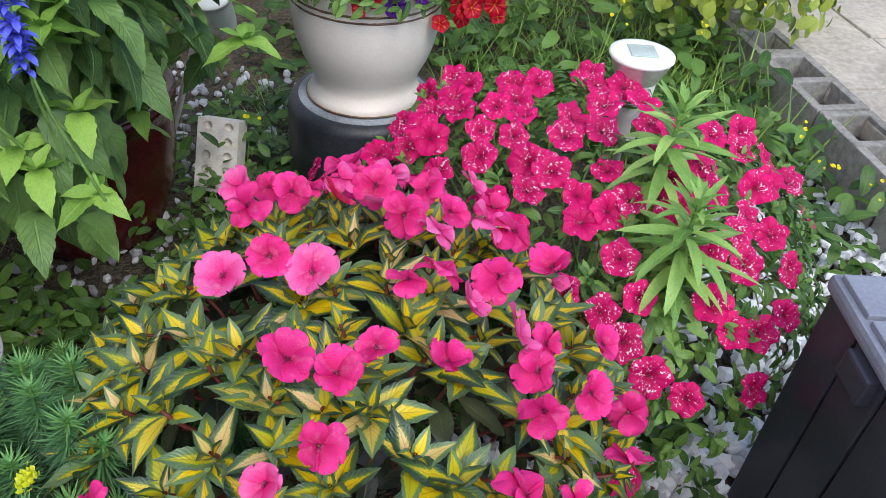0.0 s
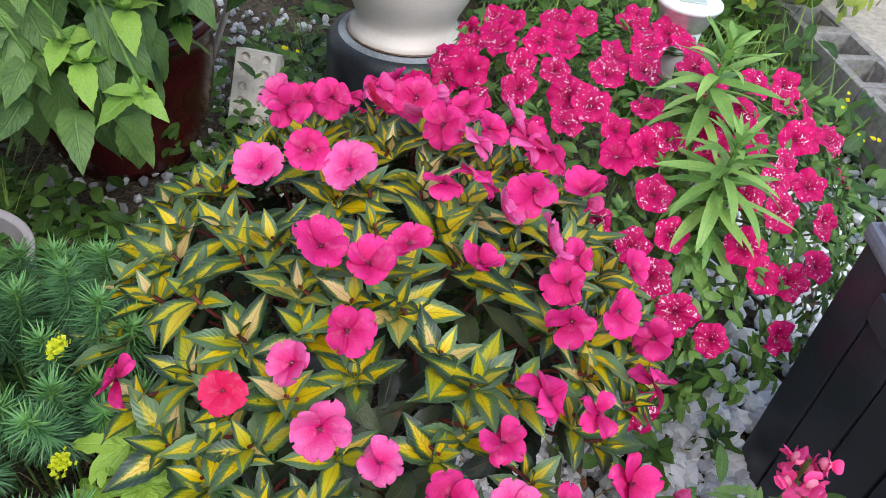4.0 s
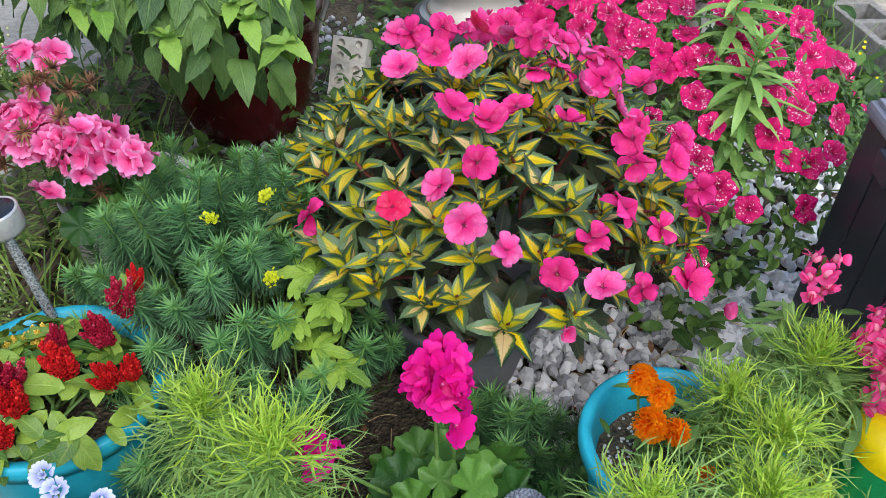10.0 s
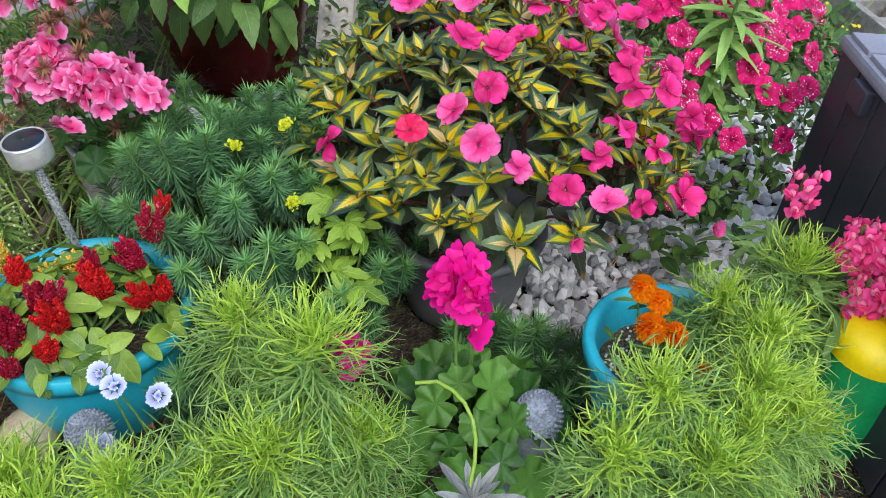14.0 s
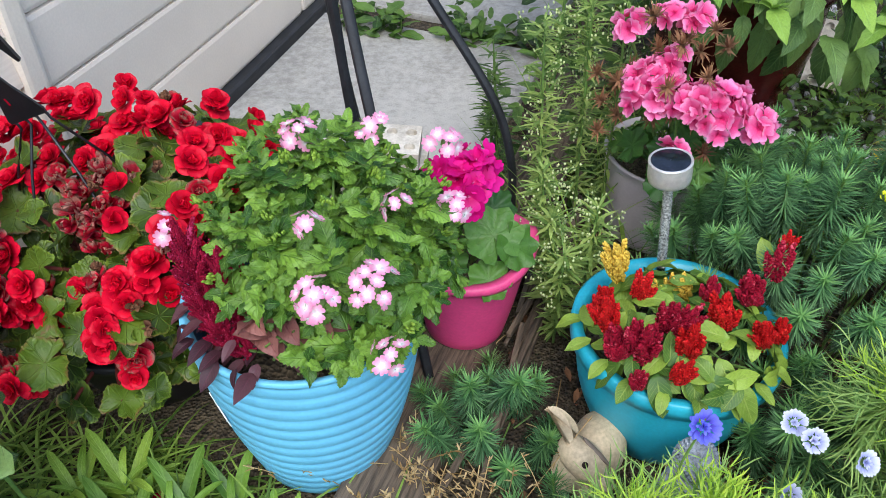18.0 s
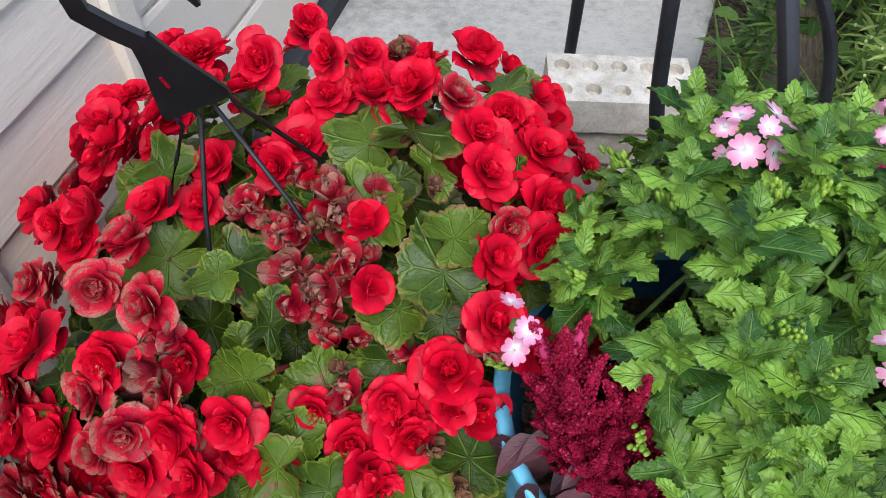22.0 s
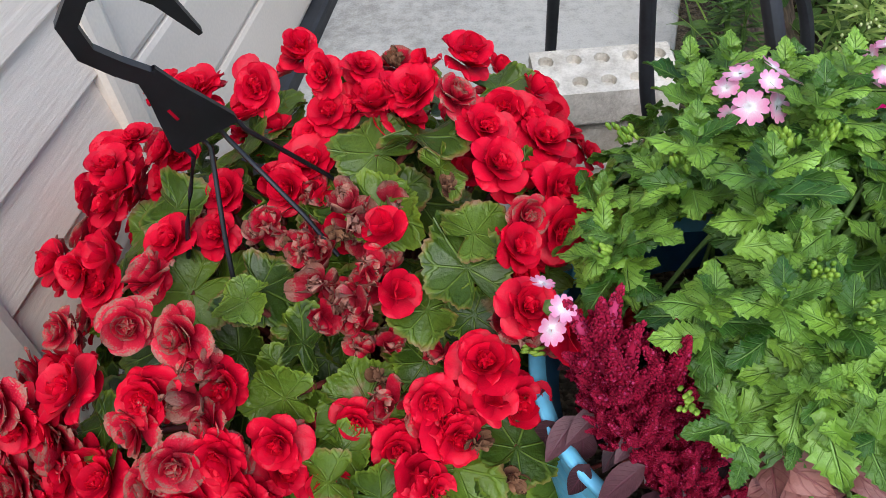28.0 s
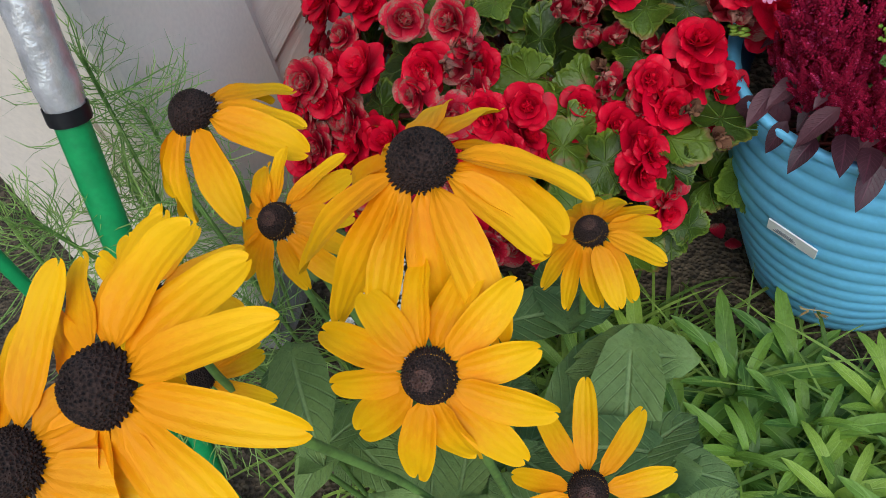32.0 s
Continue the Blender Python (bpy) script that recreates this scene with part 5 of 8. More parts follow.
def build_urn():
    c = (-0.13, 1.85)
    t = thing("round_stand", (*c, 0), "round black plastic stand with a scuffed grey top", "plant stand")
    part("drum", lathe([(0.19, 0), (0.2, 0.02), (0.202, 0.2), (0.2, 0.31), (0.19, 0.33), (0.172, 0.337)], 48), "stump", t)
    part("top", lathe([(0.173, 0.3365), (0.16, 0.343), (0.14, 0.339), (0.001, 0.339)], 48), "stump_top", t)
    u = thing("urn", (*c, 0.34), "cream ceramic urn with two thin brown bands", "flower pot")
    prof = [(0.001, 0.0), (0.138, 0.0), (0.141, 0.008), (0.134, 0.02), (0.124, 0.035), (0.122, 0.05), (0.131, 0.075), (0.148, 0.11), (0.163, 0.155), (0.171, 0.205), (0.173, 0.25),
            (0.175, 0.27), (0.18, 0.29), (0.186, 0.305), (0.187, 0.315), (0.18, 0.318), (0.165, 0.3), (0.16, 0.26)]
    prof = [(1.06 * r, 1.03 * z) for r, z in prof]
    part("body", lathe(prof, 56), "urn", u)
    part("soil", disc(0.172, 4, 30), "soil", u, "", pose(0, 0, 0.283))
    for r, z in ((0.184, 0.261), (0.186, 0.276), (0.1505, 0.006)):
        pts = [(r * math.cos(i * 0.2244), r * math.sin(i * 0.2244), z) for i in range(29)]
        part("band", tube(pts, 0.0028, 5), "urn_band", u)
    # silver bush, purple petunias and red calibrachoa in it
    rnd = random.Random(21)
    s = thing("silver_bush", (*c, 0.6), "silvery fine-leaved bush growing in the urn", "plant")
    lf = [blade(0.03, 0.004, 2, b) for b in (0.2, -0.3, 0.7)]
    places, stems = [], []
    for i in range(130):
        a, e = rnd.uniform(0, 6.28), rnd.uniform(0.15, 1.0)
        d = Vector((math.cos(a) * e, math.sin(a) * e, 1.1))
        b = Vector((c[0] + rnd.gauss(0, 0.03), c[1] + rnd.gauss(0, 0.03), 0.6))
        top = b + d.normalized() * rnd.uniform(0.3, 0.52)
        stems.append(tube(arc_pts(b, top, (0, 0, -0.03), 3), 0.0013, 3))
        for k in range(24):
            p = b.lerp(top, 0.25 + 0.75 * k / 24)
            places.append(basis(p, Vector((rnd.gauss(0, 1), rnd.gauss(0, 1), rnd.gauss(0.7, 0.6))), d, rnd.uniform(0.7, 1.3)))
    rnd.shuffle(places)
    spread(s, "leaf", lf, places, "silver", 200)
    tagged(part("stem_tangle", join(stems).moved(s.matrix_basis.inverted()), "silver", s), kind="stuff")
    rim = Mound((c[0] + 0.01, c[1] - 0.01, 0.65), (0.215, 0.205, 0.15))
    pe = thing("purple_petunia", (*c, 0.62), "purple petunias growing over the urn's rim", "flowering plant")
    ca = thing("calibrachoa", (c[0] + 0.05, c[1], 0.62), "red calibrachoa with yellow stars growing over the urn's rim", "flowering plant")
    lf2 = [leaf(0.042, 0.015, 4, 2, 0.6, 0.8, 0.2, b) for b in (0.2, 0.8)]
    right = Mound((c[0] + 0.22, c[1] + 0.0, 0.72), (0.12, 0.13, 0.15))
    for ob, side in ((pe, -1), (ca, 1)):
        pl = [m for m in leafy(rim, 900, 1.0, 0.0, 0.3, 0.5, 0.0, rnd) if (m.translation.x - c[0]) * side > -0.05]
        if side > 0:
            pl += leafy(right, 420, 0.9, -0.9, 0.5, 0.5, 0.0, rnd)
        spread(ob, "leaf", lf2, pl, "leaf", 200)
        tagged(part("stem_tangle", join([stalk(Vector((c[0], c[1], 0.6)), m.translation, 0.0015, 0.02) for m in pl[::7]]).moved(ob.matrix_basis.inverted()), "stem", ob), kind="stuff")
    mp = [mesh("flower", petunia_shape(0.027, r), "petunia_purple") for r in (0.06, 0.1)]
    mc = [mesh("flower", petunia_shape(0.023, r), "calibrachoa") for r in (0.03, 0.06)]
    for x, z in ((-0.33, 0.8), (-0.31, 0.78), (-0.3, 0.82), (-0.26, 0.79), (-0.22, 0.77), (-0.18, 0.75), (-0.35, 0.71), (-0.3, 0.7), (-0.24, 0.69), (-0.35, 0.83), (-0.05, 0.65), (0.0, 0.68), (0.05, 0.84), (-0.32, 0.76), (-0.27, 0.74)):
        part("flower", mp[R.randrange(2)], None, pe, m=pe.matrix_basis.inverted() @ facing((x, 1.65 + R.uniform(-0.01, 0.02), z), (R.gauss(0, 0.4), -1, 0.4 + R.gauss(0, 0.3)), R.uniform(0.85, 1.1)))
    red = [(-0.19, 0.71), (-0.16, 0.68), (-0.11, 0.67), (-0.13, 0.65), (-0.43, 0.74), (0.05, 0.88), (0.15, 0.87), (0.11, 0.79), (0.14, 0.8), (0.18, 0.81), (0.21, 0.74), (0.15, 0.75), (0.07, 0.68), (0.12, 0.64), (0.1, 0.6), (0.15, 0.67),
           (0.18, 0.68), (0.18, 0.61), (0.05, 0.78), (0.08, 0.85), (0.05, 0.59), (0.17, 0.78), (0.1, 0.85)]
    for i, (x, z) in enumerate(red + [(x + R.gauss(0, 0.025), z + R.gauss(0, 0.025)) for x, z in red if x > 0][::2]):
        part("flower", mc[i % 2], None, ca, m=ca.matrix_basis.inverted() @ facing((x, (1.65 if x < 0 else 1.73) + R.uniform(-0.02, 0.02), z), (R.gauss(0.2, 0.4), -1, 0.4 + R.gauss(0, 0.4)), R.uniform(0.85, 1.15)))


build_urn()


def disc_lamp(at, tilt, lean=0.0):
    t = thing("solar_light", at, "white round solar path light with a steel collar", "solar light", "solar lights")
    m = pose(0, 0, 0, tilt, 0, 0)
    part("head", lathe([(0.043, -0.05), (0.047, -0.045), (0.06, -0.012), (0.064, -0.004)], 32), "steel", t, "brushed steel collar", m)
    part("cap", lathe([(0.064, -0.004), (0.067, 0.0), (0.066, 0.006), (0.055, 0.008), (0.001, 0.008)], 32), "lens", t, "", m)
    part("solar_panel", rounded_box(0.055, 0.055, 0.002, 0.0005).moved(pose(0, 0, 0.009)), "pale_cell", t, "", m)
    part("diffuser", lathe([(0.033, -0.18), (0.036, -0.16), (0.042, -0.048)], 24), "lens", t, "", m)
    part("stake", tube([(lean, 0, -at[2]), (lean * 0.25, 0, -0.15)], 0.009, 8), "steel", t)


disc_lamp((0.452, 1.475, 0.66), 0)
disc_lamp((-0.51, 1.86, 0.585), 38, -0.2)


def build_rose():
    t = thing("rose_bush", (1.17, 3.21, 0), "old rose bush with bare brown branches and yellowing leaves", "shrub")
    rnd = random.Random(4)
    limbs, tips = [], []

    def grow(p, d, ln, rad, depth):
        q = p + d * ln
        limbs.append(tube(arc_pts(p, q, (rnd.gauss(0, 0.02), rnd.gauss(0, 0.02), 0.01), 4), [rad, rad * 0.95, rad * 0.9, rad * 0.82, rad * 0.75], 7))
        if depth == 0:
            tips.append((p, q))
            return
        for _ in range(3 if depth > 1 else 4):
            nd = (d + Vector((rnd.gauss(0, 0.55), rnd.gauss(0, 0.5), rnd.gauss(0.0, 0.35)))).normalized()
            grow(q, nd, ln * rnd.uniform(0.6, 0.95), rad * 0.62, depth - 1)
    grow(Vector((1.17, 3.21, 0)), Vector((-0.2, 0, 1)).normalized(), 0.48, 0.03, 3)
    inv = t.matrix_basis.inverted()
    part("trunk", join(limbs).moved(inv), "bark", t)
    lf = [leaf(0.058, 0.036, 6, 2, 0.5, 0.6, 0.2, 0.4, 0.04)]
    pl = []
    for a, b in tips:
        for _ in range(13):
            pl.append(basis(a.lerp(b, rnd.random()) + Vector((rnd.gauss(0, 0.06), rnd.gauss(0, 0.06), rnd.gauss(0, 0.06))), (rnd.gauss(0, 1), rnd.gauss(0, 1), -0.3), (rnd.gauss(0, .4), -0.4, 1), rnd.uniform(0.7, 1.3)))
    low = Mound((1.1, 2.9, 0.28), (0.45, 0.35, 0.42))
    pl += leafy(Mound((1.58, 3.1, 0.56), (0.26, 0.25, 0.22)), 150, 1.0, -0.8, 0.6, 0.4, 0.1, rnd)
    pl += leafy(low, 560, 1.0, -0.1, 0.9, 0.4, 0.1, rnd)
    pl += leafy(Mound((0.98, 2.85, 0.38), (0.36, 0.3, 0.2)), 150, 1.0, -0.6, 0.9, 0.4, 0.1, rnd)
    spread(t, "leaf", lf, pl, "rose_leaf", 250)


build_rose()


def build_weeds():
    rnd = random.Random(9)
    t = thing("weed_thicket", (0, 0, 0), "tangle of broad-leaved weeds and grass behind the bed", "weeds", kind="stuff")
    big = [leaf(0.085, 0.036, 6, 2, 0.6, 0.7, 0.2, b, 0.05, 0.05) for b in (0.5, 1.0)]
    sm = [leaf(0.05, 0.026, 5, 2, 0.6, 0.8, 0.2, b) for b in (0.3, 0.8)]
    out = []

    def patch(x0, x1, y0, y1, n, h, shapes, size=1.0):
        for i in range(n):
            x, y = rnd.uniform(x0, x1), rnd.uniform(y0, y1)
            z = h * rnd.random() ** 1.4
            f = Vector((rnd.gauss(0, 1), rnd.gauss(0, 1), rnd.uniform(-0.2, 0.9)))
            out.append(shapes[i % len(shapes)].moved(basis((x, y, z), f, (0, -0.2, 1), size * rnd.uniform(0.6, 1.3), rnd.uniform(-30, 30))))
    patch(0.05, 1.2, 1.9, 3.1, 430, 0.3, big)
    patch(-0.6, 1.2, 2.6, 4.3, 560, 0.45, big, 1.3)
    patch(0.85, 1.3, 1.5, 2.2, 160, 0.22, big)
    patch(-0.65, 0.0, 1.45, 2.3, 420, 0.22, sm)
    patch(-0.62, 0.05, 1.2, 2.3, 1500, 0.1, sm, 0.45)
    patch(-1.25, -0.55, 0.95, 1.35, 200, 0.08, big, 0.7)
    patch(-1.1, -0.3, 0.85, 1.4, 300, 0.08, sm, 1.1)
    patch(0.3, 0.5, 0.76, 1.1, 40, 0.1, big, 0.7)
    patch(-2.15, -1.95, 1.58, 1.72, 45, 0.1, big, 0.9)
    patch(-1.78, -1.4, 1.66, 1.86, 90, 0.12, big, 0.9)
    patch(-1.35, -1.0, 1.0, 2.8, 300, 0.3, big, 0.8)
    patch(-2.6, 0.2, 2.6, 4.5, 500, 0.5, big, 1.3)
    part("foliage", join(out), "weed_leaf", t)
    g = []
    for _ in range(330):
        x, y = rnd.uniform(0.1, 1.2), rnd.uniform(1.9, 4.2)
        g.append(grass_clump(rnd.uniform(0.18, 0.45), 5, 0.006, rnd, 0.5, 0.8).moved(Matrix.Translation((x, y, 0))))
    for _ in range(60):
        x, y = rnd.uniform(-1.3, -0.9), rnd.uniform(0.6, 2.4)
        g.append(grass_clump(rnd.uniform(0.15, 0.4), 6, 0.005, rnd, 0.5, 0.9).moved(Matrix.Translation((x, y, 0))))
    for _ in range(150):
        x, y = rnd.uniform(-0.62, 0.0), rnd.uniform(1.25, 2.4)
        g.append(grass_clump(rnd.uniform(0.06, 0.16), 6, 0.003, rnd, 0.7, 1.0).moved(Matrix.Translation((x, y, 0))))
    part("grass", join(g), "grass", t)
    ye = mesh("blossom", petals(5, 0.007, 0.0065, 0.7, 0.3, -0.2, 15), "yellow_flower")
    for x, y, z in ((0.62, 2.3, 0.42), (0.9, 2.4, 0.35), (0.68, 2.1, 0.3), (1.1, 1.75, 0.28), (1.16, 1.8, 0.25), (1.2, 1.7, 0.26), (1.05, 1.85, 0.3), (1.0, 2.3, 0.5), (-0.4, 1.8, 0.28)):
        for k in range(3):
            part("blossom", ye, None, t, m=facing((x + R.gauss(0, 0.02), y + R.gauss(0, 0.02), z + R.gauss(0, 0.02)), (R.gauss(0, .3), -0.5, 1), R.uniform(0.6, 1.1)))


build_weeds()


def build_single_weeds():
    rnd = random.Random(43)
    lf = [leaf(L, L * w, 7, 4, 0.6, 0.8, 0.2, b, 0.04, 0.05) for L, w, b in ((0.085, 0.42, 0.5), (0.07, 0.46, 0.9), (0.06, 0.4, 0.3))]
    ms = [mesh("leaf", s, "weed_leaf") for s in lf]
    for where, h, spots in (("in the tangle behind the bed", 0.2, ((1.08, 2.38), (1.23, 2.54), (0.99, 2.44), (0.45, 2.57), (0.22, 2.6), (0.34, 2.78), (0.58, 2.74))),
                            ("at the foot of the salvia pot", 0.11, ((-0.75, 1.23), (-0.67, 1.2), (-0.85, 1.34), (-0.5, 1.54), (-0.47, 1.61), (-0.42, 1.98), (-0.56, 1.35), (-0.97, 1.36), (-1.08, 1.39))),
                            ("growing from the joint of the slab", 0.08, ((-1.65, 1.72), (-1.7, 1.66), (-2.12, 1.64), (-2.0, 1.68), (-1.92, 1.65))),
                            ("between the petunia and the gravel", 0.07, ((0.53, 0.99), (0.59, 1.04), (0.47, 0.84), (0.6, 0.89)))):
        for x, y in spots:
            t = thing("broadleaf_weed", (x, y, 0), "small broad-leaved green weed " + where, "weed", "broad-leaved weeds")
            g = h * rnd.uniform(0.7, 1.2)
            part("stem", tube([(0, 0, 0), (0.004, 0.002, g)], [0.003, 0.0018], 5), "stem", t)
            for i in range(11):
                a = i * 2.4 + rnd.uniform(-0.3, 0.3)
                u = i / 10
                part("leaf", ms[i % 3], None, t, m=basis((0.004 * u, 0.002 * u, g * (0.25 + 0.75 * u)), (math.cos(a), math.sin(a), 0.1 + 0.6 * u), (0, 0, 1), (1.05 - 0.45 * u) * rnd.uniform(0.8, 1.15), rnd.uniform(-15, 15)))


build_single_weeds()


# ---- spurge, geraniums and the teal pots ----
def build_spurge():
    rnd = random.Random(31)
    shoots = [needle_stem(0.17, 260, 0.027, 0.002), needle_stem(0.15, 240, 0.025, 0.002), needle_stem(0.19, 270, 0.027, 0.002)]
    top = mesh("bract", join([leaf(0.006, 0.005, 2, 2, 0.5, 0.5, 0.1, -0.4).moved(pose(R.gauss(0, 0.0048), R.gauss(0, 0.0048), R.uniform(0, 0.006), R.uniform(20, 60), 0, R.uniform(0, 360))) for _ in range(80)]), "bract")
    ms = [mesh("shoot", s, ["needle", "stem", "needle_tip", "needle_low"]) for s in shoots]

    def patch(label, c, rx, ry, h, n, gap, flowers=()):
        t = thing("spurge", (c[0], c[1], 0), label, "plant", "spurge plants")
        inv = t.matrix_basis.inverted()
        pts = []
        tries = 0
        while len(pts) < n and tries < 6000:
            tries += 1
            x, y = rnd.uniform(-1, 1), rnd.uniform(-1, 1)
            k = x * x + y * y
            if k > 1:
                continue
            p = Vector((c[0] + x * rx, c[1] + y * ry, 0))
            if all((p - q).xy.length > gap for q in pts):
                p.z = h * (1 - 0.55 * k) * rnd.uniform(0.85, 1.08)
                pts.append(p)
        for i, p in enumerate(pts):
            lean = Vector(((p.x - c[0]) / rx * 0.45, (p.y - c[1]) / ry * 0.45 - 0.1, 1.0)) + Vector((rnd.gauss(0, 0.12), rnd.gauss(0, 0.12), 0))
            s = rnd.uniform(1.1, 1.4)
            b = p - lean.normalized() * 0.16 * s
            part("shoot", ms[i % 3], None, t, m=inv @ facing(b, lean, s))
        st = [tube([(p.x * 0.6 + c[0] * 0.4, p.y * 0.6 + c[1] * 0.4, 0), (p.x, p.y, max(0.01, p.z - 0.1))], 0.002, 4) for p in pts]
        tagged(part("stem_tangle", join(st).moved(inv), "stem", t), kind="stuff")
        for x, y, z in flowers:
            part("bract", top, None, t, m=inv @ facing((x, y, z), (R.gauss(0, .2), -0.3, 1), R.uniform(1.1, 1.4)))

    patch("large clump of feathery blue-green spurge", (-0.52, 0.62), 0.36, 0.36, 0.46, 116, 0.053, ((-0.5, 0.48, 0.49), (-0.42, 0.54, 0.5), (-0.40, 0.45, 0.40)))
    patch("small clump of feathery blue-green spurge beside the rabbit", (-1.03, 0.14), 0.13, 0.13, 0.2, 18, 0.056)
    patch("low feathery spurge beneath the magenta geranium", (0.02, 0.42), 0.16, 0.16, 0.14, 26, 0.045)
    patch("feathery spurge shoots leaning over the teal pot", (-0.50, 0.25), 0.12, 0.1, 0.30, 14, 0.05)
    patch("feathery spurge shoots beside the grey pot", (-0.70, 0.76), 0.1, 0.08, 0.44, 10, 0.05)
    patch("low spurge in front of the rabbit", (-0.85, -0.02), 0.12, 0.08, 0.1, 9, 0.05)


build_spurge()

FLORET = [petals(5, 0.023, 0.022, 0.6, 0.2, -0.3, 14, 0.08, 0.05, jitter=0.1, notch=0.1, flop=14), petals(5, 0.021, 0.021, 0.6, 0.2, 0.3, 25, 0.08, 0.05, jitter=0.1, notch=0.1, flop=14)]


def umbel(t, p, r, n, mats, d=(0, -0.4, 1), label="", size=1.0, cap=1.15, loose=0.0):
    """A round flower head on a stalk, each floret a piece of its own."""
    inv = t.matrix_basis.inverted()
    head = part("flower_head", blob(r * 0.35, r * 0.35, r * 0.3, 1), "stem", t, label, inv @ facing(p, d, 1, 0))
    for i in range(n):
        th = math.acos(1 - cap * (i + 0.5) / n)
        a = i * 2.39996 + R.uniform(-0.3, 0.3)
        v = Vector((math.sin(th) * math.cos(a), math.sin(th) * math.sin(a), math.cos(th)))
        part("floret", mats[i % len(mats)], None, head, m=facing(v * r * R.uniform(0.78 - loose, 1.06 + loose), v + Vector((R.gauss(0, .28 + loose), R.gauss(0, .28 + loose), .15)), size * R.uniform(0.8, 1.2)))


def geranium(name, at, label, heads, mat, leaves, leaf_size=1.0, dead=0):
    t = thing(name, at, label, "flowering plant", "geraniums")
    inv = t.matrix_basis.inverted()
    mats = [mesh("floret", s, mat) for s in FLORET]
    for p, r, n in heads:
        umbel(t, Vector(p), r, n, mats, loose=0.07 if dead else 0.14, size=1.05 if dead else 1.25, cap=0.95)
    st = [stalk(Vector(at), Vector(p) - Vector((0, 0, 0.01)), 0.0035, 0.02) for p, _, _ in heads]
    rl = [round_leaf(0.042, 7, 0.075, 0.1, 0.6, 0, 45), round_leaf(0.034, 7, 0.08, 0.16, 0.6, 0, 45), round_leaf(0.038, 7, 0.07, 0.13, 0.6, 0, 45)]
    pl = []
    for p in leaves:
        pl.append(facing(p, Vector((p[0] - at[0], p[1] - at[1] - 0.05, 0.14)) * 1.0 + Vector((R.gauss(0, .06), R.gauss(0, .06), 0)), leaf_size * R.uniform(0.75, 1.25)))
        st.append(stalk(Vector(at), Vector(p), 0.0025, 0.02))
    spread(t, "leaf", rl, pl, "geranium_leaf")
    tagged(part("stem_tangle", join(st).moved(inv), "stem", t), kind="stuff")
    if dead:
        dl = []
        for _ in range(dead):
            p = Vector(heads[0][0]) + Vector((R.uniform(-0.11, 0.14), R.uniform(-0.05, 0.06), R.uniform(-0.1, 0.15)))
            for _ in range(44):
                dl.append(blade(R.uniform(0.015, 0.034), 0.0042, 2, R.uniform(-1, 1)).moved(basis(p, (R.gauss(0, 1), R.gauss(0, 1), R.gauss(0.4, 1)), (0, 0, 1))))
        tagged(part("dry_tangle", join(dl).moved(inv), "dry", t, "dry brown spent flower heads"), kind="stuff")
    return t


def ring(c, r0, r1, z0, z1, n):
    out = []
    for i in range(n):
        a = i * 2.39996
        k = math.sqrt((i + 0.5) / n)
        out.append((c[0] + r1 * k * math.cos(a), c[1] + r1 * k * math.sin(a), z1 - (z1 - z0) * k * R.uniform(0.7, 1.1)))
    return out


geranium("magenta_geranium", (-0.07, 0.27, 0.03), "magenta geranium with one round bloom and scalloped leaves",
         [((-0.11, 0.26, 0.41), 0.036, 14), ((-0.27, 0.15, 0.36), 0.018, 5), ((-0.085, 0.235, 0.34), 0.005, 1)], "geranium", ring((-0.07, 0.19), 0.05, 0.17, 0.12, 0.27, 30))
pot("flower_pot", (-0.87, 0.94, 0), 0.155, 0.135, 0.22, "pale_pot", "pale mauve-grey plastic pot of a pink geranium", lip=0.003, lip_h=0.008)
geranium("pink_geranium", (-0.86, 0.88, 0.17), "two-tone pink geranium with spent brown flower heads",
         [((-0.92, 0.70, 0.48), 0.055, 26), ((-0.86, 0.68, 0.485), 0.035, 9), ((-0.79, 0.67, 0.48), 0.055, 26), ((-0.715, 0.69, 0.455), 0.032, 10), ((-0.975, 0.71, 0.6), 0.022, 5), ((-0.915, 0.76, 0.61), 0.018, 4), ((-0.865, 0.77, 0.605), 0.022, 5),
          ((-0.89, 0.72, 0.545), 0.018, 3), ((-0.845, 0.6, 0.42), 0.014, 2)], "geranium_pink", ring((-0.84, 0.82), 0.04, 0.14, 0.27, 0.4, 18) + ring((-0.86, 0.93), 0.04, 0.13, 0.235, 0.27, 16), 0.8, dead=22)


def build_pink_pot():
    t = pot("flower_pot", (-1.165, 0.37, 0.057), 0.122, 0.082, 0.215, "pink_pot", "matte pink plastic pot with one raised side of the rim",
            wob=lambda a, i: 0.04 * max(0.0, math.cos(a - 0.25)) ** 5 * max(0, (i - 6)) / 12, fill=0.82)
    geranium("magenta_geranium", (-1.165, 0.36, 0.21), "magenta geranium in the pink pot with one round bloom",
             [((-1.155, 0.315, 0.45), 0.05, 20)], "geranium", [(-1.10, 0.33, 0.34), (-1.09, 0.29, 0.27), (-1.17, 0.28, 0.29), (-1.22, 0.32, 0.3), (-1.12, 0.38, 0.36), (-1.06, 0.34, 0.32), (-1.2, 0.4, 0.33)], 1.1)


build_pink_pot()

TEAL = (-0.755, 0.335)


def plume_plant(t, spots, shapes, mat, lean=0.2):
    inv = t.matrix_basis.inverted()
    ms = [mesh("plume", s, mat) for s in shapes]
    for i, (x, y, z, s) in enumerate(spots):
        part("plume", ms[i % len(ms)], None, t, m=inv @ facing((x, y, z), (R.gauss(0, lean), -0.15 + R.gauss(0, 0.15), 1), s))


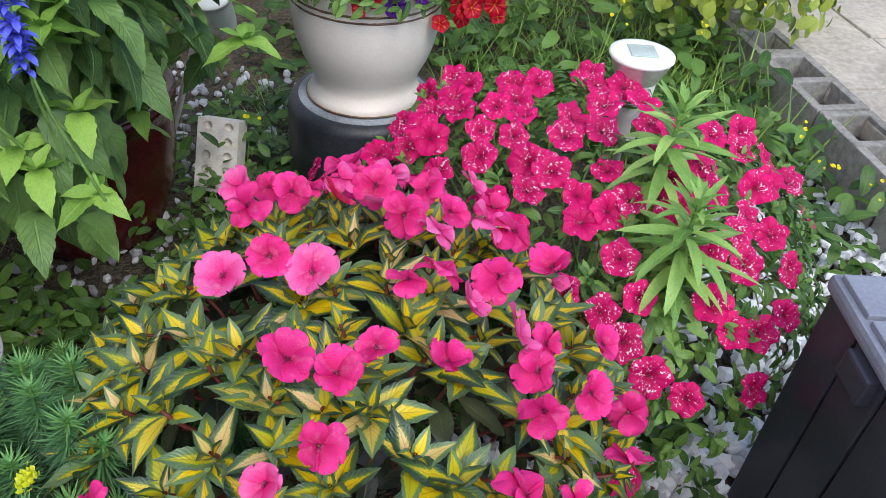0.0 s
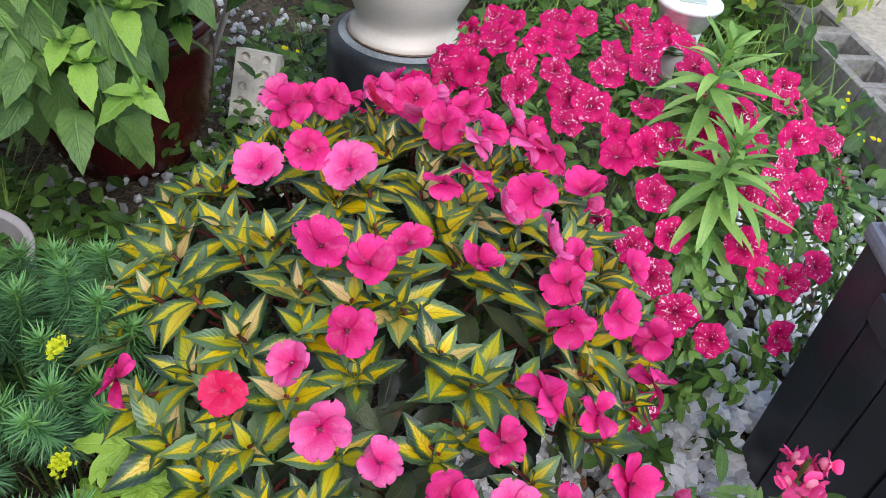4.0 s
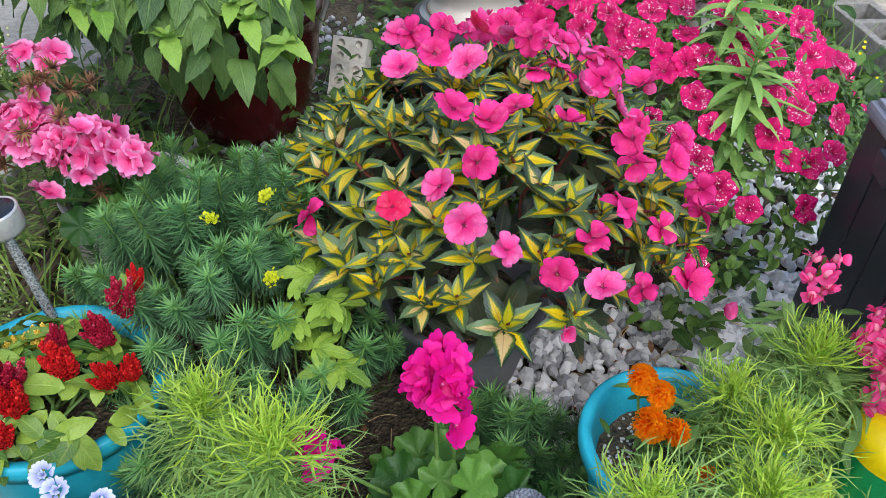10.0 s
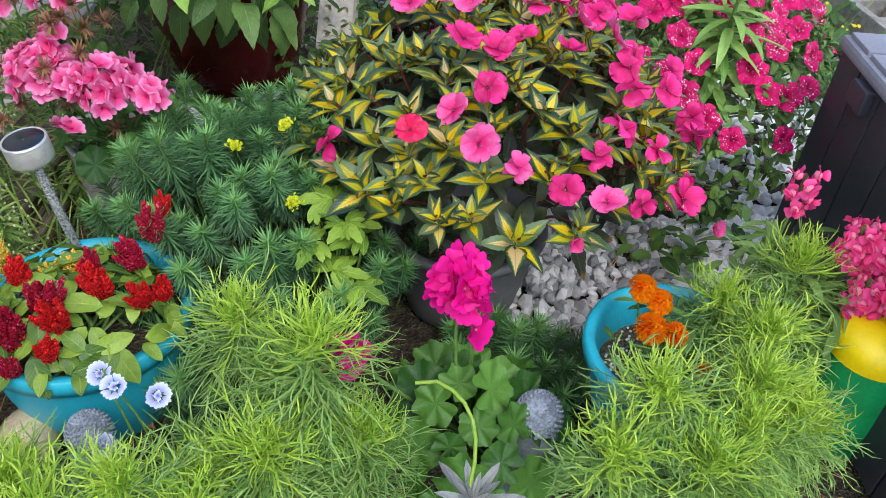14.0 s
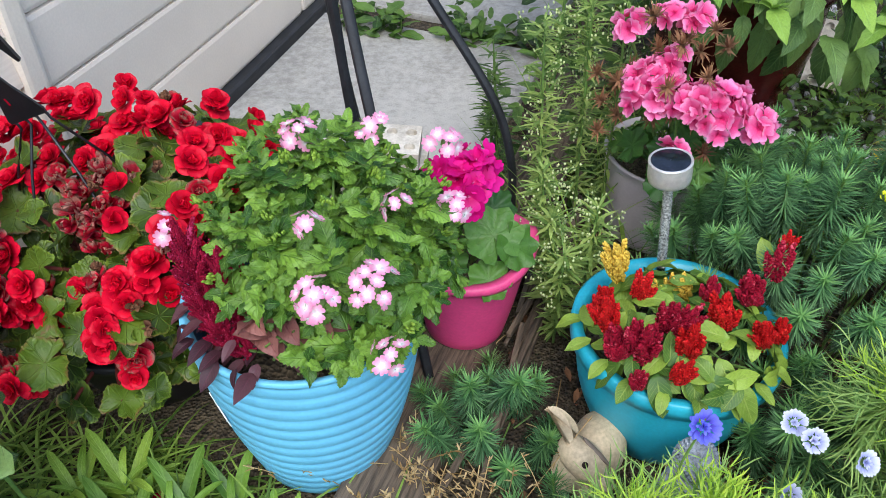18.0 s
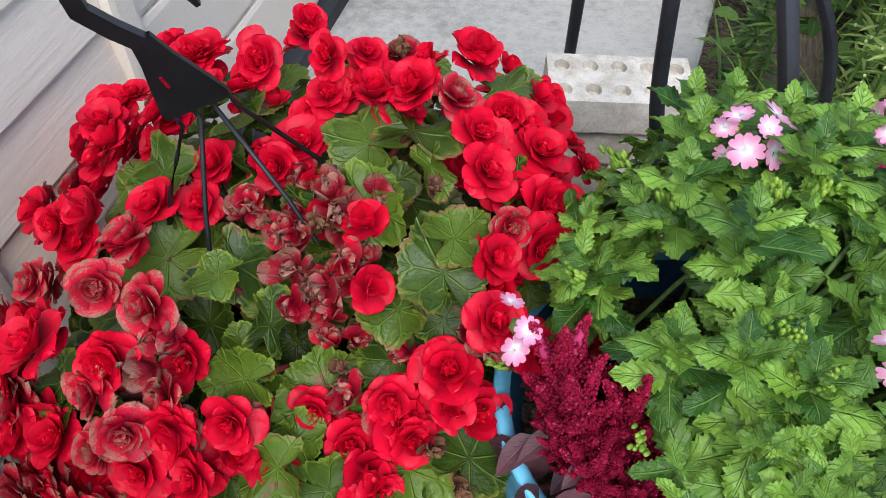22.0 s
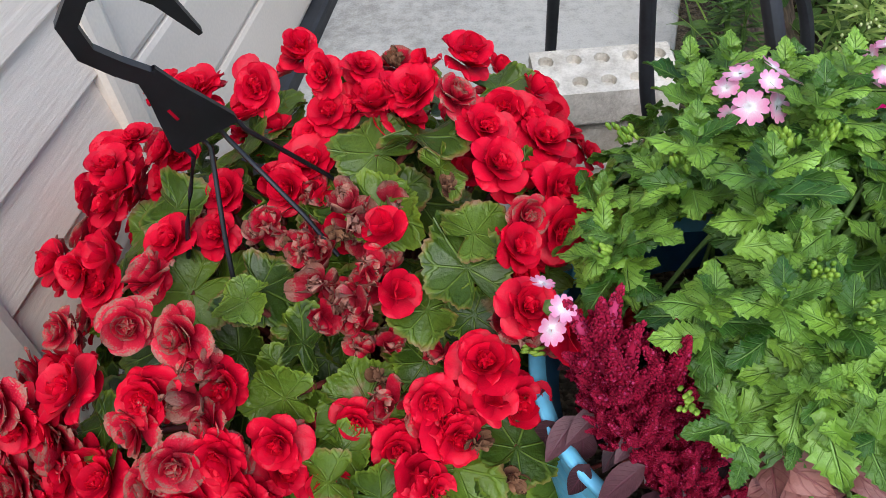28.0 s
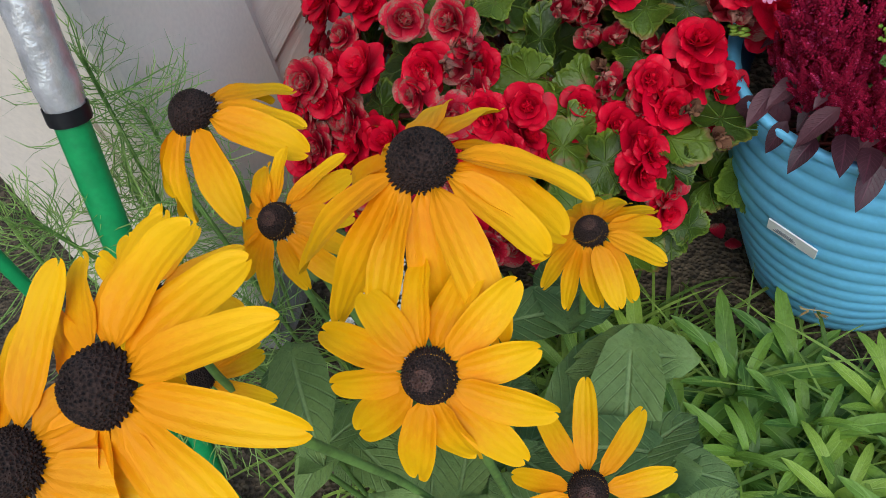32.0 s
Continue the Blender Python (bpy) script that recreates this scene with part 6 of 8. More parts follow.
def build_celosia():
    pot("flower_pot", (*TEAL, 0), 0.172, 0.12, 0.245, "teal_pot", "large teal plastic pot of red and yellow celosia", lip=0.012, lip_h=0.035, belly=0.012, fill=0.84)
    rnd = random.Random(8)
    t = thing("celosia", (*TEAL, 0.2), "celosia with red, wine and yellow plumes", "flowering plant")
    inv = t.matrix_basis.inverted()
    lf = [leaf(0.064, 0.032, 7, 4, 0.65, 0.85, 0.2, b, 0, 0.05) for b in (0.4, 0.9)]
    m = Mound((TEAL[0] + 0.01, TEAL[1] - 0.04, 0.255), (0.155, 0.14, 0.08))
    pl = leafy(m, 135, 0.95, 0.1, 0.25, 0.3, 0.25, rnd)
    for a in np.linspace(3.5, 6.0, 9):
        p = Vector((TEAL[0] + 0.165 * math.cos(a), TEAL[1] + 0.165 * math.sin(a), 0.255))
        pl.append(basis(p, (math.cos(a), math.sin(a), -0.15), (0, 0, 1), rnd.uniform(0.6, 0.9)))
    pl += [basis((-0.62, 0.42, 0.33), (-0.4, 0.3, 0.5), (0, -1, 0.4), 1.2)]
    spread(t, "leaf", lf, pl, "celosia_leaf")
    big = [flame_shape(0.078, 0.022, 9), flame_shape(0.07, 0.02, 7), flame_shape(0.06, 0.023, 10)]
    small = [flame_shape(0.055, 0.014, 6)]
    plume_plant(t, [(-0.86, 0.22, 0.30, 1.0), (-0.73, 0.22, 0.30, 1.1), (-0.69, 0.29, 0.31, 1.1), (-0.62, 0.30, 0.28, 0.9), (-0.60, 0.32, 0.28, 0.8), (-0.83, 0.30, 0.31, 0.9), (-0.62, 0.43, 0.37, 0.6), (-0.74, 0.17, 0.28, 0.8), (-0.88, 0.27, 0.31, 0.7)], big, "celosia_red")
    plume_plant(t, [(-0.80, 0.20, 0.28, 1.2), (-0.775, 0.26, 0.30, 1.0), (-0.65, 0.36, 0.32, 1.0), (-0.63, 0.39, 0.35, 0.9), (-0.79, 0.16, 0.25, 0.7), (-0.83, 0.19, 0.28, 1.0), (-0.76, 0.24, 0.31, 0.9), (-0.72, 0.33, 0.31, 0.8)], big, "celosia_wine")
    plume_plant(t, [(-0.87, 0.34, 0.30, 1.35), (-0.78, 0.37, 0.27, 0.9), (-0.75, 0.37, 0.27, 1.0), (-0.80, 0.35, 0.27, 0.8)], small, "celosia_yellow")
    tagged(part("stem_tangle", join([stalk((TEAL[0] + rnd.gauss(0, 0.05), TEAL[1] - 0.05 + rnd.gauss(0, 0.05), 0.2), m.anywhere(0.2, 0.2, rnd)[0], 0.003) for _ in range(26)]).moved(inv), "stem", t), kind="stuff")


build_celosia()


def build_solar_stake():
    t = thing("solar_stake_light", (-0.805, 0.52, 0), "stainless solar stake light with a clear ribbed stem", "solar light", "solar lights")
    top = Vector((-0.03, -0.075, 0.5))
    m = facing(top, (-0.1, -0.07, 1), 0.9, 0)
    part("head", lathe([(0.008, -0.047), (0.034, -0.046), (0.04, -0.042), (0.041, -0.036), (0.041, -0.004), (0.039, 0.0)], 32), "steel", t, "brushed steel head", m)
    part("rim", lathe([(0.0412, -0.004), (0.0415, 0.001), (0.0385, 0.0025), (0.0365, 0.001)], 32), "steel", t, "polished steel rim", m)
    part("solar_panel", lathe([(0.037, 0.0), (0.034, 0.001), (0.001, 0.001)], 24), "panel", t, "dark round solar cell", m)
    part("stem", lathe([(0.0105 if k % 2 else 0.0078, -0.27 + 0.215 * k / 50) for k in range(51)], 12), "glass_tube", t, "clear ribbed acrylic stem", m)
    part("spike", tube([m @ Vector((0, 0, -0.27)), (0, 0, 0.0)], 0.008, 8), "black_plastic", t)


build_solar_stake()


def build_marigold():
    c = (0.285, 0.335)
    t = pot("flower_pot", (*c, 0), 0.152, 0.11, 0.235, "teal_pot", "teal plastic pot with marigolds and speckled soil", lip=0.012, lip_h=0.03, fill=0.7)
    rnd = random.Random(12)
    g = thing("perlite", (c[0], c[1], 0.17), "white perlite grains on the potting soil", "perlite", kind="stuff")
    spread(g, "grain", [blob(0.003, 0.003, 0.002, 1)], [pose(c[0] + 0.12 * math.sqrt(rnd.random()) * math.cos(a), c[1] + 0.12 * math.sqrt(rnd.random()) * math.sin(a), 0.172) for a in np.linspace(0, 60, 260)], "white_pot", 0, "grains")
    p = thing("marigold", (*c, 0.17), "marigold with ruffled orange blooms", "flowering plant")
    inv = p.matrix_basis.inverted()
    ms = [mesh("flower", fluff_ball(0.026, 64, 0.019, 0.019), "marigold"), mesh("flower", fluff_ball(0.023, 54, 0.018, 0.018), "marigold")]
    for i, (q, s) in enumerate((((0.205, 0.365, 0.335), 0.95), ((0.235, 0.35, 0.32), 0.95), ((0.215, 0.30, 0.305), 1.05), ((0.255, 0.295, 0.30), 0.9), ((0.3, 0.24, 0.27), 0.7))):
        part("flower", ms[i % 2], None, p, m=inv @ facing(q, (R.gauss(0, .2), -0.5, 0.8), s))
        part("stem", stalk(Vector((0.25, 0.33, 0.17)), Vector(q) - Vector((0, -0.005, 0.012)), 0.0025).moved(inv), "stem", p)
    lf = [leaf(0.05, 0.014, 5, 2, 0.6, 0.8, 0.2, 0.6)]
    spread(p, "leaf", lf, [basis((c[0] + rnd.gauss(-0.01, 0.04), c[1] + rnd.gauss(-0.01, 0.04), rnd.uniform(0.18, 0.28)), (rnd.gauss(0, 1), rnd.gauss(0, 1), 0.3), (0, 0, 1), rnd.uniform(0.6, 1.2)) for _ in range(60)], "leaf")


build_marigold()


def build_snapdragons():
    t = thing("snapdragon", (0.54, 0.5, 0), "snapdragons with coral-pink flower spikes", "flowering plant")
    inv = t.matrix_basis.inverted()
    rnd = random.Random(13)
    fl = [join([petals(3, 0.017, 0.02, 0.7, 0.3, 0.9, 20, 0.06, 0.2), petals(2, 0.016, 0.018, 0.7, 0.3, -0.6, 55, 0.06, 0.2).moved(pose(0, 0, 0.004, 0, 0, 90)), blob(0.008, 0.009, 0.008, 1)])]
    me = mesh("blossom", fl[0], "snapdragon")
    lf = [leaf(0.055, 0.013, 6, 2, 0.6, 0.8, 0.2, b) for b in (0.3, 0.8)]
    pl, st = [], []
    for (x, y, z), n in (((0.49, 0.53, 0.48), 9), ((0.575, 0.445, 0.44), 16), ((0.615, 0.43, 0.43), 15), ((0.60, 0.40, 0.36), 14), ((0.64, 0.37, 0.38), 12)):
        base = Vector((x - 0.03, y + 0.02, 0))
        top = Vector((x, y, z))
        st.append(tube(arc_pts(base, top, (0.01, 0, 0), 5), 0.003, 6))
        for i in range(n):
            a = i * 2.4
            q = top - Vector((0, 0, 0.085 * i / n))
            d = Vector((math.cos(a), math.sin(a) - 0.35, 0.25))
            part("blossom", me, None, t, m=inv @ facing(q + d * 0.016, d, rnd.uniform(0.95, 1.25)))
        for i in range(34):
            q = base.lerp(top, rnd.uniform(0.2, 0.8))
            a = rnd.uniform(0, 6.28)
            pl.append(basis(q, (math.cos(a), math.sin(a), rnd.uniform(-0.2, 0.6)), (0, 0, 1), rnd.uniform(0.7, 1.3)))
    for _ in range(260):
        a = rnd.uniform(0, 6.28)
        pl.append(basis((rnd.uniform(0.4, 0.63), rnd.uniform(0.34, 0.6), rnd.uniform(0.1, 0.33)), (math.cos(a), math.sin(a), rnd.uniform(-0.2, 0.6)), (0, 0, 1), rnd.uniform(0.8, 1.5)))
    spread(t, "leaf", lf, pl, "snap_leaf")
    tagged(part("stem_tangle", join(st).moved(inv), "stem", t), kind="stuff")


build_snapdragons()


def build_yellow_can():
    t = thing("watering_can", (0.64, 0.36, 0), "child's green plastic watering can with a yellow top", "watering can")
    part("body", lathe([(0.001, 0), (0.07, 0), (0.075, 0.005), (0.08, 0.1), (0.076, 0.235)], 32), "green_plastic", t)
    part("top", lathe([(0.079, 0.23), (0.081, 0.25), (0.076, 0.275), (0.055, 0.292), (0.02, 0.298), (0.001, 0.298)], 32), "yellow_plastic", t, "domed yellow lid")
    part("spout", tube([(-0.05, -0.02, 0.06), (-0.1, -0.04, 0.12), (-0.13, -0.05, 0.2)], [0.018, 0.014, 0.012], 12), "yellow_plastic", t)


build_yellow_can()


def build_feathers():
    rnd = random.Random(17)
    tufts = [feather_tuft(0.2, 250, rnd, 0.0021), feather_tuft(0.22, 270, rnd, 0.0021), feather_tuft(0.18, 230, rnd, 0.0021)]
    ms = [mesh("frond_tuft", s, ["feather", "feather_young"]) for s in tufts]
    for label, spots in (("bright green thread-leaved plant in front of the geranium", ((-0.44, 0.24, 0.34), (-0.30, 0.05, 0.38), (-0.38, 0.13, 0.31), (-0.24, -0.02, 0.31), (-0.37, 0.0, 0.29))),
                         ("bright green thread-leaved plant near the cornflowers", ((-0.50, -0.09, 0.37), (-0.60, -0.12, 0.31), (-0.42, -0.1, 0.31), (-0.47, 0.03, 0.27))),
                         ("bright green thread-leaved plant by the stone figure", ((-0.66, -0.11, 0.33), (-0.76, -0.15, 0.33), (-0.62, -0.2, 0.24), (-0.71, -0.2, 0.27))),
                         ("thread-leaved plant shading the marigold pot", ((0.20, 0.12, 0.37), (0.31, 0.15, 0.3), (0.13, 0.05, 0.31), (0.30, 0.05, 0.33), (0.22, -0.02, 0.3), (0.38, 0.14, 0.31))),
                         ("thread-leaved plant beside the snapdragons", ((0.36, 0.40, 0.29), (0.40, 0.30, 0.28), (0.46, 0.16, 0.27), (0.47, 0.40, 0.32)))):
        x0 = sum(p[0] for p in spots) / len(spots)
        y0 = sum(p[1] for p in spots) / len(spots)
        t = thing("feathery_plant", (x0, y0, 0), label, "plant", "thread-leaved plants")
        inv = t.matrix_basis.inverted()
        for i, (x, y, z) in enumerate(spots):
            part("frond_tuft", ms[i % 3], None, t, m=inv @ pose(x, y, z - 0.17, rnd.uniform(-12, 12), rnd.uniform(-12, 12), rnd.uniform(0, 360)) @ Matrix.Scale(rnd.uniform(1.05, 1.3), 4))
            i % 2 and part("frond_tuft", ms[(i + 1) % 3], None, t, m=inv @ pose(x + rnd.gauss(0, 0.03), y + rnd.gauss(0, 0.03), z - 0.29, rnd.uniform(-20, 20), rnd.uniform(-20, 20), rnd.uniform(0, 360)))
        tagged(part("stem_tangle", join([tube([(x, y, 0), (x, y, z - 0.1)], 0.003, 5) for x, y, z in spots]).moved(inv), "stem", t), kind="stuff")


build_feathers()


def build_hop():
    c = Vector((-0.343, 0.472, 0.33))
    t = thing("lobed_seedling", (-0.34, 0.48, 0), "bright green seedling with deeply lobed leaves", "plant")
    lf = [join([leaf(0.058, 0.02, 8, 4, 0.6, 0.7, 0.15, 0.5, 0.12, 0.05)] + [leaf(0.036, 0.014, 6, 2, 0.6, 0.7, 0.15, 0.4, 0.1).moved(pose(0, 0.006 * i, 0, 0, 0, sg * (60 - 14 * i))) for i in (0, 1) for sg in (-1, 1)])]
    pl = []
    for i, (x, y, z) in enumerate(((-0.02, -0.03, 0.0), (0.03, -0.01, 0.03), (0.01, -0.05, -0.05), (0.06, 0.0, 0.0), (0.05, -0.06, -0.07), (-0.03, 0.02, 0.04), (0.0, 0.03, 0.05))):
        a0 = 3.4 + 1.9 * i
        for k in (-1.0, 0, 1.0):
            pl.append(basis(c + Vector((x, y, z)), (math.cos(a0 + k), math.sin(a0 + k), 0.05), (0, -0.3, 1), R.uniform(0.95, 1.35)))
    spread(t, "leaf", lf, pl, "bright_leaf")
    tagged(part("stem_tangle", join([stalk((-0.34, 0.48, 0.0), m.translation, 0.002) for m in pl]).moved(t.matrix_basis.inverted()), "stem", t), kind="stuff")


build_hop()


def cornflower(p, mat, label, r=0.02):
    t = thing("cornflower", (p[0] + 0.01, p[1] + 0.03, 0), label, "flower", "cornflowers")
    inv = t.matrix_basis.inverted()
    out = []
    for i in range(14):
        a = i * 6.283 / 14
        f = join([leaf(r * 0.8, r * 0.3, 3, 2, 0.9, 0.3, 0.3, -0.3).moved(pose(0, r * 0.35, 0, 25 + R.uniform(-12, 12), 0, k)) for k in (-14, 14)])
        out.append(f.moved(pose(0, 0, 0, 0, 0, math.degrees(a) + R.uniform(-8, 8))))
    out += [leaf(r * R.uniform(0.35, 0.6), r * 0.2, 2, 2, 0.7, 0.4, 0.2, -0.2).moved(pose(0, 0, 0.002, R.uniform(15, 80), 0, R.uniform(0, 360))) for _ in range(34)]
    part("flower", join(out), mat, t, "", inv @ facing(p, (R.gauss(0, .2), -0.6, 0.8)))
    part("stem", stalk(t.matrix_basis.translation, Vector(p), 0.0018, 0.03).moved(inv), "stem", t)


cornflower((-0.70, -0.08, 0.49), "cornflower", "violet-blue cornflower on a thin stem", 0.02)
for q in ((-0.585, 0.05, 0.40), (-0.56, 0.03, 0.40), (-0.50, 0.02, 0.40), (-0.57, -0.02, 0.34)):
    cornflower(q, "cornflower_pale", "pale lilac cornflower on a thin stem", 0.017)


def build_dusty():
    t = thing("woolly_rosette", (-0.09, -0.08, 0), "silvery woolly-leaved rosette with a pale flower stalk", "plant")
    lf = [leaf(0.05, 0.011, 5, 2, 0.4, 0.5, 0.4, -0.2)]
    inv = t.matrix_basis.inverted()
    pl = [basis((-0.09, -0.12, 0.42), (math.cos(i * 2.4), math.sin(i * 2.4), 0.15 + 0.07 * i), (0, 0, 1), 1.25 - 0.05 * i) for i in range(15)]
    spread(t, "leaf", lf, pl, "dusty")
    part("stem", tube([(0, 0, 0), (0.0, -0.04, 0.42)], 0.004, 6), "stem", t)
    part("flower_stalk", tube(arc_pts((-0.005, -0.03, 0.43), (-0.05, 0.05, 0.52), (0.02, 0, 0.03), 6) + [Vector((-0.075, 0.05, 0.515))], 0.0024, 6), "bright_leaf", t)


build_dusty()


def figure(at, s, turn, tilt=0):
    """A small stone garden figure seen from behind, one plain form."""
    out = [blob(0.055, 0.045, 0.04, 3, 0.12, 2).moved(pose(0, 0, 0.035)), blob(0.04, 0.035, 0.055, 3, 0.1, 5).moved(pose(0, 0, 0.085)),
           blob(0.03, 0.03, 0.034, 3, 0.0).moved(pose(0, 0, 0.155))]
    for i in range(230):
        th = math.acos(1 - 1.3 * (i + 0.5) / 230)
        a = i * 2.39996
        v = Vector((math.sin(th) * math.cos(a), math.sin(th) * math.sin(a), math.cos(th) * 1.1)) * 0.0305
        out.append(blob(0.0026, 0.0026, 0.0026, 1).moved(Matrix.Translation(v + Vector((0, 0, 0.155)))))
    solid("garden_statue", join(out), "statue", "small grey cast-stone garden figure with a curled head", "garden statue",
          pose(*at, tilt, 0, turn) @ Matrix.Scale(s, 4), "stone figures", smooth=True)


figure((-0.675, 0.115, 0.0), 1.15, 10)
figure((0.035, 0.19, 0.0), 1.28, 60)


def build_rabbit():
    """The head is turned aside, the ears laid back."""
    h = Vector((-0.847, 0.113, 0.092))
    nose = Vector((1.0, -0.3, -0.36))
    head = basis(h, nose, (0.1, 0.32, 1))
    out = [blob(0.032, 0.05, 0.033, 3).moved(head), blob(0.021, 0.03, 0.02, 3).moved(head @ pose(0, 0.04, -0.006)), blob(0.024, 0.026, 0.022, 3).moved(head @ pose(0.0, 0.012, -0.014)),
           blob(0.05, 0.07, 0.058, 3).moved(pose(-0.832, 0.175, 0.058)), blob(0.038, 0.036, 0.05, 3).moved(pose(-0.862, 0.118, 0.046)),
           blob(0.014, 0.016, 0.03, 2).moved(pose(-0.872, 0.088, 0.022)), blob(0.014, 0.016, 0.03, 2).moved(pose(-0.83, 0.092, 0.022))]
    for x, side in ((-0.018, -0.3), (0.018, 0.28)):
        ear = leaf(0.075, 0.028, 10, 6, 0.55, 0.5, 0.75, 0.15)
        back = ear.moved(pose(0, 0, -0.005))
        out += [ear.moved(head @ pose(x, -0.03, 0.016) @ pose(0, 0, 0, 14, 0, 180 - side * 57)), Shape(back.co, back.tri[:, ::-1], back.uv).moved(head @ pose(x, -0.03, 0.016) @ pose(0, 0, 0, 14, 0, 180 - side * 57))]
    body = join(out)
    eyes = join([blob(0.0058, 0.0058, 0.0058, 2).moved(head @ pose(s * 0.0275, 0.008, 0.014)) for s in (-1, 1)]).paint(1)
    stripe = blob(0.006, 0.034, 0.004, 2).moved(head @ pose(0, 0.008, 0.0305, -6)).paint(2)
    solid("rabbit_figurine", join([body, eyes, stripe]), ["rabbit", "cone", "rabbit_stripe"], "painted tan resin rabbit figurine among the spurge", "figurine", smooth=True)


build_rabbit()


# ---- horseweed by the slab ----
def build_horseweed():
    rnd = random.Random(19)
    bud = blob(0.0024, 0.0024, 0.0034, 1)
    lf = [leaf(0.05, 0.007, 3, 2, 0.5, 0.7, 0.1, 0.5)]
    for label, spots in (("tall horseweed with tiny white buds", ((-1.12, 0.72, 0.6), (-1.05, 0.78, 0.66), (-1.16, 0.82, 0.72), (-1.0, 0.86, 0.6), (-1.08, 0.9, 0.75))),
                         ("horseweed leaning by the pink pot", ((-1.02, 0.47, 0.34), (-0.99, 0.42, 0.3), (-1.04, 0.52, 0.4), (-0.96, 0.5, 0.36))),
                         ("dark slender weed beside the stand", ((-1.27, 0.86, 0.48), (-1.3, 0.9, 0.36)))):
        t = thing("horseweed", (spots[0][0], spots[0][1], 0), label, "weed", "horseweed")
        inv = t.matrix_basis.inverted()
        st, buds, pl = [], [], []
        for x, y, z in spots:
            base, top = Vector((x, y + 0.02, 0)), Vector((x + rnd.gauss(0, 0.02), y - 0.04, z))
            st.append(tube(arc_pts(base, top, (0, 0, 0), 5), [0.0032] * 5 + [0.0012], 5))
            for i in range(170):
                q = base.lerp(top, rnd.uniform(0.15, 1))
                a = rnd.uniform(0, 6.28)
                pl.append(basis(q, (math.cos(a), math.sin(a), 0.35), (0, 0, 1), rnd.uniform(0.6, 1.2)))
            if "dark" in label:
                continue
            for i in range(16):
                q = base.lerp(top, 0.45 + 0.55 * i / 16)
                a = rnd.uniform(0, 6.28)
                e = q + Vector((math.cos(a), math.sin(a), 0.9)) * rnd.uniform(0.03, 0.08)
                st.append(tube([q, q.lerp(e, 0.5) + Vector((0, 0, 0.005)), e], 0.001, 4))
                for k in range(6):
                    buds.append(bud.moved(Matrix.Translation(q.lerp(e, rnd.uniform(0.4, 1.05)) + Vector((rnd.gauss(0, 0.008), rnd.gauss(0, 0.008), rnd.gauss(0, 0.008))))))
        spread(t, "leaf", lf, pl, "weed_leaf" if "dark" in label else "horse_leaf", 120)
        tagged(part("stem_tangle", join(st).moved(inv), "stem", t), kind="stuff")
        if buds:
            tagged(part("bud_cluster", join(buds).moved(inv), "bud", t, "clusters of tiny white buds"), kind="stuff")


build_horseweed()


# ---- blue pot with verbena and plumes ----
BLUE = (-1.31, 0.03)


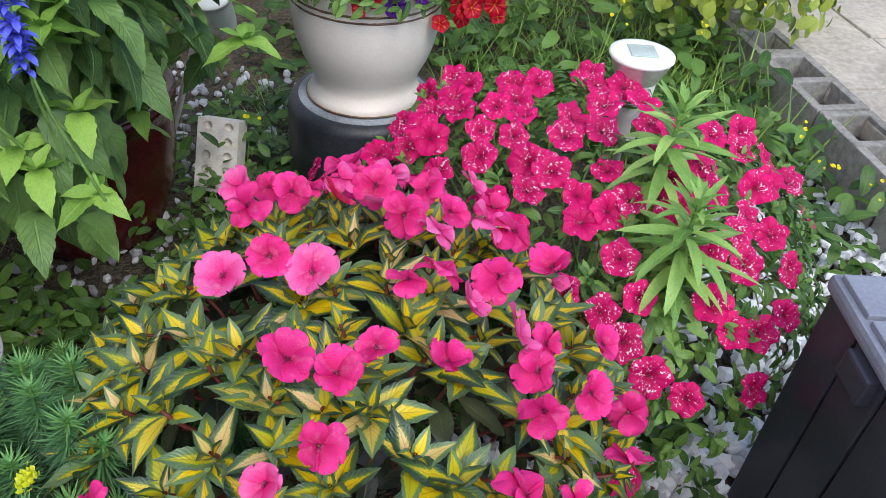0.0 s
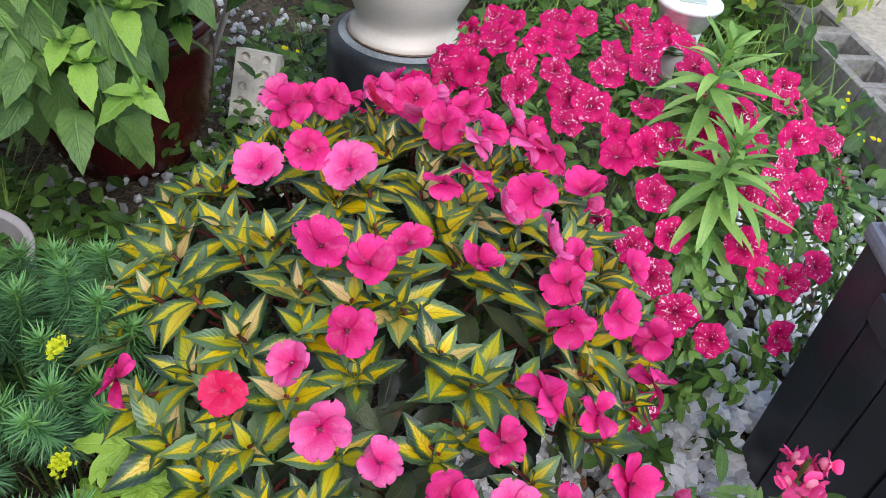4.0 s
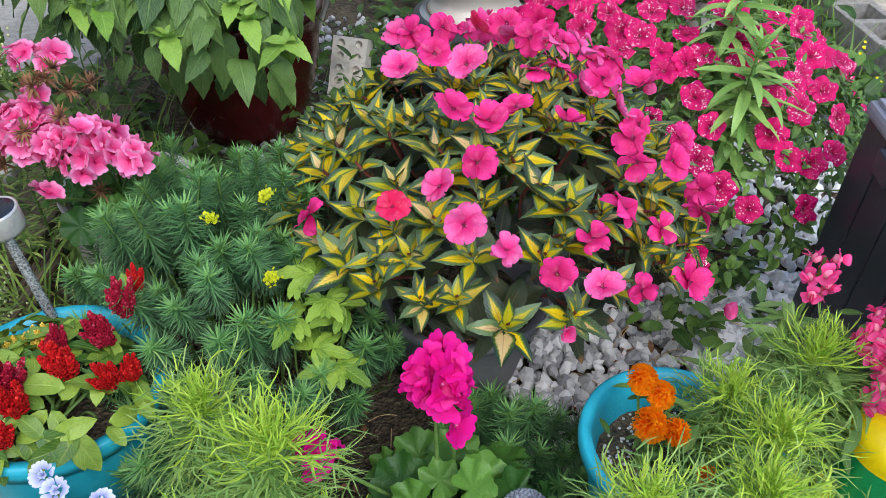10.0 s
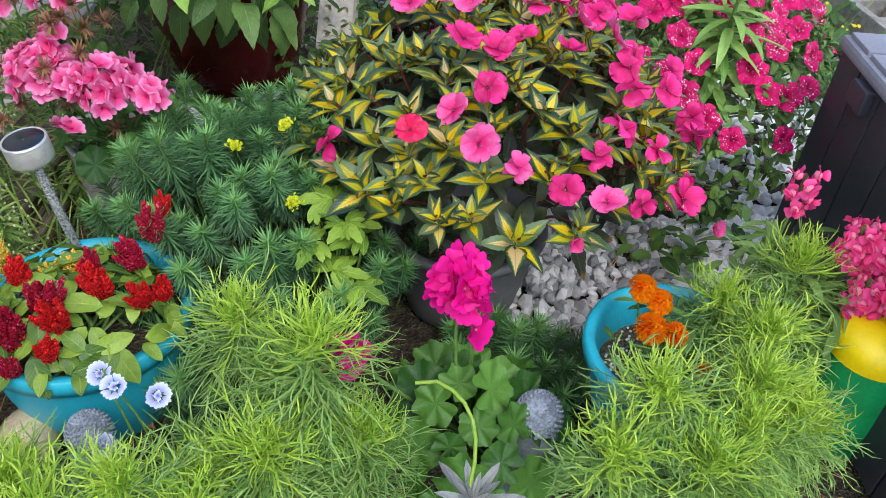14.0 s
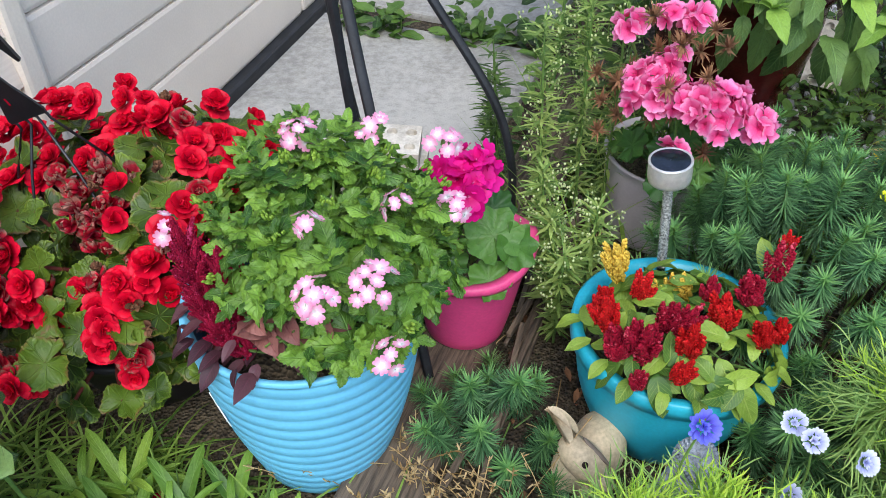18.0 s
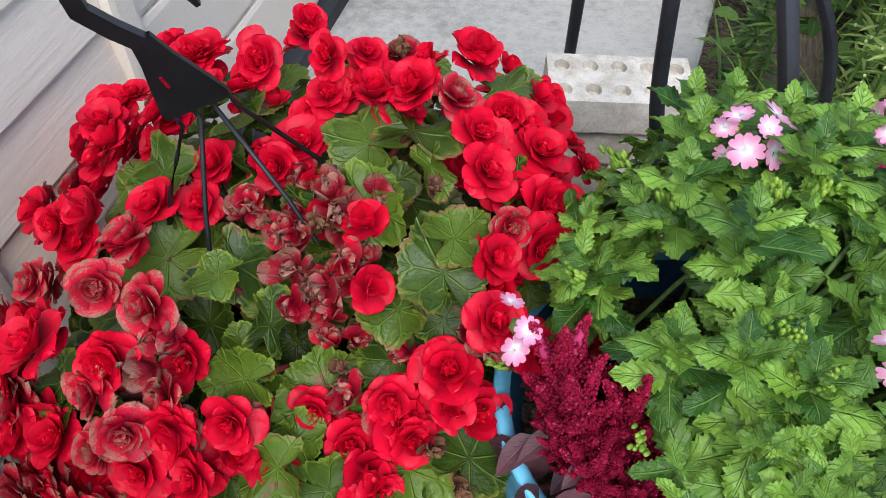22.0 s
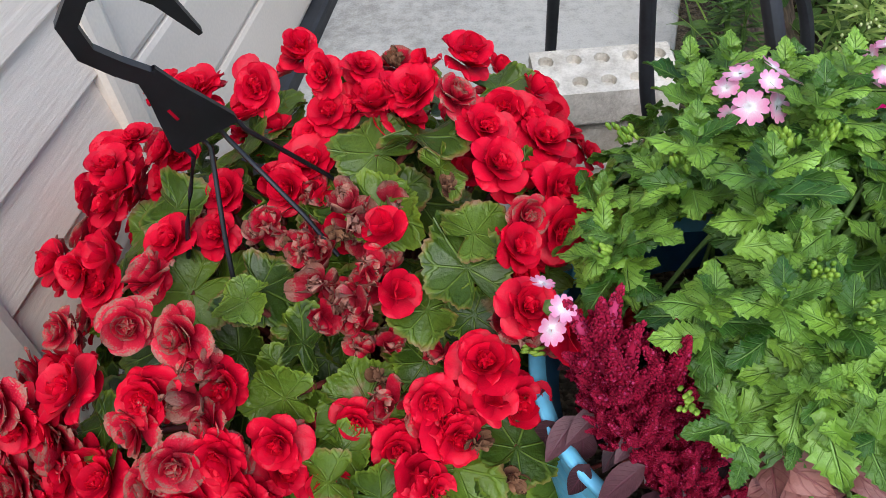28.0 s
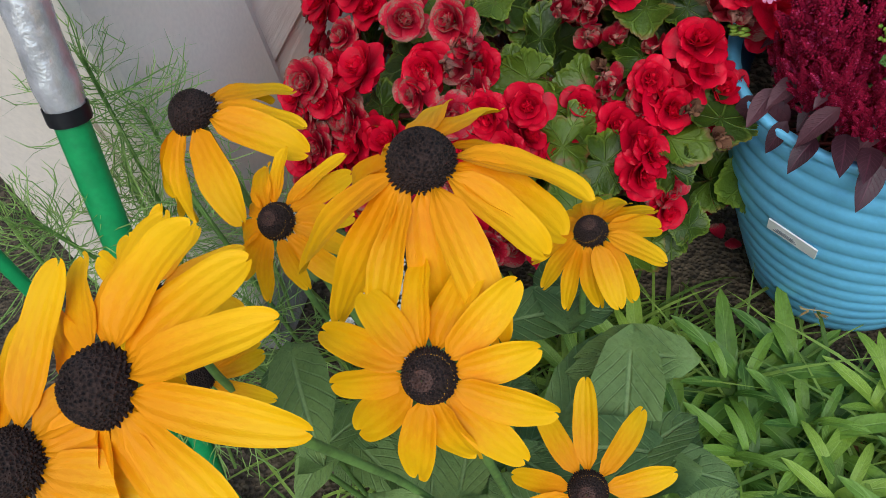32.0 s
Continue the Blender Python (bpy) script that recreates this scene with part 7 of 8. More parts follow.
def build_verbena():
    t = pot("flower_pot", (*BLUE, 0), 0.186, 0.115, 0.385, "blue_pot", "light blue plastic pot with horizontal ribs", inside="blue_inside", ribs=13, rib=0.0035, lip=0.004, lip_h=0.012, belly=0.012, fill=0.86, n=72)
    a = math.atan2(-0.11 - BLUE[1], -1.39 - BLUE[0])
    rr = 0.1695
    tag = rounded_box(0.064, 0.002, 0.023, 0.0005)
    part("label", tag, "paper", t, "small white paper label", Matrix.Translation((rr * math.cos(a), rr * math.sin(a), 0.214)) @ pose(0, 0, 0, 0, 0, math.degrees(a) + 90) @ pose(0, 0, 0, 12, 6, 0), False)
    for i in range(3):
        part("small_print", rounded_box(0.03 - 0.004 * i, 0.0008, 0.0008, 0).moved(pose(-0.008, 0.0015 - 0.003, 0.006 + 0.003 * i)), "stump_top", t, "", Matrix.Translation((rr * math.cos(a), rr * math.sin(a), 0.214)) @ pose(0, 0, 0, 0, 0, math.degrees(a) + 90) @ pose(0, 0, 0, 12, 6, 0), False)
    rnd = random.Random(23)
    v = thing("verbena", (BLUE[0], BLUE[1], 0.34), "leafy verbena with clusters of pink and white flowers", "flowering plant")
    inv = v.matrix_basis.inverted()
    m = Mound((-1.29, 0.07, 0.42), (0.212, 0.215, 0.185))
    lf = [leaf(0.055, 0.029, 17, 6, 0.6, 0.8, -0.3 if b > 0.6 else 0.3, b, 0.15, 0.12) for b in (0.3, 0.7, 1.1)]
    pl = []
    tips = [m.anywhere(-0.12, 0.12, rnd) for _ in range(230)]
    for p, n in tips:
        ax = (n + Vector((0, 0, 0.5))).normalized()
        s, o = ax.orthogonal().normalized(), None
        o = ax.cross(s)
        a0 = rnd.uniform(0, 6.28)
        for i in range(6):
            a = a0 + i * 1.6
            pl.append(basis(p - ax * (0.015 * (i // 2)), (s * math.cos(a) + o * math.sin(a)) + ax * (0.9 - 0.4 * (i // 2)), ax, (0.5 + 0.25 * (i // 2)) * rnd.uniform(0.8, 1.15), rnd.uniform(-35, 35)))
    for p, n in tips[::5]:
        if p.z > 0.5:
            for i in range(8):
                a = i * 1.6
                pl.append(basis(p + Vector((0, 0, 0.012 + 0.005 * i)), (math.cos(a), math.sin(a), 0.25 + 0.2 * i), (0, 0, 1), 1.0 - 0.09 * i, rnd.uniform(-15, 15)))
    pl += leafy(m, 130, 0.9, -0.2, 0.5, 0.3, 0.1, rnd)
    pl = [q for q in pl if q.translation.x > -1.345 or q.translation.x > -1.36 and q.translation.z > 0.5 or q.translation.y > 0.0 and q.translation.x > -1.45]
    pl = [q for q in pl if q.translation.y > -0.06 or q.translation.z > 0.475 or q.translation.x > -1.22]
    pl.sort(key=lambda q: q.translation.y)
    spread(v, "leaf", lf, pl, "verbena_leaf", 300)
    tagged(part("stem_tangle", join([stalk((BLUE[0] + rnd.gauss(0, 0.05), BLUE[1] + rnd.gauss(0, 0.05), 0.33), p - n * 0.01, 0.0025, 0.02) for p, n in tips if p.x > -1.33]).moved(inv), "stem", v), kind="stuff")
    ms = [mesh("floret", petals(5, 0.011, 0.0095, 0.7, 0.2, -0.1, 5, 0.03, 0.03, rows=4, notch=0.15), "verbena")]
    for (x, y, z), n, r in (((-1.18, -0.115, 0.54), 11, 0.024), ((-1.13, -0.065, 0.54), 12, 0.026), ((-1.34, 0.12, 0.605), 9, 0.024), ((-1.235, 0.16, 0.62), 8, 0.02), ((-1.47, -0.05, 0.52), 3, 0.018), ((-1.095, -0.09, 0.45), 7, 0.022),
                            ((-1.10, 0.13, 0.54), 6, 0.018), ((-1.23, -0.05, 0.60), 4, 0.014), ((-1.14, 0.03, 0.60), 5, 0.016), ((-1.14, 0.20, 0.60), 6, 0.02)):
        umbel(v, Vector((x, y, z)), r * 1.25, n, ms, (R.gauss(0, .3), -0.55, 1), "", 1.1, 0.8)
    buds = []
    for p, n in tips[::8]:
        for k in range(18):
            buds.append(blob(0.0022, 0.0022, 0.005, 1).moved(facing(p + n * 0.02 + Vector((rnd.gauss(0, .0045), rnd.gauss(0, .0045), rnd.gauss(0, .003))), n)))
    tagged(part("bud_cluster", join(buds).moved(inv), "bright_leaf", v, "yellow-green flower buds"), kind="stuff")
    # dark plumes at the pot's edge
    am = thing("plumed_amaranth", (-1.40, -0.06, 0.34), "crimson plumed amaranth with dark purple leaves", "flowering plant")
    shapes = [join([plume_shape(h, 0.0105, 430, 0.0036, True)] + [plume_shape(h * R.uniform(0.25, 0.45), 0.0065, 130, 0.0034, True).moved(pose(0.006 * math.cos(i * 2.4), 0.006 * math.sin(i * 2.4), h * (0.03 + 0.06 * i), 0, 0, math.degrees(i * 2.4)) @ pose(0, 0, 0, 0, 30, 0)) for i in range(9)]) for h in (0.12, 0.1, 0.14)]
    spots = []
    for x, y, z, k in ((-1.43, -0.065, 0.45, 1.0), (-1.405, -0.07, 0.43, 1.0), (-1.38, -0.06, 0.42, 0.95), (-1.36, -0.07, 0.41, 0.9), (-1.34, -0.065, 0.39, 0.85), (-1.415, -0.05, 0.42, 0.9),
                       (-1.39, -0.09, 0.4, 0.8), (-1.37, -0.04, 0.43, 0.9), (-1.35, -0.09, 0.385, 0.7), (-1.46, -0.06, 0.4, 0.5), (-1.45, -0.08, 0.39, 0.45), (-1.465, -0.045, 0.41, 0.45),
                       (-1.345, -0.12, 0.36, 0.55), (-1.33, -0.115, 0.35, 0.5), (-1.36, -0.115, 0.35, 0.45), (-1.315, -0.11, 0.35, 0.45), (-1.40, -0.1, 0.405, 0.6), (-1.38, -0.105, 0.40, 0.55), (-1.42, -0.085, 0.41, 0.55), (-1.335, -0.13, 0.385, 0.4), (-1.35, -0.12, 0.395, 0.5)):
        for j in range(3 if x < -1.335 else 2):
            spots.append((x + R.gauss(0, 0.008 * j), y + R.gauss(0, 0.008 * j), z - 0.015 * j, k * (1 - 0.16 * j)))
    for i, (x, y, z, k) in enumerate(spots):
        d = Vector((x - BLUE[0], y - BLUE[1]))
        if d.length > 0.15:
            d *= 0.15 / d.length
        spots[i] = (BLUE[0] + d.x, BLUE[1] + d.y, max(z, 0.375), k)
    plume_plant(am, spots, shapes, "amaranth", 0.1)
    pf = [leaf(0.05, 0.023, 7, 4, 0.6, 1.05, 0.25, b) for b in (0.4, 1.0)]
    places = []
    for _ in range(40):
        q = Vector((-1.365 + R.gauss(0, 0.05), -0.08 + R.gauss(0, 0.05), 0.40 + R.gauss(0, 0.025)))
        d = Vector((q.x - BLUE[0], q.y - BLUE[1], 0))
        if d.length > 0.165:
            q -= d * (1 - 0.165 / d.length)
        d.normalize()
        places.append(basis(q, d + Vector((R.gauss(0, .4), R.gauss(0, .4), R.uniform(-0.9, 0.2))), (0, 0, 1), R.uniform(0.6, 1.1)))
    for i in range(7):
        a = math.radians(200 + 14 * i + R.uniform(-6, 6))
        q = Vector((BLUE[0] + 0.18 * math.cos(a), BLUE[1] + 0.18 * math.sin(a), 0.392))
        places.append(basis(q, (math.cos(a), math.sin(a), R.uniform(-1.3, 0.2)), (math.cos(a) * 0.5, math.sin(a) * 0.5, 1), R.uniform(0.6, 1.25), R.uniform(-40, 40)))
    spread(am, "leaf", pf, places, "purple_leaf")
    tan = [leaf(0.062, 0.034, 9, 4, 0.55, 0.9, 0.3, b, 0, 0.08) for b in (0.3, 0.8)]
    faded = []
    for i in range(13):
        a = math.radians(268 + 3.4 * i)
        q = Vector((BLUE[0] + 0.13 * math.cos(a), BLUE[1] + 0.13 * math.sin(a), 0.43 + R.uniform(-0.015, 0.03)))
        faded.append(basis(q, (math.cos(a) + R.gauss(0, .5), math.sin(a) * 0.4 + R.gauss(0, .3), R.uniform(-0.1, 0.4)), (0, -0.4, 1), R.uniform(0.7, 1.1), R.uniform(-30, 30)))
    spread(am, "leaf", tan, faded, "faded_leaf")
    for m in faded[::4]:
        part("stalk", stalk((-1.385, -0.07, 0.38), m.translation, 0.003, 0.01).moved(am.matrix_basis.inverted()), "amaranth", am)
    tagged(part("stem_tangle", join([stalk((-1.385 + R.gauss(0, .02), -0.05 + R.gauss(0, .02), 0.335), Vector(s[:3]), 0.0022, 0.01) for s in spots]).moved(am.matrix_basis.inverted()), "red_stem", am), kind="stuff")


build_verbena()

BEG = Mound((-1.72, 0.10, 0.18), (0.36, 0.38, 0.38))
BEG_FRESH = [(-1.87, -0.13), (-1.78, -0.15), (-1.68, -0.16), (-1.71, -0.18), (-1.82, -0.2), (-1.69, -0.2), (-1.9, 0.03), (-1.87, 0.06), (-1.95, 0.13), (-1.87, -0.05), (-1.99, 0.0), (-1.91, -0.05), (-1.78, -0.01),
             (-1.72, 0.0), (-1.71, 0.03), (-1.62, -0.01), (-1.7, 0.18), (-1.8, 0.25), (-1.71, 0.1), (-1.73, 0.16), (-1.65, 0.14), (-1.62, 0.26), (-1.64, 0.2), (-1.57, 0.14), (-1.54, 0.19), (-1.55, 0.26),
             (-1.52, 0.17), (-1.61, 0.35), (-1.55, 0.34), (-1.52, 0.03), (-1.5, 0.11), (-1.49, 0.07), (-1.47, 0.11), (-1.55, 0.1), (-1.56, -0.1), (-1.53, -0.06), (-1.52, -0.08), (-1.58, -0.14), (-1.6, -0.13),
             (-1.91, 0.19), (-1.9, 0.2), (-1.8, 0.14), (-1.8, 0.12), (-1.56, -0.15)]
BEG_FADED = [(-1.81, -0.08), (-1.82, -0.11), (-1.76, -0.12), (-1.74, -0.13), (-1.73, -0.16), (-1.77, -0.2), (-1.72, -0.04), (-1.68, -0.04), (-1.67, -0.06), (-1.64, -0.06), (-1.63, -0.04), (-1.63, -0.08), (-1.65, -0.01),
             (-1.68, 0.22), (-1.6, 0.15), (-1.52, 0.07), (-1.51, -0.03), (-1.84, -0.21), (-1.9, -0.1), (-1.89, -0.16), (-2.0, -0.08), (-1.79, -0.17), (-1.75, -0.19)]
BEG_LEAVES = [(-1.65, 0.07), (-1.59, 0.08), (-1.62, 0.11), (-1.8, 0.05), (-1.73, -0.09), (-1.68, -0.1), (-1.63, -0.11), (-1.64, -0.15), (-1.58, -0.04), (-1.55, 0.0), (-1.58, -0.07), (-1.58, 0.27), (-1.55, 0.03),
              (-1.52, 0.12), (-1.54, -0.13), (-1.6, -0.17), (-1.85, -0.17), (-1.84, -0.01), (-1.49, -0.1), (-1.54, -0.03), (-1.63, 0.01), (-1.79, 0.09),
              (-1.835, -0.18), (-1.643, -0.175), (-1.687, -0.136), (-1.532, -0.153), (-1.62, -0.22)]


BEG_HANGING = [(-1.93, -0.2, 0.44), (-1.915, -0.19, 0.455), (-1.882, -0.188, 0.426), (-1.87, -0.2, 0.41), (-1.925, -0.23, 0.38), (-1.906, -0.224, 0.391), (-1.885, -0.24, 0.37), (-1.92, -0.25, 0.35),
               (-1.775, -0.239, 0.349), (-1.726, -0.206, 0.369), (-1.723, -0.182, 0.429), (-1.707, -0.201, 0.277), (-1.79, -0.16, 0.46), (-1.75, -0.19, 0.40), (-1.74, -0.225, 0.32),
               (-1.635, -0.105, 0.335), (-1.569, -0.085, 0.41), (-1.542, -0.12, 0.284), (-1.60, -0.10, 0.36), (-1.57, -0.11, 0.33)]


def hollow(p):
    """The plant has sunk round the hanger's prongs and at one side of its front."""
    k = math.exp(-(((p.x + 1.74) / 0.13) ** 2 + ((p.y - 0.03) / 0.12) ** 2))
    p = p + Vector((-0.04, 0.1, -0.09)) * k
    k = math.exp(-(((p.x + 1.61) / 0.09) ** 2 + ((p.y + 0.11) / 0.09) ** 2))
    return p + Vector((0, 0.02, -0.1)) * k


def build_begonia():
    c = (-1.71, 0.07)
    pt = pot("hanging_basket", (*c, 0.015), 0.19, 0.13, 0.19, "black_plastic", "black plastic hanging basket set down on the slab", category="hanging basket", lip=0.008, lip_h=0.02, fill=0.85)
    t = thing("begonia", (*c, 0.17), "red double begonia with many blooms and scorched leaves", "flowering plant")
    inv = t.matrix_basis.inverted()
    rnd = random.Random(29)
    fresh = [mesh("flower", rose_shape(0.0265, q), "begonia") for q in (1.0, 0.9, 1.05, 0.8)]
    loose = [mesh("flower", join([petal_ring(4, 0.029, 0.036, 16, 9, 0, cup=0.3, dish=0.15, roll=0.1), petal_ring(3, 0.021, 0.027, 50, 8, 40, 0.002, cup=0.5, dish=0.3)]), "begonia")]
    old = [mesh("flower", rose_shape(0.0265, q), "begonia_old") for q in (1.0, 0.85, 0.95)]
    crumpled = [mesh("flower", join([petal_ring(4, 0.025, 0.022, 28, 30, 0, cup=0.8, dish=0.5, ruffle=0.22), petal_ring(4, 0.02, 0.018, 58, 26, 40, 0.002, cup=0.9, dish=0.6, ruffle=0.25)]), k) for k in ("begonia_old", "begonia_old", "begonia_spent")]
    dead = mesh("spent_flower", join([petal_ring(5, 0.018, 0.014, 30, 34, 0, cup=0.9, dish=0.5, ruffle=0.2), petal_ring(5, 0.015, 0.011, 62, 26, 30, 0.002, cup=1.0, dish=0.6, ruffle=0.25)]), "begonia_dead")
    for i, (x, y) in enumerate(BEG_FRESH):
        p, n = BEG.on(x, y, 0.012)
        p = hollow(p)
        for k in range(3):
            q = p + Vector((rnd.gauss(0, 0.022 * k), rnd.gauss(0, 0.022 * k), rnd.gauss(0, 0.012 * k) - 0.02 * k))
            part("flower", (fresh + loose)[rnd.randrange(5)], None, t, m=inv @ facing(q, n + Vector((rnd.gauss(0.1, 0.4), -0.35 + rnd.gauss(0, 0.4), 0.15)), rnd.uniform(0.74, 1.1)) @ Matrix.Diagonal((rnd.uniform(0.82, 1.1), rnd.uniform(0.9, 1.1), rnd.uniform(0.8, 1.3), 1)))
    for x, y in BEG_FADED:
        p, n = BEG.on(x, y, 0.015)
        p = hollow(p)
        small = x > -1.75 and -0.14 < y < 0.05
        for k in range(5 if small else 1):
            q = p + Vector((rnd.gauss(0, 0.011 * k), rnd.gauss(0, 0.011 * k), rnd.gauss(0, 0.008) - 0.01 * k))
            part("flower", (crumpled if small else old)[rnd.randrange(3)], None, t, m=inv @ facing(q, n + Vector((rnd.gauss(0.1, 0.45), -0.35 + rnd.gauss(0, 0.45), 0.15)), rnd.uniform(0.85, 1.2) if small else rnd.uniform(0.75, 1.02)) @ Matrix.Diagonal((rnd.uniform(0.8, 1.1), rnd.uniform(0.9, 1.1), rnd.uniform(0.8, 1.3), 1)))
    for x, y in ((-1.53, -0.11), (-1.66, -0.03), (-1.70, -0.05), (-1.67, 0.20), (-1.58, 0.05), (-1.50, -0.12), (-1.62, -0.09)):
        p, n = BEG.on(x, y, 0.01)
        p = hollow(p)
        part("spent_flower", dead, None, t, "withered brown bloom", inv @ facing(p, n, rnd.uniform(0.8, 1.2)))
    # clusters hanging down the front and beside the wall
    for i, (x, y, z) in enumerate(BEG_HANGING):
        for k in range(2):
            q = Vector((x, y, z)) + Vector((rnd.gauss(0, 0.014 * k), rnd.gauss(0, 0.014 * k), -0.02 * k))
            part("flower", (old if (i + k) % 2 else fresh)[rnd.randrange(3)], None, t, m=inv @ facing(q, q - BEG.c + Vector((rnd.gauss(0, 0.12), -0.15, 0.1)), rnd.uniform(0.72, 1.0)))
    # lower skirt of flowers towards the front and the wall
    for i in range(74):
        a = rnd.uniform(2.7, 4.95)
        k = rnd.uniform(0.86, 1.0)
        p = Vector((BEG.c.x + BEG.r.x * k * math.cos(a), BEG.c.y + BEG.r.y * k * math.sin(a), rnd.uniform(0.14 if a < 4.1 else 0.26, 0.38)))
        d = Vector((math.cos(a), math.sin(a), rnd.uniform(0.0, 0.7)))
        part("flower", rnd.choice(fresh + old), None, t, m=inv @ facing(p, d + Vector((0, -0.2, 0)), rnd.uniform(0.7, 0.95)))
    bl = [round_leaf(q, 7, 0.05, f, 0.6, 0.35, 120, 3, 7, 41) for q, f in ((0.038, 0.2), (0.03, 0.28), (0.035, 0.34))]
    places = []
    for x, y in BEG_LEAVES:
        p, n = BEG.on(x, y, 0.0)
        p = hollow(p)
        places.append(facing(p, n * 0.8 + Vector((rnd.gauss(0, .45), -0.2 + rnd.gauss(0, .45), 0.4)), rnd.uniform(0.8, 1.15)))
    for _ in range(130):
        p, n = BEG.anywhere(0.1, 0.0, rnd)
        q = hollow(BEG.c + (p - BEG.c) * rnd.uniform(0.78, 0.94))
        places.append(facing(q, n + Vector((rnd.gauss(0, .35), rnd.gauss(-0.1, .35), 0.4)), rnd.uniform(0.7, 1.15)))
    for _ in range(110):
        p, n = BEG.anywhere(0.05, 0.0, rnd)
        q = BEG.c + (p - BEG.c) * rnd.uniform(0.55, 0.8)
        places.append(facing(q, n + Vector((rnd.gauss(0, .35), rnd.gauss(-0.1, .35), 0.4)), rnd.uniform(0.9, 1.3)))
    spread(t, "leaf", bl, places, "begonia_leaf")
    tagged(part("stem_tangle", join([stalk((c[0] + rnd.gauss(0, .05), c[1] + rnd.gauss(0, .05), 0.17), m.translation, 0.004, 0.02) for m in places[::2]]).moved(inv), "red_stem", t), kind="stuff")
    # the hanger stands up out of the plant
    h = thing("basket_hanger", (-1.79, 0.04, 0.2), "black plastic basket hanger with a hook, standing upright", "hanger")
    hi = h.matrix_basis.inverted()
    o, up = Vector((-1.7845, 0.03, 0.59)), Vector((-0.0125, -0.025, 0.076)).normalized()
    side = Vector((0.045, 0.029, 0.009)).normalized()
    side = (side - side.dot(up) * up).normalized()
    nrm = side.cross(up)
    fr = Matrix((side, up, nrm)).transposed().to_4x4()
    fr.translation = o
    co, tri = [], []
    prof = [(-0.004, 0.03), (0.004, 0.031), (0.035, 0.022), (0.06, 0.014), (0.084, 0.009)]
    for y, w in prof:
        for z in (-0.0025, 0.0025):
            co += [(-w, y, z), (w, y, z)]
    for i in range(len(prof) - 1):
        k = 4 * i
        for a, b in ((0, 1), (1, 3), (3, 2), (2, 0)):
            tri += [(k + a, k + b, k + b + 4), (k + a, k + b + 4, k + a + 4)]
    tri += [(0, 1, 3), (0, 3, 2)]
    part("plate", Shape(co, tri), "black_plastic", h, "", hi @ fr, False)
    part("slot", rounded_box(0.003, 0.014, 0.0062, 0.0008).moved(pose(-0.008, 0.036, -0.0031)), "begonia", h, "small red opening in the plate", hi @ fr, False)
    pts = [(0, 0.078, 0), (-0.012, 0.1, 0), (-0.022, 0.124, 0), (-0.017, 0.15, 0), (0.006, 0.166, 0), (0.033, 0.16, 0), (0.049, 0.135, 0), (0.055, 0.092, 0)]
    rb = []
    for k in range(len(pts)):
        p = Vector(pts[k])
        d = Vector(pts[min(k + 1, len(pts) - 1)]) - Vector(pts[max(k - 1, 0)])
        q = Vector((-d.y, d.x, 0)).normalized()
        w = 0.0075 if k < len(pts) - 1 else 0.002
        for z in (-0.004, 0.004):
            rb += [p - q * w + Vector((0, 0, z)), p + q * w + Vector((0, 0, z))]
    tri = []
    for i in range(len(pts) - 1):
        k = 4 * i
        for a, b in ((0, 1), (1, 3), (3, 2), (2, 0)):
            tri += [(k + a, k + b, k + b + 4), (k + a, k + b + 4, k + a + 4)]
    part("hook", Shape(rb, tri), "black_plastic", h, "", hi @ fr, False)
    for i, e in enumerate(((-1.837, 0.002, 0.45), (-1.771, -0.027, 0.458), (-1.68, 0.016, 0.468), (-1.70, 0.12, 0.44))):
        a = fr @ Vector((-0.026 + 0.0175 * i, 0.0, 0))
        b = a + (fr.to_3x3() @ Vector((0.003, -0.016, 0.002)))
        e = Vector(e)
        part("prong", tube([a, a.lerp(b, 0.6) + Vector((0, 0, 0.003)), b, b.lerp(e, 0.35) + Vector((0, 0, 0.004)), b.lerp(e, 0.7) + Vector((0, 0, 0.008)), e], 0.0024, 7).moved(hi), "black_plastic", h)


build_begonia()


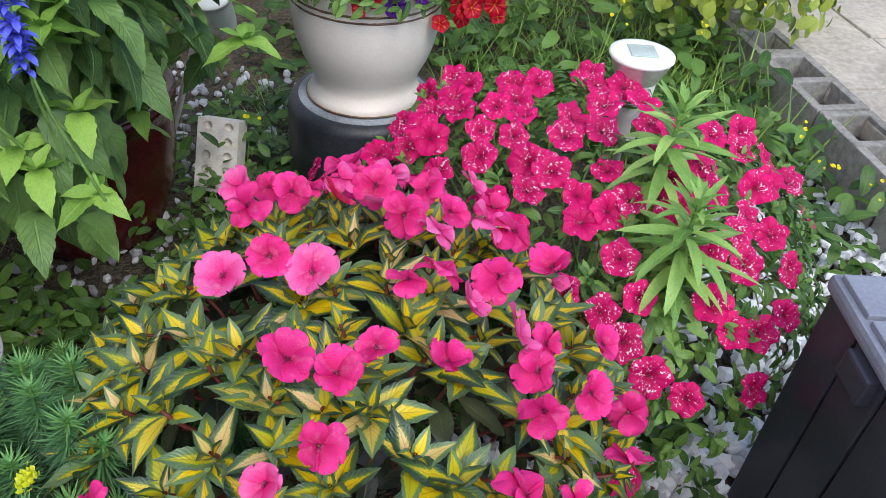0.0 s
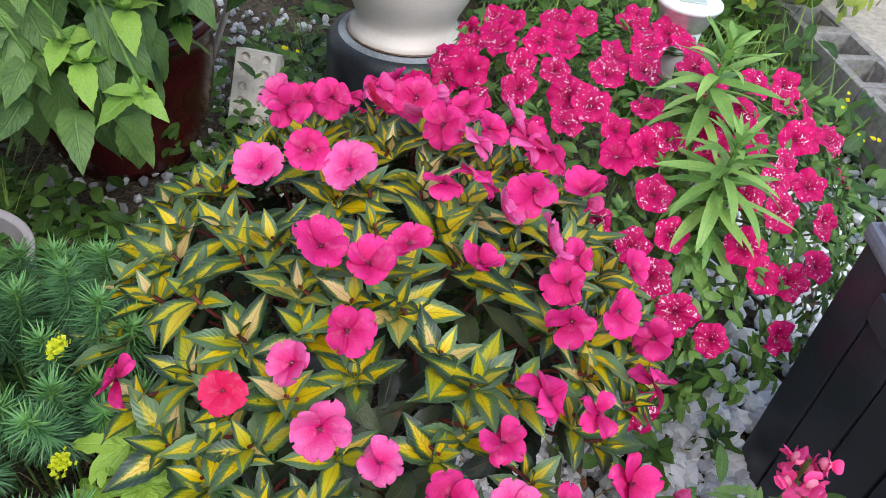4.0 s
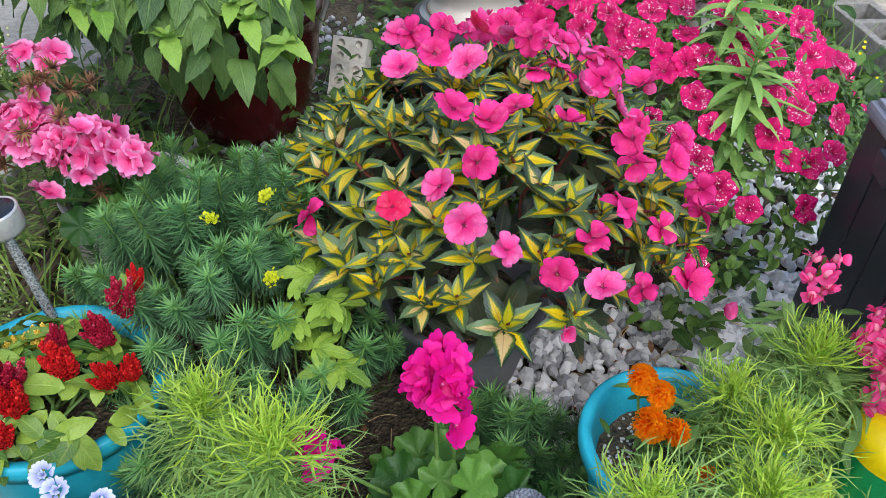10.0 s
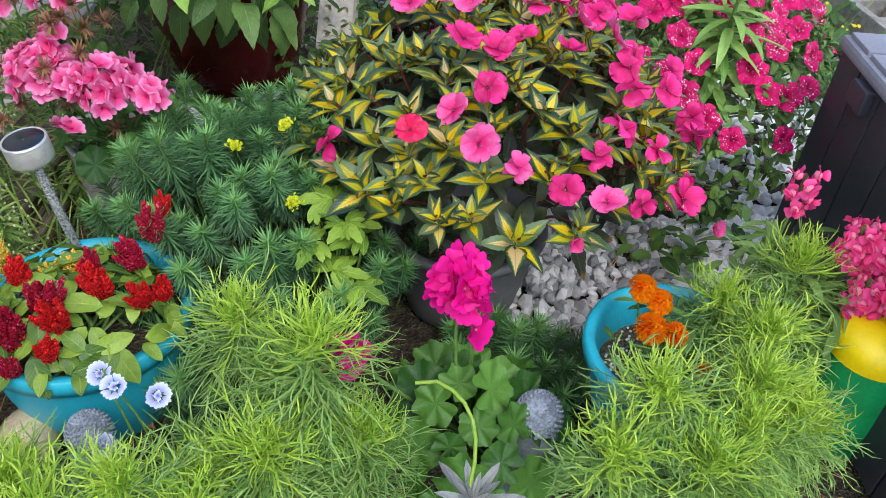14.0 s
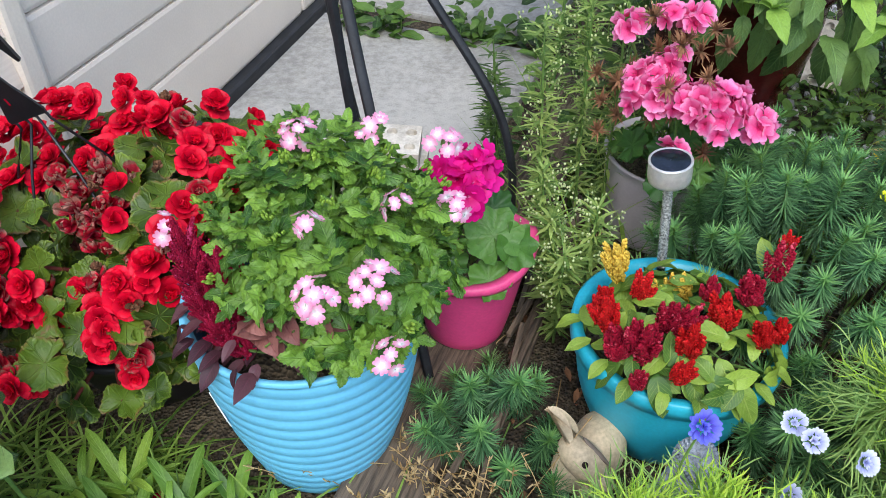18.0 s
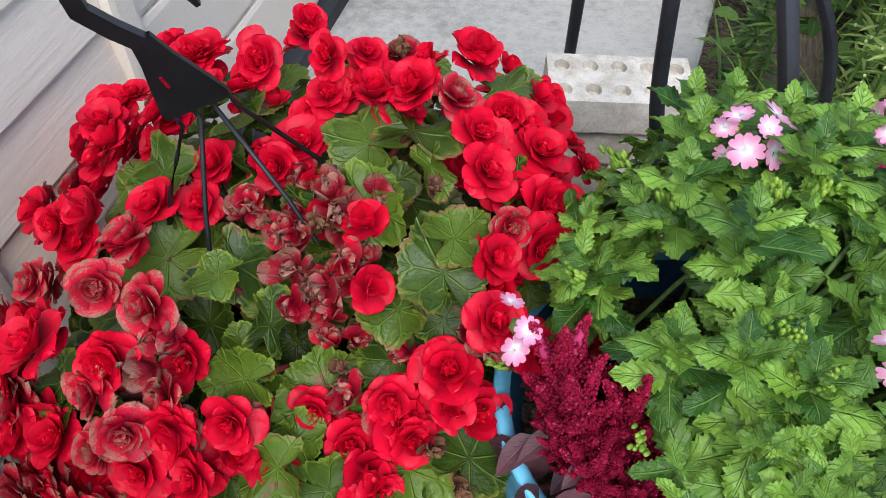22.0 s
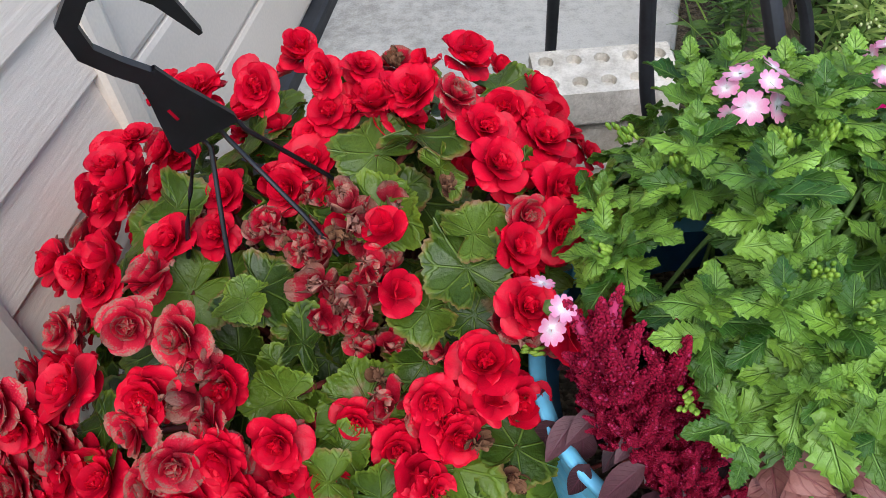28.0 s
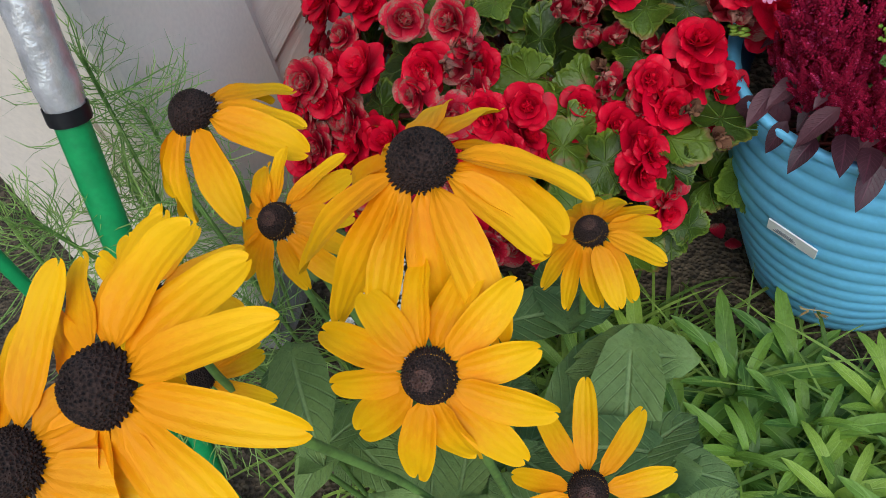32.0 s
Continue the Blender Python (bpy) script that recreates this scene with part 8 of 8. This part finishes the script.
# ---- grass, rudbeckia and the green post ----
def build_grass():
    rnd = random.Random(37)
    t = thing("grass_tuft", (-1.5, -0.32, 0), "tangle of long grass blades before the pots", "grass", kind="stuff")
    out = []
    for _ in range(150):
        x, y = rnd.uniform(-1.95, -1.0), rnd.uniform(-0.62, -0.15)
        out.append(grass_clump(rnd.uniform(0.14, 0.3), 10, 0.005, rnd, 1.5, 2.0).moved(Matrix.Translation((x, y, 0.0))))
    for _ in range(60):
        x, y = rnd.uniform(-1.66, -1.36), rnd.uniform(-0.3, -0.1)
        out.append(grass_clump(rnd.uniform(0.06, 0.15), 8, 0.004, rnd, 1.2, 1.6).moved(Matrix.Translation((x, y, 0.0))))
    for _ in range(90):
        x, y = rnd.uniform(-1.1, 0.5), rnd.uniform(-0.5, -0.12)
        out.append(grass_clump(rnd.uniform(0.1, 0.22), 8, 0.005, rnd, 0.8, 1.1).moved(Matrix.Translation((x, y, 0.0))))
    part("blades", join(out).moved(t.matrix_basis.inverted()), "grass", t)
    lf = [leaf(0.135, 0.023, 9, 4, 0.42, 0.5, 0.25, b, 0, 0.04) for b in (0.6, 1.1, 1.5)]
    for i, (x, y, z) in enumerate(((-1.55, -0.22, 0.07), (-1.42, -0.24, 0.09), (-1.33, -0.28, 0.1), (-1.25, -0.22, 0.08), (-1.48, -0.3, 0.06), (-1.2, -0.3, 0.07), (-1.62, -0.26, 0.06), (-1.35, -0.2, 0.05), (-1.4, -0.33, 0.09), (-1.3, -0.35, 0.07), (-1.15, -0.24, 0.08), (-1.22, -0.4, 0.1), (-1.5, -0.37, 0.08), (-1.1, -0.33, 0.1), (-1.05, -0.2, 0.07))):
        p = thing("aster_seedling", (x, y, 0), "broad-bladed green seedling in the grass", "plant", "seedlings")
        pl = [basis((x + rnd.gauss(0, .01), y + rnd.gauss(0, .01), z * k / 15), (math.cos(k * 2.4), math.sin(k * 2.4), 0.35 + 0.07 * k), (0, 0, 1), rnd.uniform(0.7, 1.1) * (1 if k < 10 else 0.6)) for k in range(15)]
        spread(p, "leaf", lf, pl, "blade_leaf" if i % 3 else "bright_leaf")
        part("stem", tube([(0, 0, 0), (0, 0, z)], 0.003, 5), "stem", p)


build_grass()


def cone_shape(r=0.0148, h=0.0175):
    out = [lathe([(r * 0.92, -0.002), (r, h * 0.15), (r * 0.96, h * 0.45), (r * 0.75, h * 0.8), (r * 0.4, h * 0.97), (0.0005, h)], 24)]
    n = 420
    for i in range(n):
        t = (i + 0.5) / n
        th = math.acos(1 - t)
        a = i * 2.39996
        v = Vector((math.sin(th) * math.cos(a) * r, math.sin(th) * math.sin(a) * r, math.cos(th) * h))
        out.append(lathe([(0.0009, 0), (0.0006, 0.0011), (0.0001, 0.0016)], 4).moved(facing(v, Vector((v.x / r, v.y / r, v.z / h + 0.1)), 1)))
    return join(out)


CONE = {}


def ripe_cone():
    """A cone with a brown dome and a ring of pollen grains round its foot."""
    c = cone_shape()
    k = np.where(c.co[c.tri].mean(1)[:, 2] > 0.0161, 1, 0)
    out = [Shape(c.co, c.tri, c.uv, k)]
    for i in range(60):
        a, z = i * 2.39996, 0.006 + 0.006 * (i % 7) / 7
        r = 0.0152 * math.sqrt(1 - (z / 0.0182) ** 2)
        out.append(blob(0.00055, 0.00055, 0.0007, 1).moved(pose(r * math.cos(a), r * math.sin(a), z)).paint(2))
    return join(out)


def rudbeckia(p, d, n, size, droop, foot, seed, chewed=False):
    t = thing("rudbeckia", foot, "black-eyed Susan with drooping golden rays and a dark cone" if not chewed else "black-eyed Susan with holes chewed in its rays", "flower", "black-eyed Susans")
    rnd = random.Random(seed)
    inv = t.matrix_basis.inverted()
    p = Vector(p)
    head = facing(p, d, size, 0)
    ripe = seed in (2, 3, 5, 8)
    if ripe not in CONE:
        CONE[ripe] = mesh("cone", ripe_cone(), ["cone", "cone_top", "pollen"]) if ripe else mesh("cone", cone_shape(), "cone")
    part("cone", CONE[ripe], None, t, "dark cone with a brown dome and yellow pollen" if ripe else "dark brown bristly cone", inv @ head)
    shapes = [leaf(0.066, 0.0222, 12, 4, 0.42, 0.42, f, b, 0, 0.05, tw, 0.05) for f, b, tw in ((0.25, 0.25, 0.1), (0.35, 0.6, -0.1), (0.15, 0.4, 0.15))]
    ms = [mesh("ray", s, "rudbeckia") for s in shapes]
    a0 = rnd.uniform(0, 360)
    reach = 0.82 if seed == 2 else 1.0  # one bloom has short rays
    for i in range(n):
        m = head @ pose(0, 0, 0.001 + 0.0007 * (i % 2), 0, 0, a0 + 360 * i / n + rnd.uniform(-7, 7)) @ pose(0, 0.013, 0, -droop + rnd.uniform(-12, 12), rnd.uniform(-18, 18), 0) @ Matrix.Diagonal((rnd.uniform(0.8, 1.15), reach * rnd.uniform(0.82, 1.15), 1, 1))
        part("ray", ms[rnd.randrange(3)], None, t, m=inv @ m)
    part("stem", stalk(Vector(foot), p - Vector(d).normalized() * 0.004, 0.0032, 0.03).moved(inv), "stem", t)
    return t


for p, d, n, size, droop, foot, seed in (
        ((-1.596, -0.53, 0.739), (-0.06, -0.1, 1), 14, 1.02, 29, (-1.62, -0.46, 0), 1),
        ((-1.57, -0.61, 0.702), (0.1, -0.75, 0.9), 12, 0.77, 8, (-1.6, -0.5, 0), 2),
        ((-1.56, -0.38, 0.515), (-0.05, -0.2, 1), 13, 0.82, 34, (-1.56, -0.33, 0), 3),
        ((-1.802, -0.452, 0.665), (-0.25, -0.1, 1), 9, 1.05, 34, (-1.75, -0.4, 0), 4),
        ((-1.718, -0.509, 0.645), (0.05, -0.55, 0.9), 12, 0.74, 30, (-1.7, -0.42, 0), 5),
        ((-1.665, -0.668, 0.755), (-0.25, -0.6, 0.75), 13, 1.0, 16, (-1.68, -0.5, 0), 6),
        ((-1.70, -0.70, 0.735), (0.1, -0.6, 0.9), 12, 0.9, 15, (-1.74, -0.52, 0), 7),
        ((-1.509, -0.60, 0.59), (0.1, -0.6, 0.9), 9, 0.66, 12, (-1.53, -0.5, 0), 8),
        ((-1.757, -0.585, 0.66), (0.1, -0.6, 0.9), 11, 0.72, 20, (-1.77, -0.5, 0), 9),
        ((-1.80, -0.57, 0.52), (0.2, -0.5, 0.9), 11, 0.7, 20, (-1.82, -0.5, 0), 10)):
    rudbeckia(p, d, n, size, droop, foot, seed, seed == 3)


def build_rud_leaves():
    rnd = random.Random(41)
    t = thing("rudbeckia_foliage", (-1.62, -0.46, 0), "broad hairy leaves of the black-eyed Susans", "plant")
    lf = [leaf(0.12, 0.055, 8, 4, 0.6, 0.75, 0.2, b, 0.03, 0.05) for b in (0.4, 0.9)]
    pl = []
    for _ in range(70):
        q = Vector((rnd.uniform(-1.85, -1.45), rnd.uniform(-0.6, -0.38), rnd.uniform(0.12, 0.42)))
        a = rnd.uniform(0, 6.28)
        pl.append(basis(q, (math.cos(a), math.sin(a), rnd.uniform(-0.3, 0.5)), (0, 0, 1), rnd.uniform(0.6, 1.1), rnd.uniform(-20, 20)))
    spread(t, "leaf", lf, pl, "rud_leaf")
    a = thing("white_alyssum", (-1.75, -0.42, 0), "small clusters of tiny white flowers", "flower")
    inv = a.matrix_basis.inverted()
    cl = mesh("cluster", join([petals(4, 0.004, 0.004, 0.7, 0.3, 0, 10, rows=2, cols=2).moved(facing((rnd.gauss(0, .009), rnd.gauss(0, .009), rnd.gauss(0, .004)), (rnd.gauss(0, .3), -0.3, 1))) for _ in range(26)]), "white_flower")
    for q in ((-1.70, -0.43, 0.47), (-1.73, -0.42, 0.45), (-1.67, -0.42, 0.43), (-1.80, -0.42, 0.5), (-1.76, -0.45, 0.42), (-1.86, -0.5, 0.42), (-1.72, -0.46, 0.4)):
        part("cluster", cl, None, a, m=inv @ Matrix.Translation(q))
        part("stem", stalk(Vector((-1.75, -0.42, 0)), Vector(q), 0.0015, 0.02).moved(inv), "stem", a)
    f = thing("feathery_dill", (-1.95, -0.35, 0), "wispy feathery green foliage by the post", "plant")
    tuft = mesh("frond_tuft", feather_tuft(0.22, 64, rnd, 0.0014), ["feather", "feather"])
    for q in ((-2.03, -0.36, 0.40), (-2.06, -0.3, 0.33), (-2.02, -0.42, 0.28), (-2.08, -0.38, 0.2), (-2.0, -0.3, 0.16), (-1.98, -0.44, 0.34), (-1.94, -0.5, 0.22), (-2.0, -0.5, 0.12), (-1.9, -0.42, 0.14), (-2.08, -0.48, 0.3)):
        part("frond_tuft", tuft, None, f, m=f.matrix_basis.inverted() @ pose(*q, R.uniform(-15, 15), R.uniform(-15, 15), R.uniform(0, 360)))
    part("stem", tube([(0, 0, 0), (-0.03, -0.01, 0.5)], 0.003, 5), "stem", f)


build_rud_leaves()


def build_post():
    t = thing("garden_post", (-2.0, -0.575, 0), "leaning green post with a foil-wrapped silver top", "post")
    d = Vector((0.0, 0.29, 1.0))
    part("lower", tube([(0, 0, 0), d * 0.6], 0.015, 14), "green_plastic", t, "green plastic coating")
    part("upper", tube([d * 0.595, d * 0.62, d * 0.66, d * 0.72, d * 0.8, d * 0.95], [0.017, 0.02, 0.0185, 0.0205, 0.019, 0.02], 14), "foil", t, "crinkled foil wrapping")
    part("ring", tube([d * 0.588, d * 0.602], 0.019, 14), "black_plastic", t)
    s = thing("plant_stake", (-2.0, -0.54, 0), "thin green plastic plant stake", "stake")
    part("rod", tube([(0, 0, 0), (0, 0.01, 0.66)], 0.006, 10), "green_plastic", s)
    part("tip", blob(0.006, 0.006, 0.008, 1).moved(pose(0, 0.01, 0.66)), "green_plastic", s)


build_post()


# ---- dry litter on the soil ----
def build_litter():
    rnd = random.Random(53)
    t = thing("leaf_litter", (0, 0, 0), "dry leaf scraps and straw scattered on the soil", "litter", kind="stuff")
    bit = [leaf(0.028, 0.012, 3, 2, 0.6, 0.7, 0.4, b, 0, 0.1) for b in (0.6, -0.8)]
    out = [bit[i % 2].moved(pose(rnd.uniform(-1.3, 0.6), rnd.uniform(-0.4, 1.3), rnd.uniform(0.008, 0.02), rnd.uniform(-25, 25), rnd.uniform(-25, 25), rnd.uniform(0, 360)) @ Matrix.Scale(rnd.uniform(0.5, 1.3), 4)) for i in range(900)]
    part("scraps", join(out), "dry", t)
    st = [tube(arc_pts((x, y, 0.012), (x + rnd.gauss(0, 0.05), y + rnd.gauss(0, 0.05), 0.02), (0, 0, 0.01), 3), 0.0012, 4) for x, y in [(rnd.uniform(-1.3, 0.6), rnd.uniform(-0.4, 1.3)) for _ in range(420)]]
    part("straw", join(st), "straw", t)
    me = mesh("fallen_petal", round_petal(0.026, 0.024, 0.5, 0.3), "begonia_old")
    for x, y in ((-1.484, 0.106), (-1.475, 0.085), (-1.47, 0.026), (-1.455, 0.03), (-1.49, 0.07), (-1.52, -0.2), (-1.6, -0.24)):
        p = new("fallen_petal", me)
        p.matrix_basis = pose(x, y, 0.022, rnd.uniform(-15, 15), rnd.uniform(-15, 15), rnd.uniform(0, 360))
        tagged(p, "wilted red begonia petal fallen beside the pots", "petal", "fallen petals")
    d = thing("dry_grass", (-1.0, -0.05, 0), "dry straw-coloured grass stalks by the rabbit", "grass", kind="stuff")
    st = []
    for _ in range(60):
        x, y = -1.0 + rnd.gauss(0, 0.1), -0.03 + rnd.gauss(0, 0.05)
        top = Vector((x + rnd.gauss(0, 0.05), y + rnd.gauss(-0.02, 0.04), rnd.uniform(0.06, 0.16)))
        st.append(tube(arc_pts((x, y, 0), top, (rnd.gauss(0, 0.01), 0, 0.01), 4), 0.001, 4))
        for _ in range(7):
            q = Vector((x, y, 0)).lerp(top, rnd.uniform(0.5, 1))
            st.append(blade(0.014, 0.003, 2, rnd.uniform(-1, 1)).moved(basis(q, (rnd.gauss(0, 1), rnd.gauss(0, 1), rnd.gauss(0.6, 0.6)), (0, 0, 1))))
    part("stalks", join(st).moved(d.matrix_basis.inverted()), "straw", d)


build_litter()
